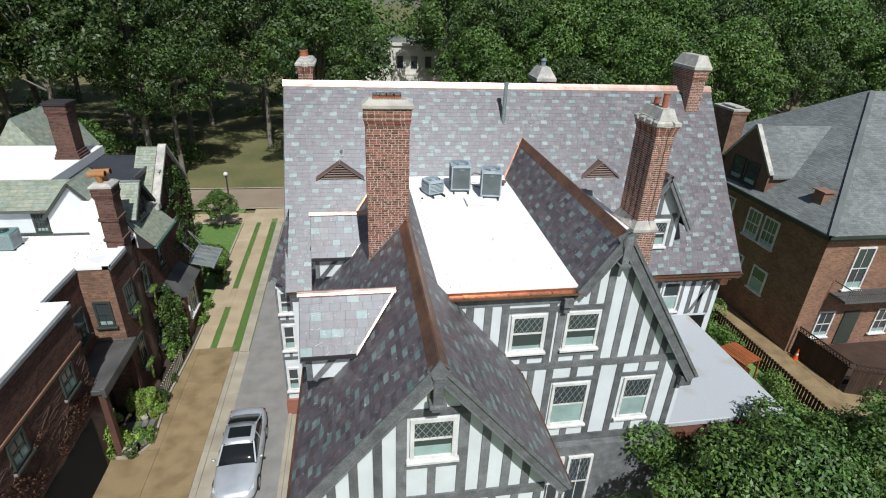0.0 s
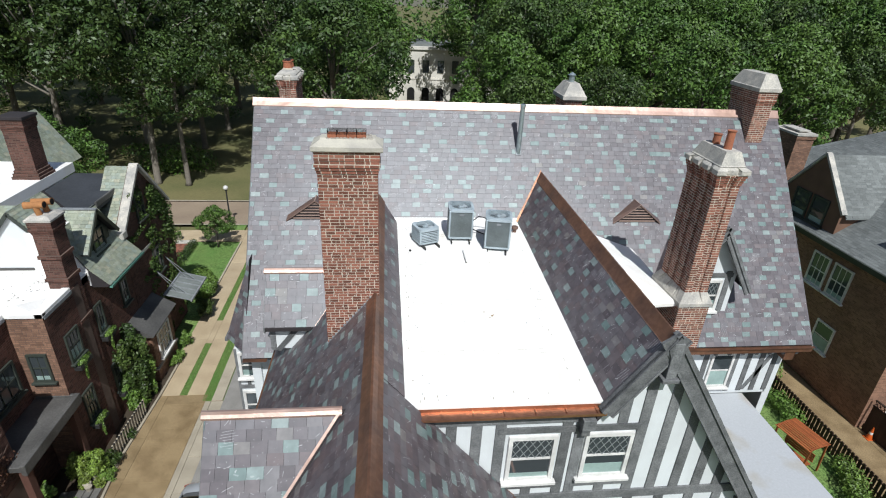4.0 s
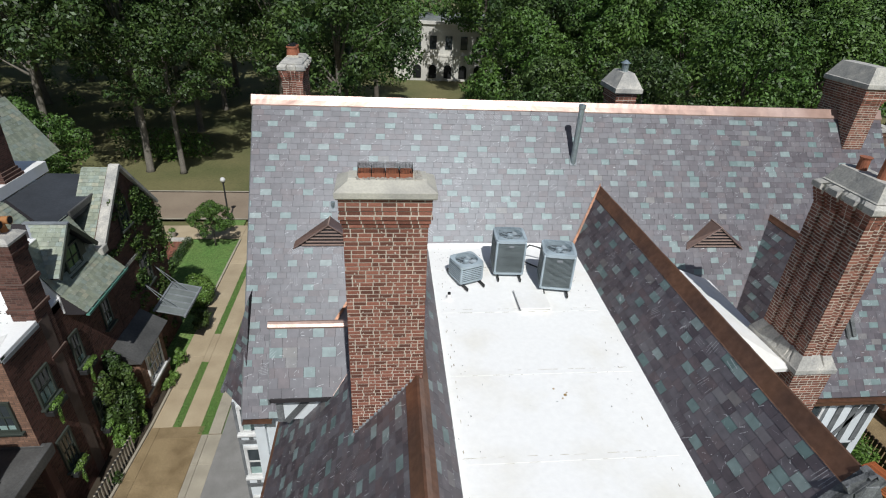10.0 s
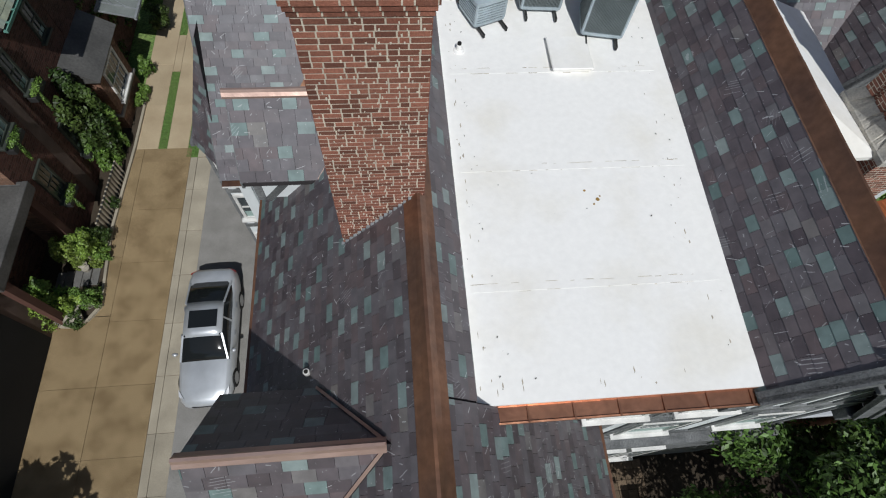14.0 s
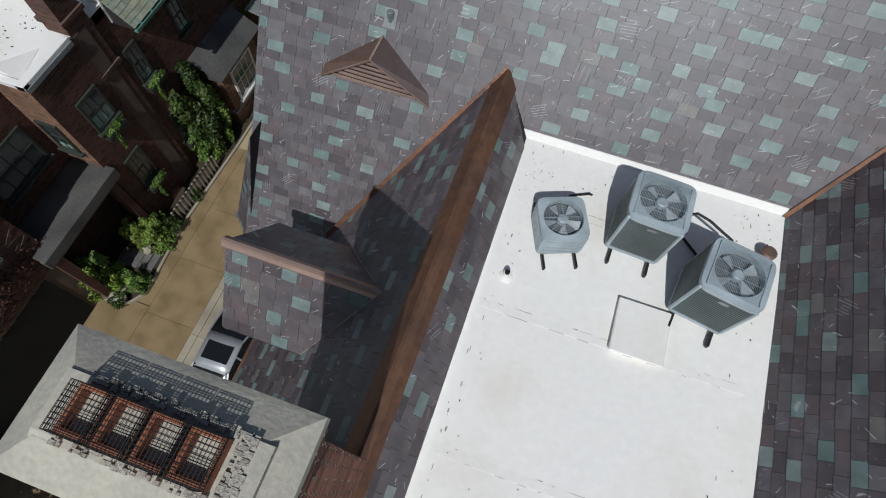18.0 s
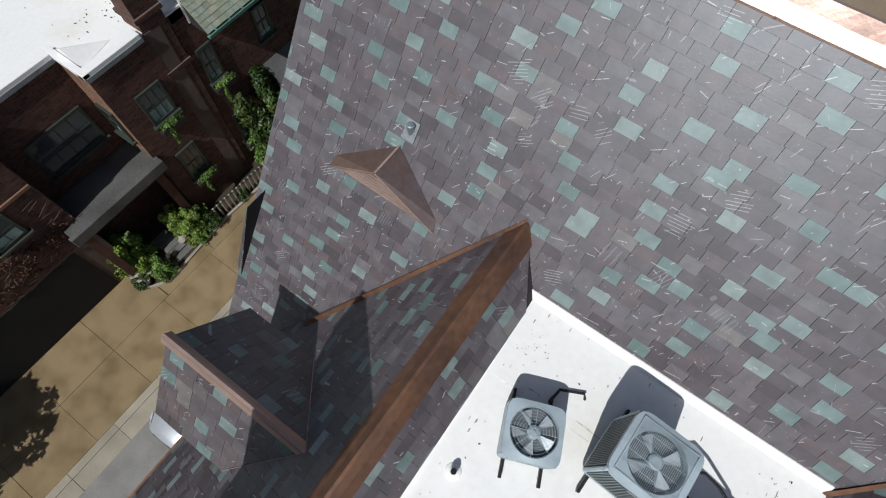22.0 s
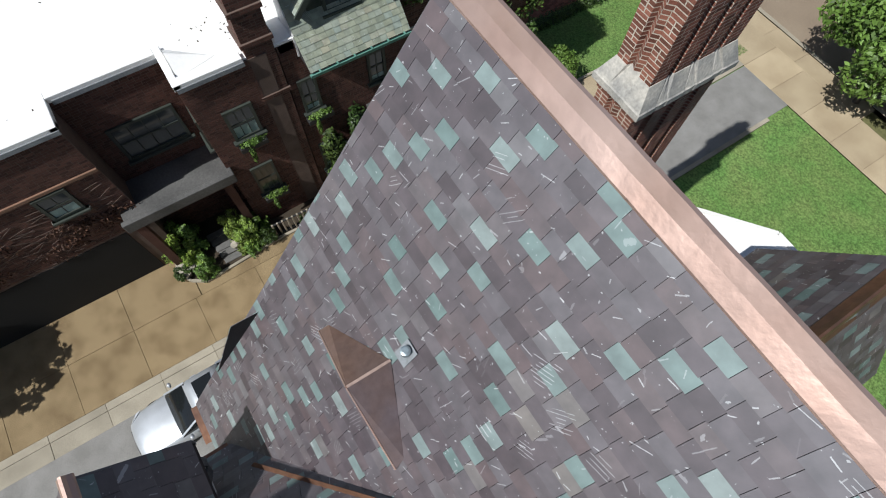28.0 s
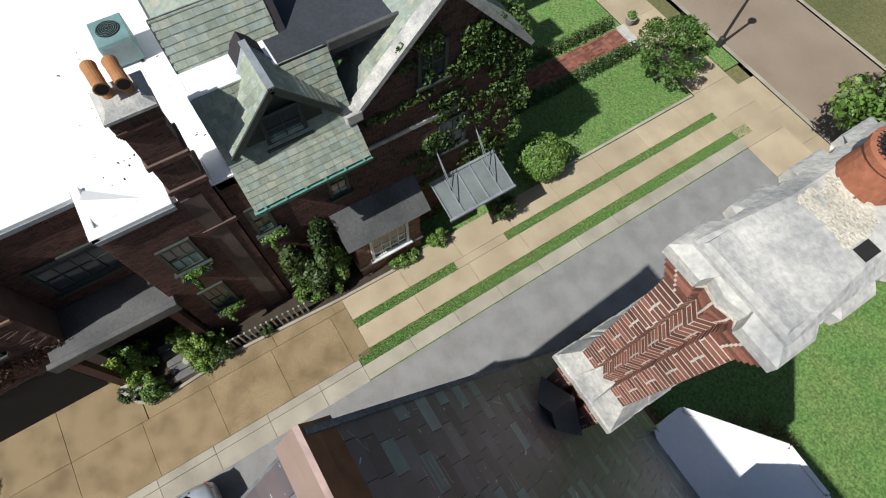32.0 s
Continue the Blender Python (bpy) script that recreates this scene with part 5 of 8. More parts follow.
for y_ in (28.93, 29.36):
    bm = bmesh.new()
    tube(bm, [(-1.51, y_, 15.630), (-1.51, y_, 15.650), (-1.51, y_, 15.890), (-1.51, y_, 15.900), (-1.51, y_, 15.950), (-1.51, y_, 15.960)], [0.2, 0.2, 0.175, 0.2, 0.2, 0.175], 22)
    pot = part("chimney_pot", bm, CLAY, cap3, "round terracotta chimney pot with a wire mesh")
    bm = bmesh.new()
    for k in range(-5, 6):
        e = math.sqrt(max(0.0, 0.17 ** 2 - (k * 0.03) ** 2))
        for a_, b_ in (((-1.51 + k * 0.03, y_ - e), (-1.51 + k * 0.03, y_ + e)), ((-1.51 - e, y_ + k * 0.03), (-1.51 + e, y_ + k * 0.03))):
            m_ = ((a_[0] + b_[0]) / 2, (a_[1] + b_[1]) / 2)
            tube(bm, [(a_[0], a_[1], 15.960), (m_[0], m_[1], 16.010), (b_[0], b_[1], 15.960)], 0.004, 4)
    part("wire_mesh", bm, WIRE, pot, "domed wire mesh")
    # the pot is closed; this black disc paints its dark inside
    bm = bmesh.new()
    tube(bm, [(-1.51, y_, 15.961), (-1.51, y_, 15.964)], 0.15, 18)
    part("soot", bm, HOLEBLACK, pot)
# dark metal saddle behind the rear chimney
bm = bmesh.new()
prism(bm, [(-1.84, 27.62, 11.2), (-1.39, 27.62, 11.9), (-0.94, 27.62, 11.2)], (0, -0.4, 0.2))
part("chimney_saddle", bm, mat("dark_lead", (0.09, 0.095, 0.105), 0.6, 0.3), house, "dark lead saddle behind the chimney")
right_chimney, cap4 = ribbed_chimney("side_chimney", 11.44, 12.14, 16.9, 18.35, 9.4, 14.95, 11.35, "tall ribbed red brick chimney beside the gable", 401, 4, 0.26, depth=0.055, foot=0.42)
for k, (y, h) in enumerate(((17.35, 0.42), (17.9, 0.2))):
    bm = bmesh.new()
    tube(bm, [(11.79, y, 15.4), (11.79, y, 15.55 + h), (11.79, y, 15.6 + h)], [0.11, 0.1, 0.125], 14)
    part("chimney_pot", bm, CLAY, cap4, "round terracotta chimney pot")
c5 = chimney("ridge_chimney", 17.25, 17.95, 24.2, 25.9, 12.5, 15.95, "red brick chimney on the ridge with a stone cap", 501)
stone_cap(c5, 17.25, 17.95, 24.2, 25.9, 15.95, 0.12, 0.16, 0.5, 0.12)
c6 = chimney("distant_chimney", 11.25, 12.0, 29.3, 30.6, 3.0, 14.55, "brick chimney behind the ridge with a stone cap", 601)
cap6 = stone_cap(c6, 11.25, 12.0, 29.3, 30.6, 14.55, 0.2, 0.2, 0.55, 0.14)
bm = bmesh.new()
tube(bm, [(11.6, 29.9, 15.2), (11.6, 29.9, 15.6), (11.6, 29.9, 15.62), (11.6, 29.9, 15.75)], [0.14, 0.14, 0.2, 0.02], 12)
part("flue_cowl", bm, PVC, cap6, "shiny metal cowl")


# ---- things on the flat roof ----
ACBODY = mat("grey_painted_steel", (0.20, 0.235, 0.24), 0.5, 0.2, 0.08, 2.0, 20.0, 0.05)
ACTOP = mat("light_grey_painted_steel", (0.44, 0.52, 0.56), 0.5, 0.1, 0.06, 2.0, 20.0, 0.05)
# near-black, with the shade inside openings put into the colour
DARK = mat("shade_black", (0.012, 0.012, 0.012), 0.9)
BLADE = mat("pale_fan_blade", (0.50, 0.55, 0.58), 0.45, 0.1, 0.1, 3.0, 20.0, 0.05)
# steel darkened in its colour for the shade down inside the fan
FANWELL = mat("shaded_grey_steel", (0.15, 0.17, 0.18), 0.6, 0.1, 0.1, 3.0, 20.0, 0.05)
BLACKRUB = mat("black_rubber", (0.02, 0.02, 0.022), 0.6)


def roof_z(y):
    return 11.08 + (y - 12.85) * 0.0277


def round_rect(w, r, n=4):
    pts = []
    for cx, cy, a0 in ((w / 2 - r, w / 2 - r, 0), (-w / 2 + r, w / 2 - r, 90), (-w / 2 + r, -w / 2 + r, 180), (w / 2 - r, -w / 2 + r, 270)):
        for i in range(n + 1):
            a = radians(a0 + 90 * i / n)
            pts.append((cx + r * math.cos(a), cy + r * math.sin(a)))
    return pts


def condenser(x, y, w, h, turn, label, slats=True, foot=0.12):
    """An outdoor air conditioning unit on two steel rails."""
    ac = thing("air_conditioner", label, "air conditioner", (0, 0, 0), "air conditioners on the flat roof")
    pts = round_rect(w, 0.07)
    inner = round_rect(w - 0.05, 0.06)
    z0, z1 = foot, foot + h
    bm = bmesh.new()
    prism(bm, [(p[0], p[1], z0) for p in inner], (0, 0, h - 0.12))
    body = part("cabinet", bm, DARK if not slats else ACBODY, ac, "dark coil behind the louvres")
    # vertical louvre fins, or wire hoops on the small unit
    bm = bmesh.new()
    if slats:
        n = 26
        for s in range(4):
            rot = Matrix.Rotation(radians(90 * s), 4, "Z")
            for i in range(n):
                u = -w / 2 + 0.06 + (w - 0.12) * (i + 0.5) / n
                q = [rot @ Vector(p) for p in ((u - 0.006, -w / 2, z0 + 0.05), (u + 0.006, -w / 2, z0 + 0.05), (u + 0.006, -w / 2 + 0.03, z0 + 0.05), (u - 0.006, -w / 2 + 0.03, z0 + 0.05))]
                prism(bm, q, (0, 0, h - 0.13))
        tagged(part("louvre", bm, ACBODY, ac), kind="stuff")
    else:
        for k in range(6):
            zz = z0 + 0.06 + (h - 0.21) * k / 5
            part("guard_rail", prism(bmesh.new(), [(p[0], p[1], zz) for p in pts], (0, 0, 0.03)), ACTOP, ac)
        bm.free()
    for sx in (-1, 1):
        for sy in (-1, 1):
            part("corner_post", boxes((sx * (w / 2 - 0.035) - 0.03, sx * (w / 2 - 0.035) + 0.03, sy * (w / 2 - 0.035) - 0.03, sy * (w / 2 - 0.035) + 0.03, z0, z1 - 0.05), bevel=0.02), ACTOP, ac)
    part("base_pan", prism(bmesh.new(), [(p[0], p[1], z0 - 0.03) for p in pts], (0, 0, 0.06)), ACTOP, ac)
    # top panel with a round opening
    r = w * (0.40 if slats else 0.43)
    bm = bmesh.new()
    m = 64
    ring_in = [bm.verts.new((r * math.cos(2 * math.pi * i / m), r * math.sin(2 * math.pi * i / m), z1 + 0.02)) for i in range(m)]
    low_in = [bm.verts.new((r * math.cos(2 * math.pi * i / m), r * math.sin(2 * math.pi * i / m), z1 - 0.1)) for i in range(m)]
    outp = []
    for i in range(m):
        a = 2 * math.pi * i / m
        c, s = math.cos(a), math.sin(a)
        k = (w / 2 + 0.012) * (abs(c) ** 7 + abs(s) ** 7) ** (-1 / 7)
        outp.append((c * k, s * k))
    ring_out = [bm.verts.new((p[0], p[1], z1)) for p in outp]
    low_out = [bm.verts.new((p[0], p[1], z1 - 0.08)) for p in outp]
    for i in range(m):
        j = (i + 1) % m
        bm.faces.new((ring_in[i], ring_in[j], ring_out[j], ring_out[i]))
        bm.faces.new((ring_out[i], ring_out[j], low_out[j], low_out[i]))
        bm.faces.new((ring_in[j], ring_in[i], low_in[i], low_in[j]))
    part("top_panel", bm, ACTOP, ac, "light grey top panel with a round opening")
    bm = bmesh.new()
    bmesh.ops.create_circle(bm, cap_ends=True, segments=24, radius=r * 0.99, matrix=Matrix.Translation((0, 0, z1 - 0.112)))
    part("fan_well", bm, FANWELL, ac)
    for i in range(4 if slats else 5):
        a = radians(30 + 360 * i / (4 if slats else 5))
        bm = bmesh.new()
        p, q = Vector((math.cos(a), math.sin(a), 0)), Vector((math.cos(a + 0.55), math.sin(a + 0.55), 0))
        vs = [bm.verts.new(v) for v in (p * 0.07 + Vector((0, 0, z1 - 0.08)), p * r * 0.92 + Vector((0, 0, z1 - 0.095)), (p + q) * r * 0.47 + Vector((0, 0, z1 - 0.07)), q * r * 0.88 + Vector((0, 0, z1 - 0.035)), q * 0.08 + Vector((0, 0, z1 - 0.05)))]
        bm.faces.new(vs)
        bmesh.ops.solidify(bm, geom=bm.faces[:], thickness=0.006)
        part("fan_blade", bm, BLADE, ac)
    bm = bmesh.new()
    tube(bm, [(0, 0, z1 - 0.1), (0, 0, z1 - 0.02), (0, 0, z1 + 0.0)], [0.085, 0.085, 0.06], 16)
    part("fan_motor", bm, ACTOP, ac)
    bm = bmesh.new()
    if slats:
        half = w * 0.42
        for i in range(33):
            u = -half + 2 * half * (i + 0.5) / 33
            e = half - max(0.0, abs(u) - half + 0.08) * 0.5
            beam(bm, (u, -e, z1 + 0.035), (u, e, z1 + 0.035), 0.003, 0.004)
        for v_ in (-0.6, -0.2, 0.2, 0.6):
            beam(bm, (-half, half * v_, z1 + 0.03), (half, half * v_, z1 + 0.03), 0.005, 0.005)
        for q in ((-half, -half, half, -half), (half, -half, half, half), (half, half, -half, half), (-half, half, -half, -half)):
            beam(bm, (q[0], q[1], z1 + 0.025), (q[2], q[3], z1 + 0.025), 0.012, 0.012)
    for k in range(1, 9) if not slats else ():
        rr = r * k / 8.2
        n = 28
        loop = [(rr * math.cos(2 * math.pi * i / n), rr * math.sin(2 * math.pi * i / n), z1 + 0.035 - 0.02 * (k / 8) ** 2) for i in range(n + 1)]
        tube(bm, loop, 0.0018, 4)
    for k in range(8) if not slats else ():
        a = 2 * math.pi * k / 8
        beam(bm, (0, 0, z1 + 0.035), (r * math.cos(a), r * math.sin(a), z1 + 0.015), 0.005, 0.005)
    part("fan_grille", bm, ACTOP, ac, "round wire fan grille")
    for s in (-1, 1):
        part("rail", boxes((s * w * 0.36 - 0.02, s * w * 0.36 + 0.02, -w / 2 - 0.24, w / 2 + 0.22, 0.0, foot - 0.03), bevel=0.006), WIRE, ac, "black steel mounting rail")
    if slats:
        part("badge", boxes((-0.07, 0.07, -w / 2 - 0.012, -w / 2 - 0.002, z1 - 0.2, z1 - 0.14)), LEADF, ac)
    ac.matrix_basis = Matrix.Translation((x, y, roof_z(y) + 0.005)) @ Matrix.Rotation(radians(turn), 4, "Z")
    return ac


condenser(4.04, 20.47, 0.71, 0.50, 22, "small round-fan air conditioner with wire guard rails on the white roof", slats=False)
condenser(5.27, 20.91, 0.84, 1.02, -3, "tall grey louvred air conditioner on the white roof")
condenser(6.44, 20.16, 0.85, 1.02, -10, "tall grey louvred air conditioner beside the gable")
lid = thing("roof_hatch", "low white roof hatch with a membrane covered lid", "roof hatch")
part("curb", boxes((5.28, 6.01, 18.95, 19.74, 11.2, 11.33), bevel=0.012), MEMBRANE, lid)
part("lid", boxes((5.24, 6.05, 18.91, 19.78, 11.33, 11.375), bevel=0.015), MEMBRANE, lid)
bm = bmesh.new()
tube(bm, [(3.5, 19.54, 11.2), (3.5, 19.54, 11.28), (3.5, 19.54, 11.3), (3.5, 19.54, 11.42)], [0.13, 0.11, 0.055, 0.055], 14)
stub = tagged(part("pipe_boot", bm, MEMBRANE), "white membrane pipe boot on the flat roof", "roof pipe")
bm = bmesh.new()
tube(bm, [(3.5, 19.54, 11.42), (3.5, 19.54, 11.46)], 0.04, 12)
part("pipe_end", bm, DARK, stub)
bm = bmesh.new()
tube(bm, [(7.31, 21.25, 11.2), (7.31, 21.25, 11.44), (7.31, 21.25, 11.45), (7.31, 21.25, 11.52), (7.31, 21.25, 11.54)], [0.06, 0.06, 0.12, 0.12, 0.09], 18)
tagged(part("roof_exhaust", bm, DULLCU), "brown metal exhaust hood on the flat roof", "roof exhaust")
for k, path in enumerate(([(5.75, 21.2, 11.75), (5.98, 21.28, 11.9), (6.2, 21.25, 11.85), (6.6, 21.1, 11.75), (6.95, 20.75, 11.5)], [(5.75, 21.1, 11.5), (6.0, 21.15, 11.35), (6.3, 20.9, 11.33), (6.35, 20.6, 11.45)], [(4.05, 21.0, 11.45), (4.1, 21.25, 11.36), (4.4, 21.4, 11.36), (4.42, 21.3, 11.5)])):
    bm = bmesh.new()
    tube(bm, path, 0.022, 6)
    tagged(part("refrigerant_hose", bm, BLACKRUB), "black insulated refrigerant hose on the white roof", "hose", "hoses of the air conditioners")
RUST = mat("rust_stain", (0.36, 0.22, 0.06), 0.9, 0, 0.2, 5.0, 30.0, 0.2)
bm = bmesh.new()
for x, y, r in ((5.58, 16.12, 0.035), (5.50, 16.03, 0.018), (5.38, 16.3, 0.022), (5.63, 16.18, 0.015)):
    tube(bm, [(x, y, roof_z(y)), (x, y, roof_z(y) + 0.005)], r, 9)
tagged(part("rust_stain", bm, RUST), "orange rust stains on the white membrane", "stain", kind="stuff")
rnd = random.Random(9)
bm = bmesh.new()
for k in range(120):
    x, y, s = rnd.choice((rnd.uniform(3.4, 7.2), rnd.gauss(7.1, 0.15), rnd.gauss(3.5, 0.12))), rnd.choice((rnd.uniform(13, 21.9), rnd.gauss(21.6, 0.3))), rnd.choice((0.004, 0.006, 0.009, 0.014))
    a = rnd.uniform(0, 3.1)
    beam(bm, (x, y, roof_z(y) + 0.006), (x + s * 2 * math.cos(a), y + s * 2 * math.sin(a), roof_z(y) + 0.008), s, 0.006)
tagged(part("roof_debris", bm, DECK), "scattered leaf bits and grit on the white roof", "debris", kind="stuff")

# ---- brick neighbour across the driveway ----
neigh = thing("brick_house", "dark brown brick house with white flat roofs and green slate gables", "house")


def npart(name, bm, material, label="", parent=None):
    return part(name, bm, material, parent or neigh, label)


def brick_face(parent, o, a, length, height, seed, mats=(DARKBRICK, DARKMORTAR), pick=None, hull=None):
    brick_wall(parent, o, a, (0, 0, 1), (length, height), seed, mats, pick=pick, hull=hull, brick=(0.21, 0.066), proud=0.005)


BAYX, RECX, GARX, SLAX, GABX = -9.78, -11.1, -10.1, -9.86, -9.84      # the wall planes that face the drive
NTOP = 7.62                                                          # the white roofs
blockA = npart("bay_block", boxes((-19, BAYX, 21.8, 24.3, 0, NTOP)), DARKMORTAR, "projecting brick bay with a white roof")
brick_face(blockA, (BAYX, 21.8, 0), (0, 1, 0), 2.0, NTOP - 0.02, 701, pick=(0, 2.4, 5.4, 8))
# lighter brick on the south face puts the sunlight there into its colour
brick_face(blockA, (RECX, 21.8, 0), (1, 0, 0), BAYX - RECX, NTOP - 0.02, 702, mats=(TANBRICK, DARKMORTAR))
blockB = npart("recess_block", boxes((-19, RECX, 18.88, 21.79, 0, NTOP)), DARKMORTAR)
brick_face(blockB, (RECX, 18.88, 0), (0, 1, 0), 2.91, NTOP - 0.02, 703)
blockC = npart("garage_block", boxes((-19, GARX, -2.0, 18.87, 0, NTOP)), DARKMORTAR, "brick garage block")
brick_face(blockC, (GARX, 8.0, 2.9), (0, 1, 0), 10.85, NTOP - 2.92, 704)
brick_face(blockC, (GARX, -2.0, 0), (0, 1, 0), 10.0, NTOP - 0.02, 705)
# no opening is cut: a near-black sheet paints the dark garage interior
npart("garage_opening", boxes((GARX - 0.04, GARX + 0.02, 8.4, 18.0, 0.02, 2.8)), DARK, "near-black sheet standing in for the shade in the garage opening")
npart("string_course", boxes((GARX, GARX + 0.06, -2.0, 18.86, 5.86, 5.98), bevel=0.01), TANBRICK, "paler projecting brick course")
white = npart("white_roof", boxes((-19, BAYX - 0.05, 21.95, 25.35, NTOP - 0.02, NTOP + 0.05), (-19, RECX - 0.05, 18.7, 21.95, NTOP - 0.02, NTOP + 0.05), (-19, GARX - 0.05, -2.0, 18.7, NTOP - 0.02, NTOP + 0.05)), MEMBRANE, "flat white membrane roofs")
for r in ((BAYX - 0.24, BAYX + 0.05, 21.75, 23.66), (RECX - 0.2, RECX + 0.05, 18.92, 21.75), (GARX - 0.24, GARX + 0.05, -2.0, 18.92)):
    npart("parapet_coping", boxes((r[0], r[1], r[2], r[3], NTOP - 0.02, NTOP + 0.18), bevel=0.015), MEMBRANE)
for r in ((RECX - 0.2, BAYX + 0.05, 21.75, 21.95), (RECX - 0.2, GARX + 0.05, 18.72, 18.92)):
    npart("parapet_coping", boxes((r[0], r[1], r[2], r[3], NTOP - 0.02, NTOP + 0.175), bevel=0.015), MEMBRANE)
bm = bmesh.new()
cv = [bm.verts.new(p) for p in ((BAYX - 0.3, 21.97, NTOP + 0.06), (RECX - 0.15, 21.97, NTOP + 0.06), (BAYX - 0.55, 23.1, NTOP + 0.06), (BAYX - 0.9, 21.97, NTOP + 0.42))]
for q in ((0, 1, 3), (1, 2, 3), (2, 0, 3), (2, 1, 0)):
    bm.faces.new([cv[i] for i in q])
npart("roof_cricket", bm, MEMBRANE)
for r in ((GARX, -2, 18.9), (BAYX, 21.8, 23.66), (RECX, 19, 21.75)):
    npart("metal_edge", boxes((r[0] + 0.05, r[0] + 0.075, r[1], r[2], NTOP - 0.09, NTOP + 0.05)), LEADF)


def side_window(parent, y0, y1, z0, z1, x, frame_mat=DARKMORTAR, **k):
    """A window in a wall that faces +x."""
    m = Matrix.Translation((x, y0, z0)) @ Matrix.Rotation(radians(90), 4, "Z")
    return place_window(parent, m, y1 - y0, z1 - z0, frame_mat=frame_mat, **k)


SASH = mat("dark_green_sash", (0.05, 0.06, 0.05), 0.5)
STONESILL = mat("grey_stone_sill", (0.26, 0.24, 0.215), 0.9, 0, 0.2, 3.0, 25.0, 0.3)
side_window(blockA, 22.48, 23.38, 4.95, 6.25, BAYX + 0.02, SASH, lattice=False, blind=0.8, muntins=2)
side_window(blockA, 22.4, 23.2, 1.85, 3.4, BAYX + 0.02, SASH, lattice=False, blind=False, muntins=2)
side_window(blockB, 19.45, 21.4, 4.6, 6.05, RECX + 0.02, SASH, lattice=False, blind=False, muntins=3)
for y_ in (16.95, 13.6, 10.2):
    side_window(blockC, y_, y_ + 0.9, 4.75, 5.8, GARX + 0.02, SASH, lattice=False, blind=0.7, muntins=1)
    npart("window_sill", boxes((GARX, GARX + 0.12, y_ - 0.1, y_ + 1.0, 4.62, 4.75), bevel=0.01), STONESILL)
front_window(blockA, RECX + 0.3, BAYX - 0.3, 4.7, 6.0, 21.78, frame_mat=SASH, lattice=False, blind=0.3, muntins=1)
LEADROOF = mat("weathered_grey_metal", (0.12, 0.117, 0.112), 0.6, 0.1, 0.2, 0.8, 12.0, 0.2, col2=(0.065, 0.064, 0.062))
npart("balcony_slab", boxes((RECX, -9.62, 18.35, 21.85, 3.6, 3.84), (-9.62, -9.44, 18.28, 21.92, 3.55, 3.97), (RECX + 0.05, -9.62, 21.78, 21.92, 3.65, 3.95), bevel=0.02), LEADROOF, "grey metal clad porch roof slab")
for z_, d_ in ((3.5, 0.0), (3.42, 0.06)):
    npart("slab_moulding", boxes((-9.58 - d_, -9.46 - d_, 18.3 + d_, 21.9 - d_, z_, z_ + 0.07), bevel=0.01), LEADROOF)
for y_ in (18.45, 21.4):
    npart("porch_post", boxes((-9.85, -9.6, y_, y_ + 0.27, 0, 3.45)), DARKBRICK)
# chimney with two bent orange pots
nch = chimney("facade_chimney", -10.55, -9.8, 23.78, 24.58, 0.0, 10.55, "tall dark brick facade chimney", 801, mats=(DARKBRICK, DARKMORTAR), owner=neigh)
ncap = stone_cap(nch, -10.55, -9.8, 23.78, 24.58, 10.55, 0.1, 0.1, 0.12, 0.05)
ORANGE = mat("orange_clay", (0.42, 0.19, 0.07), 0.75, 0, 0.15, 4.0, 30.0, 0.15)
for y, x in ((24.0, -10.2), (24.36, -10.12)):
    bm = bmesh.new()
    tube(bm, [(x, y, 10.7), (x - 0.05, y, 11.02), (x - 0.07, y, 11.16)], 0.105, 14)
    tube(bm, [(x - 0.42, y - 0.03, 11.14), (x - 0.29, y - 0.02, 11.15), (x + 0.2, y + 0.02, 11.16), (x + 0.25, y + 0.02, 11.16)], [0.14, 0.128, 0.128, 0.145], 16)
    pot = part("chimney_pot", bm, ORANGE, ncap, "orange clay T-shaped chimney pot")
    # black disc over the closed tube end, standing in for the dark mouth
    bm = bmesh.new()
    tube(bm, [(x + 0.251, y + 0.02, 11.16), (x + 0.256, y + 0.02, 11.16)], 0.115, 14)
    part("soot", bm, HOLEBLACK, pot)
for z in (6.0, 8.0, 9.0):
    course(nch, -10.6, -9.74, 23.72, 24.64, z, 0.14, (DARKBRICK, DARKMORTAR), int(z * 10))
# slate storey behind the chimney
mid = npart("slate_storey", boxes((-13, SLAX, 24.62, 28.45, 0, 7.6)), DARKMORTAR)
brick_face(mid, (SLAX, 24.62, 0), (0, 1, 0), 3.83, 7.3, 811)
side_window(mid, 24.85, 25.45, 4.7, 6.1, SLAX + 0.02, SASH, lattice=False, blind=0.3, muntins=1)
side_window(mid, 27.2, 27.85, 4.7, 6.0, SLAX + 0.02, SASH, lattice=False, blind=0.3, muntins=1)
side_window(mid, 24.9, 25.6, 1.4, 2.9, SLAX + 0.02, SASH, lattice=False, blind=0.3, muntins=1)
part("step_white_roof", boxes((-11.2, -9.86, 24.645, 25.13, NTOP - 0.4, NTOP + 0.075), bevel=0.02), MEMBRANE, neigh, "white membrane strip beside the chimney")
bm = bmesh.new()
prism(bm, [(-9.08, 25.2, 7.02), (-9.78, 25.2, 7.78), (-10.68, 25.2, 9.44), (-11.75, 25.2, 9.44), (-11.75, 25.2, 6.9), (-9.2, 25.2, 6.9)], (0, 3.18, 0))
nroof = npart("slate_roof", bm, DECK, "old green slate roof with a copper gutter")
OS = (OLDSLATE, OLDSLATE)
bm = bmesh.new()
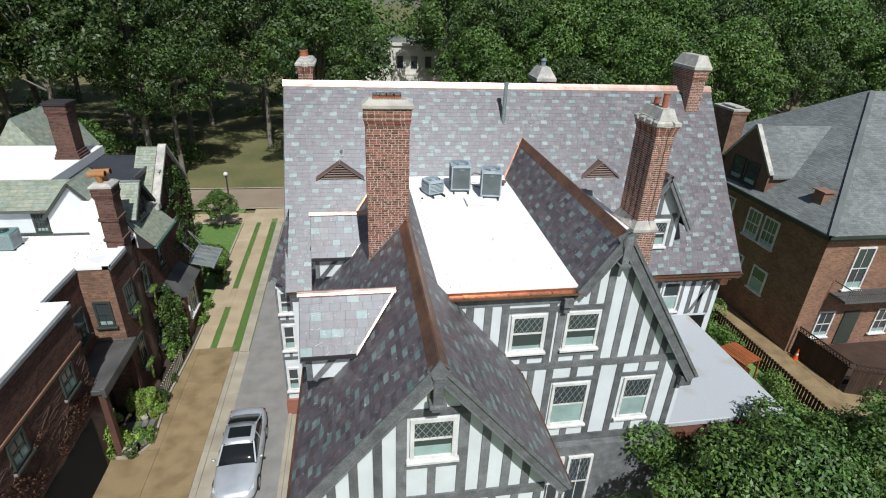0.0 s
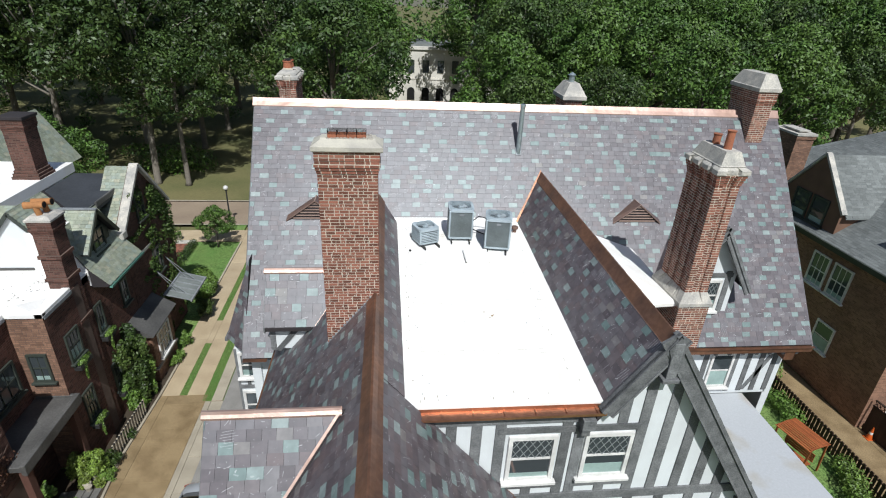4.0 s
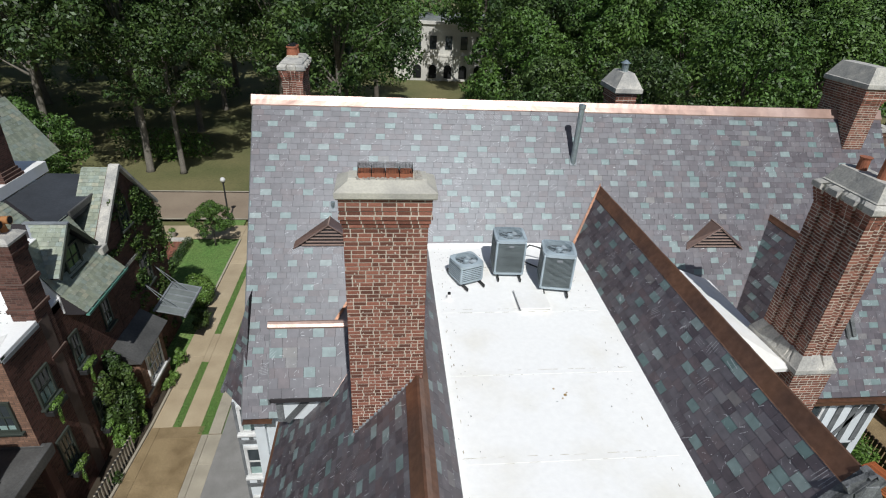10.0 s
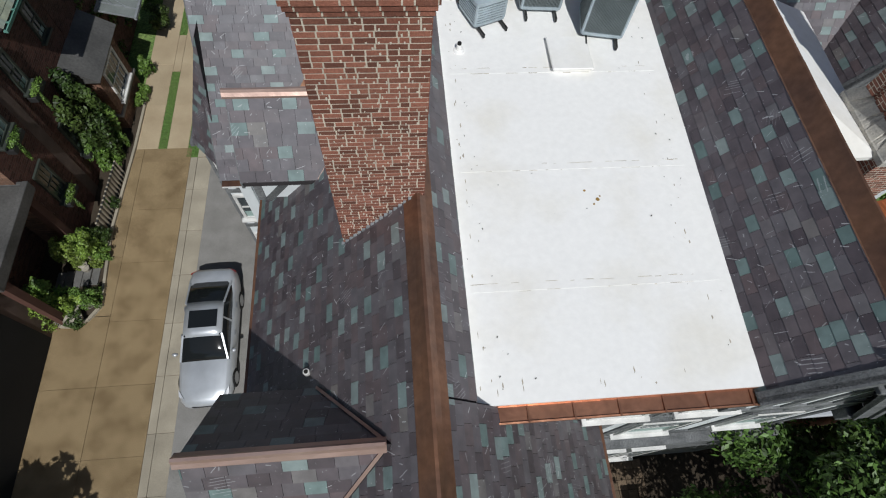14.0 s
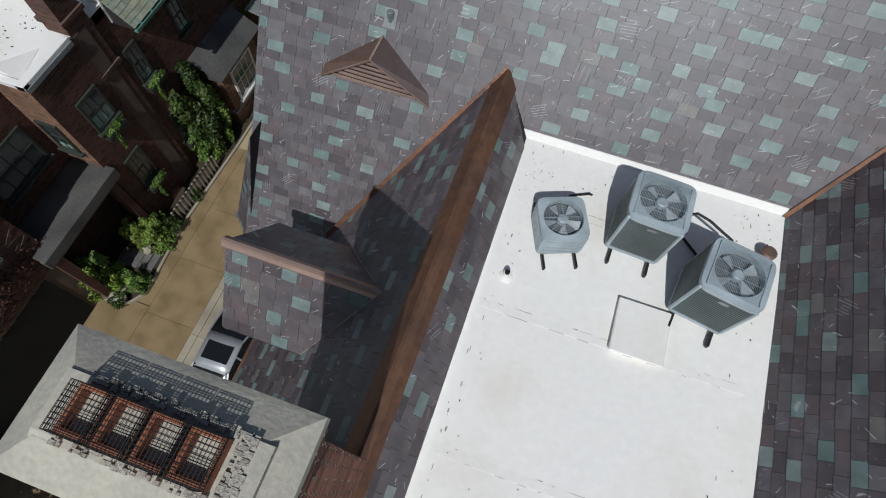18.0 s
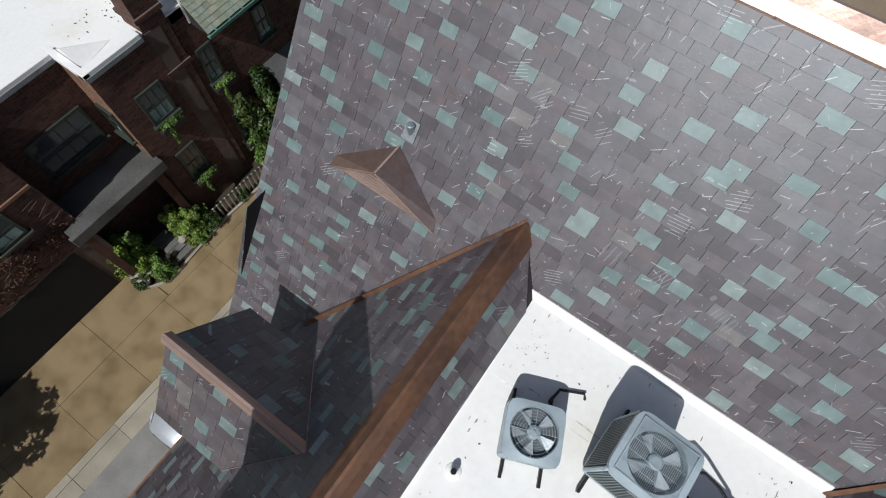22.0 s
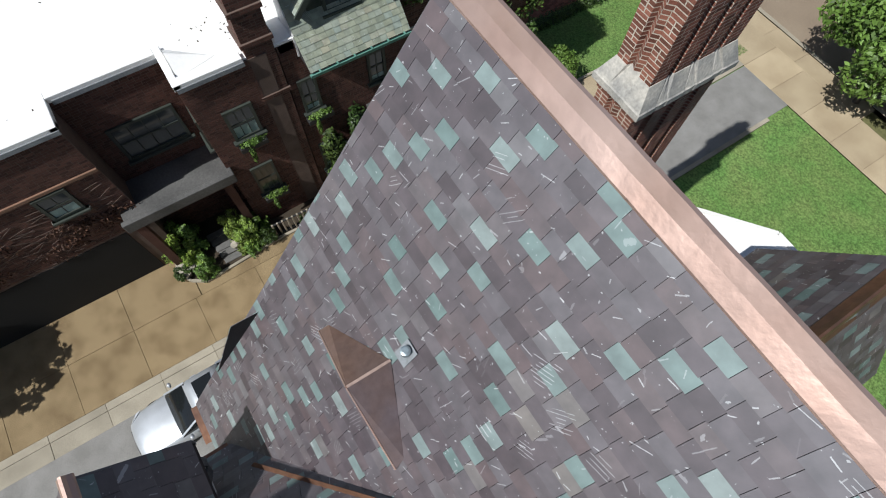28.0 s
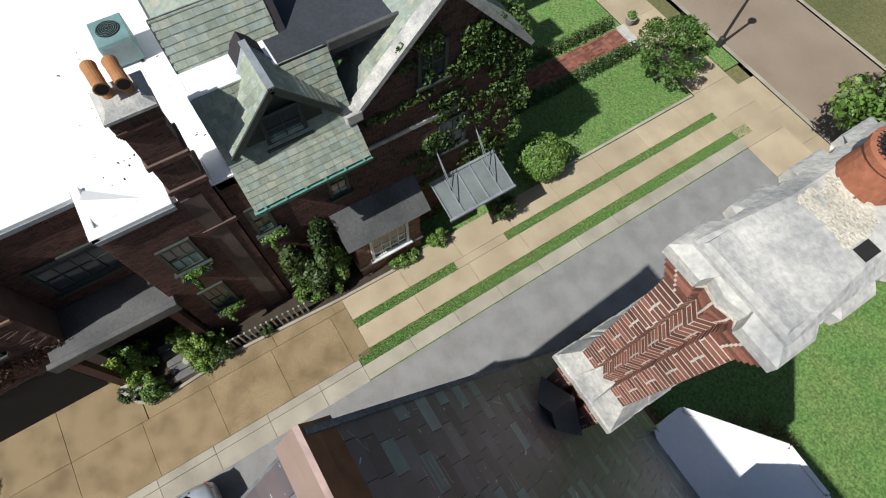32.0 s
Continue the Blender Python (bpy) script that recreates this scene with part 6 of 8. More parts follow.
prism(bm, [(-9.80, 25.19, 7.7), (-10.70, 25.19, 9.48), (-11.8, 25.19, 9.48), (-11.8, 25.19, 7.0), (-9.80, 25.19, 7.0)], (0, -0.05, 0))
part("roof_top", boxes((-11.8, -10.67, 25.14, 27.2, 9.43, 9.47), bevel=0.01), MEMBRANE, nroof)
part("roof_upstand", bm, MEMBRANE, nroof, "white membrane upstand against the slates")
slate_field(nroof, (-9.05, 25.15, 7.02), (0, 1, 0), Vector((-0.71, 0, 0.76)).normalized(), [[(0, 0), (3.25, 0), (3.25, 1.05), (0, 1.05)]], 821, (0, 4, 0, 2), mats=OS, width=0.24, gauge=0.17, thick=0.016)
slate_field(nroof, (-9.76, 25.15, 7.79), (0, 1, 0), Vector((-0.9, 0, 1.66)).normalized(), [[(0, 0), (3.25, 0), (3.25, 1.9), (0, 1.9)]], 822, mats=OS, width=0.24, gauge=0.17, thick=0.016)
VERDI = mat("verdigris_copper", (0.14, 0.33, 0.27), 0.7, 0.2, 0.2, 2.0, 20.0, 0.2)
bm = bmesh.new()
prism(bm, [(-9.08, 25.12, 6.92), (-8.96, 25.12, 6.9), (-8.94, 25.12, 7.02), (-8.97, 25.12, 7.02), (-8.99, 25.12, 6.94), (-9.08, 25.12, 6.96)], (0, 3.3, 0))
gut = npart("copper_gutter", bm, VERDI, "green copper gutter")
for k in range(6):
    part("gutter_bracket", boxes((-9.1, -8.93, 25.4 + k * 0.55, 25.45 + k * 0.55, 7.02, 7.045)), VERDI, gut)
npart("dark_flat_roof", boxes((-13.7, -10.62, 27.2, 32.8, 9.1, 9.46)), mat("black_roof_felt", (0.045, 0.05, 0.058), 0.75, 0, 0.2, 0.8, 12.0, 0.2), "dark grey felt flat roof")
npart("felt_upstand", boxes((-10.64, -10.54, 28.4, 32.6, 9.3, 9.56), bevel=0.02), LEADROOF, "raised lead edge of the felt roof")
# gabled dormer facing the drive
bm = bmesh.new()
prism(bm, [(-9.95, 25.75, 7.6), (-9.95, 25.75, 8.62), (-9.95, 26.72, 9.68), (-9.95, 27.69, 8.62), (-9.95, 27.69, 7.6)], (-1.5, 0, 0))
nd = npart("slate_dormer", bm, SASH, "small slate dormer with a dark window")
for s in (-1, 1):
    bm = bmesh.new()
    prism(bm, [(-9.72, 26.72, 9.86), (-9.72, 26.72 + s * 1.35, 8.36), (-11.6, 26.72 + s * 1.35, 8.36), (-11.6, 26.72, 9.86)], (0, 0, -0.06))
    part("dormer_roof", bm, DECK, nd)
    slate_field(nd, (-9.69, 26.72 + s * 1.37, 8.36), (-1, 0, 0), Vector((0, -s * 1.37, 1.52)).normalized(), [[(0, 0), (0.5, 0), (1.35, 2.04), (0, 2.04)]], 830 + s, mats=OS, width=0.24, gauge=0.17, thick=0.016)
    bm = bmesh.new()
    beam(bm, (-9.68, 26.72, 9.82), (-9.68, 26.72 + s * 1.37, 8.31), 0.05, 0.16)
    part("bargeboard", bm, SASH, nd)
    bm = bmesh.new()
    beam(bm, (-10.15, 26.72 + s * 1.38, 8.36), (-11.05, 26.72 + s * 0.02, 9.88), 0.12, 0.02)
    part("valley_flashing", bm, LEADF, nd)
bm = bmesh.new()
beam(bm, (-9.66, 26.72, 9.9), (-11.2, 26.72, 9.9), 0.16, 0.05)
part("ridge_cap", bm, LEADF, nd)
side_window(nd, 26.2, 27.24, 7.95, 9.0, -9.93, SASH, lattice=False, blind=0.2, muntins=1)
# ivy-covered cross gable
gb = bmesh.new()
prism(gb, [(GABX, 28.45, 0), (GABX, 33.9, 0), (GABX, 33.9, 7.6), (GABX, 31.17, 10.4), (GABX, 28.45, 7.9)], (-0.3, 0, 0))
gable2 = npart("ivy_gable", gb, DARKMORTAR, "brick gable overgrown with ivy")
brick_face(gable2, (GABX, 28.45, 0), (0, 1, 0), 5.45, 10.4, 841, hull=[(0, 0), (5.45, 0), (5.45, 7.6), (2.72, 10.4), (0, 7.9)])
side_window(gable2, 30.3, 31.2, 7.75, 9.05, GABX + 0.02, SASH, lattice=False, blind=False, muntins=1)
side_window(gable2, 31.0, 32.0, 4.3, 5.8, GABX + 0.02, SASH, lattice=False, blind=False, muntins=1)
for s, z_ in ((-1, 7.86), (1, 7.56)):
    bm = bmesh.new()
    beam(bm, (GABX, 31.17, 10.5), (GABX, 31.17 + s * 2.8, z_), 0.42, 0.14)
    npart("gable_coping", bm, STONE, "pale stone gable coping")
    bm = bmesh.new()
    prism(bm, [(-10.1, 31.17, 10.35), (-10.1, 31.17 + s * 2.7, 7.75), (-11.2, 31.17 + s * 2.7, 7.75), (-11.2, 31.17, 10.35)], (0, 0, -0.05))
    rr = npart("gable_roof", bm, DECK)
    slate_field(rr, (-10.05, 31.17 + s * 2.72, 7.76), (-1, 0, 0), Vector((0, -s * 2.72, 2.62)).normalized(), [[(0, 0), (1.15, 0), (1.15, 3.78), (0, 3.78)]], 850 + s, mats=OS, width=0.24, gauge=0.17, thick=0.016)
bm = bmesh.new()
prism(bm, [(-11.15, 28.6, 7.8), (-11.15, 33.7, 7.8), (-11.15, 31.17, 10.3)], (-0.08, 0, 0))
npart("gable_back", bm, OLDSLATE, "slate hung back of the gable")
npart("kneeler", boxes((-10.05, -9.6, 28.15, 28.6, 7.72, 8.08), bevel=0.03), STONE)
npart("stone_band", boxes((GABX, GABX + 0.06, 28.6, 31.6, 6.1, 6.24)), STONE)
# upper storey with the white gable
up2 = npart("upper_storey", boxes((-21, -11.8, 25.5, 33.0, NTOP, 9.05)), STUCCO, "white stucco upper storey")
bm = bmesh.new()
prism(bm, [(-10.9, 25.36, NTOP + 0.05), (-10.9, 25.36, 8.6), (-12.24, 25.36, 10.2), (-13.5, 25.36, 8.7), (-13.5, 25.36, NTOP + 0.05)], (0, 0.4, 0))
npart("white_gable", bm, STUCCO, "white stucco gable")
npart("wall_base_board", boxes((-13.5, -10.9, 25.33, 25.36, NTOP + 0.05, NTOP + 0.17), (-19, -13.5, 25.46, 25.5, NTOP + 0.05, NTOP + 0.17)), LEADROOF)
for s in (-1, 1):
    bm = bmesh.new()
    prism(bm, [(-12.24, 25.22, 10.33), (-12.24 + s * 1.45, 25.22, 8.6), (-12.24 + s * 1.45, 27.8, 8.6), (-12.24, 27.8, 10.33)], (0, 0, -0.08))
    r2 = npart("gable_roof", bm, DECK)
    slate_field(r2, (-12.24 + s * 1.47, 25.2, 8.6), (0, 1, 0), Vector((-s * 1.45, 0, 1.73)).normalized(), [[(0, 0), (2.4, 0), (2.4, 2.26), (0, 2.26)]], 860 + s, mats=OS, width=0.24, gauge=0.17, thick=0.016)
    bm = bmesh.new()
    beam(bm, (-12.24, 25.2, 10.26), (-12.24 + s * 1.45, 25.2, 8.53), 0.05, 0.15)
    npart("bargeboard", bm, SASH)
bm = bmesh.new()
prism(bm, [(-22, 25.3, 9.0), (-22, 26.9, 9.95), (-22, 26.9, 9.0)], (8.6, 0, 0))
r3 = npart("slate_skirt", bm, DECK)
slate_field(r3, (-22, 25.25, 9.0), (1, 0, 0), Vector((0, 1.65, 0.97)).normalized(), [[(0, 0), (8.7, 0), (9.3, 1.9), (0, 1.9)]], 871, mats=OS, width=0.3, gauge=0.22, thick=0.016)
npart("skirt_gutter", boxes((-22, -13.4, 25.18, 25.26, 8.9, 9.0)), LEADROOF)
npart("upper_white_roof", boxes((-22, -13.72, 26.9, 33.0, 9.5, 9.98)), MEMBRANE, "flat white membrane roof")
front_window(up2, -14.25, -13.6, 7.8, 8.85, 25.48, frame_mat=SASH, lattice=False, blind=0.3, muntins=2)
nchA = chimney("small_chimney", -14.85, -13.9, 30.3, 31.3, 9.9, 12.8, "broad dark brick chimney stack", 881, mats=(DARKBRICK, DARKMORTAR), owner=neigh)
part("chimney_cap", boxes((-14.97, -13.78, 30.18, 31.42, 12.8, 12.95), bevel=0.02), DECK, nchA)
for k in range(3):
    course(nchA, -14.85 - 0.05 * (3 - k), -13.9 + 0.05 * (3 - k), 30.3 - 0.05 * (3 - k), 31.3 + 0.05 * (3 - k), 9.98 + 0.14 * k, 0.13, (DARKBRICK, DARKMORTAR), 890 + k)
# slate roofs at the back of the house, beyond the white roof
bm = bmesh.new()
prism(bm, [(-16.4, 33.2, 8.6), (-18.3, 33.2, 11.5), (-20.4, 33.2, 8.6)], (0, 5.5, 0))
r4 = npart("west_gable_roof", bm, DECK)
slate_field(r4, (-16.36, 33.15, 8.55), (0, 1, 0), Vector((-1.92, 0, 2.95)).normalized(), [[(0, 0), (5.5, 0), (5.5, 3.52), (0, 3.52)]], 891, mats=OS, width=0.3, gauge=0.22)
slate_face(r4, [(-20.4, 33.15, 8.6), (-16.4, 33.15, 8.6), (-18.3, 33.15, 11.5)], 893, mats=OS, width=0.3, gauge=0.22)
# bay window and glass canopy by the door
bw = npart("bay_window", boxes((SLAX, -9.0, 27.25, 29.75, 0, 3.0)), DARKBRICK, "low brick bay window with a grey metal roof")
brick_face(bw, (-9.0, 27.25, 0), (0, 1, 0), 2.5, 3.0, 901, mats=(TANBRICK, DARKMORTAR))
brick_face(bw, (SLAX, 27.25, 0), (1, 0, 0), -9.0 - SLAX, 3.0, 902, mats=(TANBRICK, DARKMORTAR))
side_window(bw, 27.75, 29.25, 1.1, 2.65, -8.98, WHITE, lattice=False, blind=False, muntins=3)
npart("bay_plinth", boxes((SLAX, -8.92, 27.17, 29.83, 0.75, 0.9), bevel=0.02), STONESILL)
bm = bmesh.new()
prism(bm, [(-8.72, 26.95, 3.0), (SLAX, 26.95, 3.75), (SLAX, 26.95, 2.95), (-8.74, 26.95, 2.95)], (0, 3.1, 0))
npart("bay_roof", bm, LEADROOF, "dark grey metal bay roof")
can = thing("glass_canopy", "steel framed glass entrance canopy on tie rods", "canopy")
CANGLASS = mat("frosted_wired_glass", (0.20, 0.22, 0.21), 0.25, 0, 0.1, 1.5, 20.0, 0.05)
CX, CZ = -8.05, 2.94
bm = bmesh.new()
prism(bm, [(CX, 30.43, CZ), (CX, 33.03, CZ), (-9.42, 33.03, 3.3), (-9.42, 30.43, 3.3)], (0, 0, -0.015))
part("glass", bm, CANGLASS, can, "grey wired glass")
for k in range(6):
    y = 30.45 + k * 0.512
    bm = bmesh.new()
    beam(bm, (CX + 0.02, y, CZ + 0.02), (-9.42, y, 3.32), 0.035, 0.05)
    part("bar", bm, LEADF, can)
for p, q in (((CX, 30.4, CZ), (CX, 33.06, CZ)), ((-9.42, 30.4, 3.31), (-9.42, 33.06, 3.31))):
    bm = bmesh.new()
    beam(bm, p, q, 0.09, 0.1)
    part("frame", bm, LEADF, can)
for y in (30.95, 32.5):
    for x, z in ((CX + -0.35, 3.06), (-8.9, 3.2)):
        bm = bmesh.new()
        tube(bm, [(x, y, z), (GABX, y - 0.1, 4.7)], 0.016, 6)
        part("tie_rod", bm, LEADF, can)
# green condenser on the white roof
nac = thing("green_condenser", "pale green box air conditioner on the white roof", "air conditioner")
ACG = mat("pale_green_steel", (0.20, 0.33, 0.31), 0.5, 0.1, 0.06, 2.0, 20.0, 0.05)
part("cabinet", boxes((-15.35, -14.4, 23.75, 24.6, NTOP + 0.1, NTOP + 0.88), bevel=0.02), ACG, nac)
# black disc on the closed top paints the dark inside the fan
bm = bmesh.new()
tube(bm, [(-14.9, 24.17, NTOP + 0.885), (-14.9, 24.17, NTOP + 0.895)], 0.3, 24)
part("fan_opening", bm, DARK, nac)
bm = bmesh.new()
for k in range(1, 6):
    tube(bm, [(-14.9 + 0.055 * k * math.cos(a), 24.17 + 0.055 * k * math.sin(a), NTOP + 0.91) for a in [2 * math.pi * i / 20 for i in range(21)]], 0.004, 4)
part("fan_grille", bm, ACG, nac, "round wire fan grille")
for k in range(14):
    part("louvre", boxes((-14.4, -14.385, 23.82 + k * 0.052, 23.85 + k * 0.052, NTOP + 0.2, NTOP + 0.78)), LEADF, nac)
    part("louvre", boxes((-15.28 + k * 0.06, -15.25 + k * 0.06, 23.735, 23.75, NTOP + 0.2, NTOP + 0.78)), LEADF, nac)
part("base_rail", boxes((-15.4, -14.35, 23.8, 23.88, NTOP + 0.05, NTOP + 0.1), (-15.4, -14.35, 24.46, 24.54, NTOP + 0.05, NTOP + 0.1)), WIRE, nac)

# ---- brick neighbour on the other side ----
rnb = thing("red_brick_house", "brick house with a grey shingle hip roof", "house")
RB = part("brick_body", boxes((27.2, 44, 22.65, 39.9, 0, 7.7)), TANBRICK, rnb, "orange brown brick walls")
brick_wall(RB, (27.2, 22.65, 0), (1, 0, 0), (0, 0, 1), (9.0, 7.7), 911, (TANBRICK, DARKMORTAR), brick=(0.21, 0.066))
brick_wall(RB, (27.2, 39.9, 0), (0, -1, 0), (0, 0, 1), (17.25, 7.7), 912, (TANBRICK, DARKMORTAR), brick=(0.21, 0.066))
SHINGLE = mat("grey_shingles", (0.185, 0.20, 0.195), 0.85, 0, 0.25, 0.5, 30.0, 0.3, rand=0.18)
bm = bmesh.new()
eave = [(26.75, 22.2, 7.95), (44.5, 22.2, 7.95), (44.5, 40.3, 7.95), (26.75, 40.3, 7.95)]
top = [(35.6, 31.1, 14.05), (38.5, 31.1, 14.05), (38.5, 31.4, 14.05), (35.6, 31.4, 14.05)]
ve = [bm.verts.new(p) for p in eave]
vt = [bm.verts.new(p) for p in top]
for k in range(4):
    bm.faces.new((ve[k], ve[(k + 1) % 4], vt[(k + 1) % 4], vt[k]))
bm.faces.new(vt)
bm.faces.new(ve[::-1])
hip = part("hip_roof", bm, SHINGLE, rnb, "grey shingle hip roof")
SH = (SHINGLE, SHINGLE)
slate_field(hip, (26.72, 22.17, 7.95), (1, 0, 0), Vector((0, 8.9, 6.1)).normalized(), [[(0, 0), (14.0, 0), (14.0, 10.79), (8.9, 10.79)]], 921, mats=SH, width=0.32, gauge=0.145, thick=0.006)
slate_field(hip, (26.72, 22.17, 7.95), (0, 1, 0), Vector((8.9, 0, 6.1)).normalized(), [[(0, 0), (18, 0), (9.3, 10.79), (8.9, 10.79)]], 922, mats=SH, width=0.32, gauge=0.145, thick=0.006)
bm = bmesh.new()
beam(bm, (26.7, 22.15, 8.0), (35.6, 31.1, 14.1), 0.3, 0.05)
part("hip_cap", bm, SHINGLE, rnb)
part("gutter", boxes((26.62, 26.75, 22.1, 40.3, 7.8, 7.95), (26.62, 44, 22.07, 22.2, 7.8, 7.95)), SASH, rnb)
part("cornice", boxes((26.75, 27.2, 22.2, 40.2, 7.62, 7.8), (27.2, 44, 22.2, 22.65, 7.62, 7.8)), SASH, rnb)
rch = chimney("brick_chimney", 27.0, 28.1, 32.6, 34.6, 0.0, 12.4, "plain brick chimney", 931, mats=(TANBRICK, DARKMORTAR), owner=rnb, corbel=0)
part("chimney_cap", boxes((26.92, 28.18, 32.5, 34.7, 12.4, 12.52), (27.2, 27.9, 32.8, 34.3, 12.6, 12.66), (27.3, 27.8, 33.0, 34.1, 12.52, 12.6)), STONE, rch)
bm = bmesh.new()
prism(bm, [(27.15, 28.1, 7.9), (27.15, 28.1, 9.4), (27.15, 30.25, 11.9), (27.15, 32.4, 9.4), (27.15, 32.4, 7.9)], (1.2, 0, 0))
dm = part("brick_dormer", bm, TANBRICK, rnb, "brick gabled wall dormer")
for y in (28.95, 30.3):
    m = Matrix.Translation((27.13, y + 1.15, 8.3)) @ Matrix.Rotation(radians(-90), 4, "Z")
    place_window(dm, m, 1.15, 1.5, lattice=False, blind=0.4, frame_mat=SASH)
for s in (-1, 1):
    bm = bmesh.new()
    beam(bm, (27.2, 30.25, 12.06), (27.2, 30.25 + s * 2.3, 9.42), 0.3, 0.12)
    part("dormer_coping", bm, STONE, rnb)
    bm = bmesh.new()
    prism(bm, [(27.3, 30.25, 11.9), (27.3, 30.25 + s * 2.4, 9.2), (28.9, 30.25 + s * 2.4, 9.2), (32.6, 30.25, 11.9)], (0, 0, 0.06))
    dr = part("dormer_roof", bm, SHINGLE, rnb)
    slate_face(dr, [(27.3, 30.25 + s * 2.4, 9.27), (28.9, 30.25 + s * 2.4, 9.27), (32.6, 30.25, 11.97), (27.3, 30.25, 11.97)], 940 + s, mats=SH, width=0.32, gauge=0.145, thick=0.006)
part("roof_box", boxes((27.9, 28.5, 24.6, 25.3, 8.7, 9.5), (27.8, 28.6, 24.5, 25.4, 9.5, 9.56)), TANBRICK, rnb)
for y, z, w, h in ((26.05, 5.2, 1.22, 1.85), (27.55, 5.2, 1.22, 1.85), (30.2, 5.2, 1.1, 1.85), (34.4, 5.2, 1.1, 1.85), (25.7, 2.15, 1.25, 1.6), (27.95, 2.25, 1.25, 1.55)):
    m = Matrix.Translation((27.18, y + w, z)) @ Matrix.Rotation(radians(-90), 4, "Z")
    place_window(RB, m, w, h, lattice=False, blind=0.3 if z > 4 else 0.9, muntins=2 if z > 4 else 0)
for x0, x1, z0, z1 in ((29.3, 30.5, 4.3, 7.0), (33.5, 34.7, 4.3, 7.0), (28.5, 29.6, 1.0, 2.8), (32.6, 33.7, 1.0, 2.8)):
    front_window(RB, x0, x1, z0, z1, 22.62, lattice=False, blind=0.3, muntins=1)
part("door", boxes((30.3, 31.4, 22.58, 22.66, 0.35, 2.7), bevel=0.02), SASH, rnb, "dark green panelled back door")
bal = part("balcony", boxes((28.6, 35.0, 21.5, 22.6, 4.0, 4.15)), LEADROOF, rnb, "iron balcony with thin balusters")
for x0, x1, y0, y1 in ((28.6, 35.0, 21.5, 21.54), (28.6, 28.64, 21.5, 22.6)):
    part("handrail", boxes((x0, x1, y0, y1, 4.9, 4.95)), LEADROOF, bal)
for k in range(42):
    part("baluster", boxes((28.65 + k * 0.15, 28.67 + k * 0.15, 21.51, 21.53, 4.15, 4.9)), LEADROOF, bal)
rnb.location = (-0.85, -0.5, 0.0)      # how far the house stands over from its own plan
DECKWOOD = mat("dark_brown_fence", (0.055, 0.032, 0.022), 0.8, 0, 0.25, 2.0, 20.0, 0.3, rand=0.2)
tagged(part("timber_deck", boxes((26.75, 33.5, 19.0, 22.1, 0.0, 0.3)), DECKWOOD), "dark brown timber deck", "deck", kind="structure")


def fence(p, q, h, label):
    f = thing("deck_fence", label, "fence", group="deck fences")
    p, q = Vector(p), Vector(q)
    n = int((q - p).length / 0.16)
    way = (q - p).normalized()
    side = Vector((-way.y, way.x, 0)) * 0.012
    for i in range(n):
        a, b = p + way * (i * 0.16 + 0.004), p + way * (i * 0.16 + 0.156)
        bm = bmesh.new()
        prism(bm, [a - side, b - side, b + side, a + side], (0, 0, h - 0.35))
        part("board", bm, DECKWOOD, f)
    for z in (h - 0.34, h):
        bm = bmesh.new()
        beam(bm, p + Vector((0, 0, z)), q + Vector((0, 0, z)), 0.09, 0.05)
        part("rail", bm, DECKWOOD, f)
    for i in range(int((q - p).length / 0.2)):
        for s in (0, 1):
            a = p + way * (i * 0.2 + 0.2 * s) + Vector((0, 0, h - 0.32))
            b = p + way * (i * 0.2 + 0.2 * (1 - s)) + Vector((0, 0, h - 0.02))
            bm = bmesh.new()
            beam(bm, a, b, 0.02, 0.03)
            part("lattice_bar", bm, DECKWOOD, f)


fence((26.6, 22.0, 0), (26.85, 18.5, 0), 1.9, "dark brown board fence with a lattice top")
fence((26.9, 18.4, 0), (28.3, 17.9, 0), 1.9, "dark brown board gate with a lattice top")
fence((28.4, 17.9, 0), (29.8, 17.9, 0), 1.9, "dark brown board gate with a lattice top")
slab_run("side_path", "tan concrete side path", 23.9, 26.3, -5, 44, -0.1, 0.0, 3.0, CONC, 15, "pavement")
slab_run("rear_court", "tan concrete back court", 26.32, 40, -5, 22.6, -0.1, -0.003, 3.4, CONC, 16, "pavement")

# ---- plants ----
LEAF = mat("oak_leaves", (0.050, 0.108, 0.017), 0.55, 0, 0.35, 0.25, 3.0, 0.0, rand=0.55, col2=(0.078, 0.135, 0.023))
LEAF2 = mat("light_leaves", (0.09, 0.17, 0.03), 0.5, 0, 0.35, 0.4, 3.0, 0.0, rand=0.5, col2=(0.12, 0.19, 0.036))
LEAF3 = mat("dark_ivy_leaves", (0.026, 0.056, 0.012), 0.5, 0, 0.35, 0.6, 4.0, 0.0, rand=0.6, col2=(0.055, 0.085, 0.018))
DIMLEAF = mat("deep_green_leaves", (0.028, 0.060, 0.013), 0.55, 0, 0.35, 0.3, 3.0, 0.0, rand=0.55, col2=(0.07, 0.115, 0.022))
YARDLEAF = mat("glossy_yard_leaves", (0.052, 0.108, 0.021), 0.5, 0, 0.35, 0.5, 3.0, 0.0, rand=0.6, col2=(0.085, 0.148, 0.028))
BARK = mat("grey_bark", (0.13, 0.11, 0.09), 0.95, 0, 0.3, 2.0, 12.0, 0.8)
BARKL = mat("pale_bark", (0.19, 0.17, 0.14), 0.95, 0, 0.3, 2.0, 12.0, 0.6)

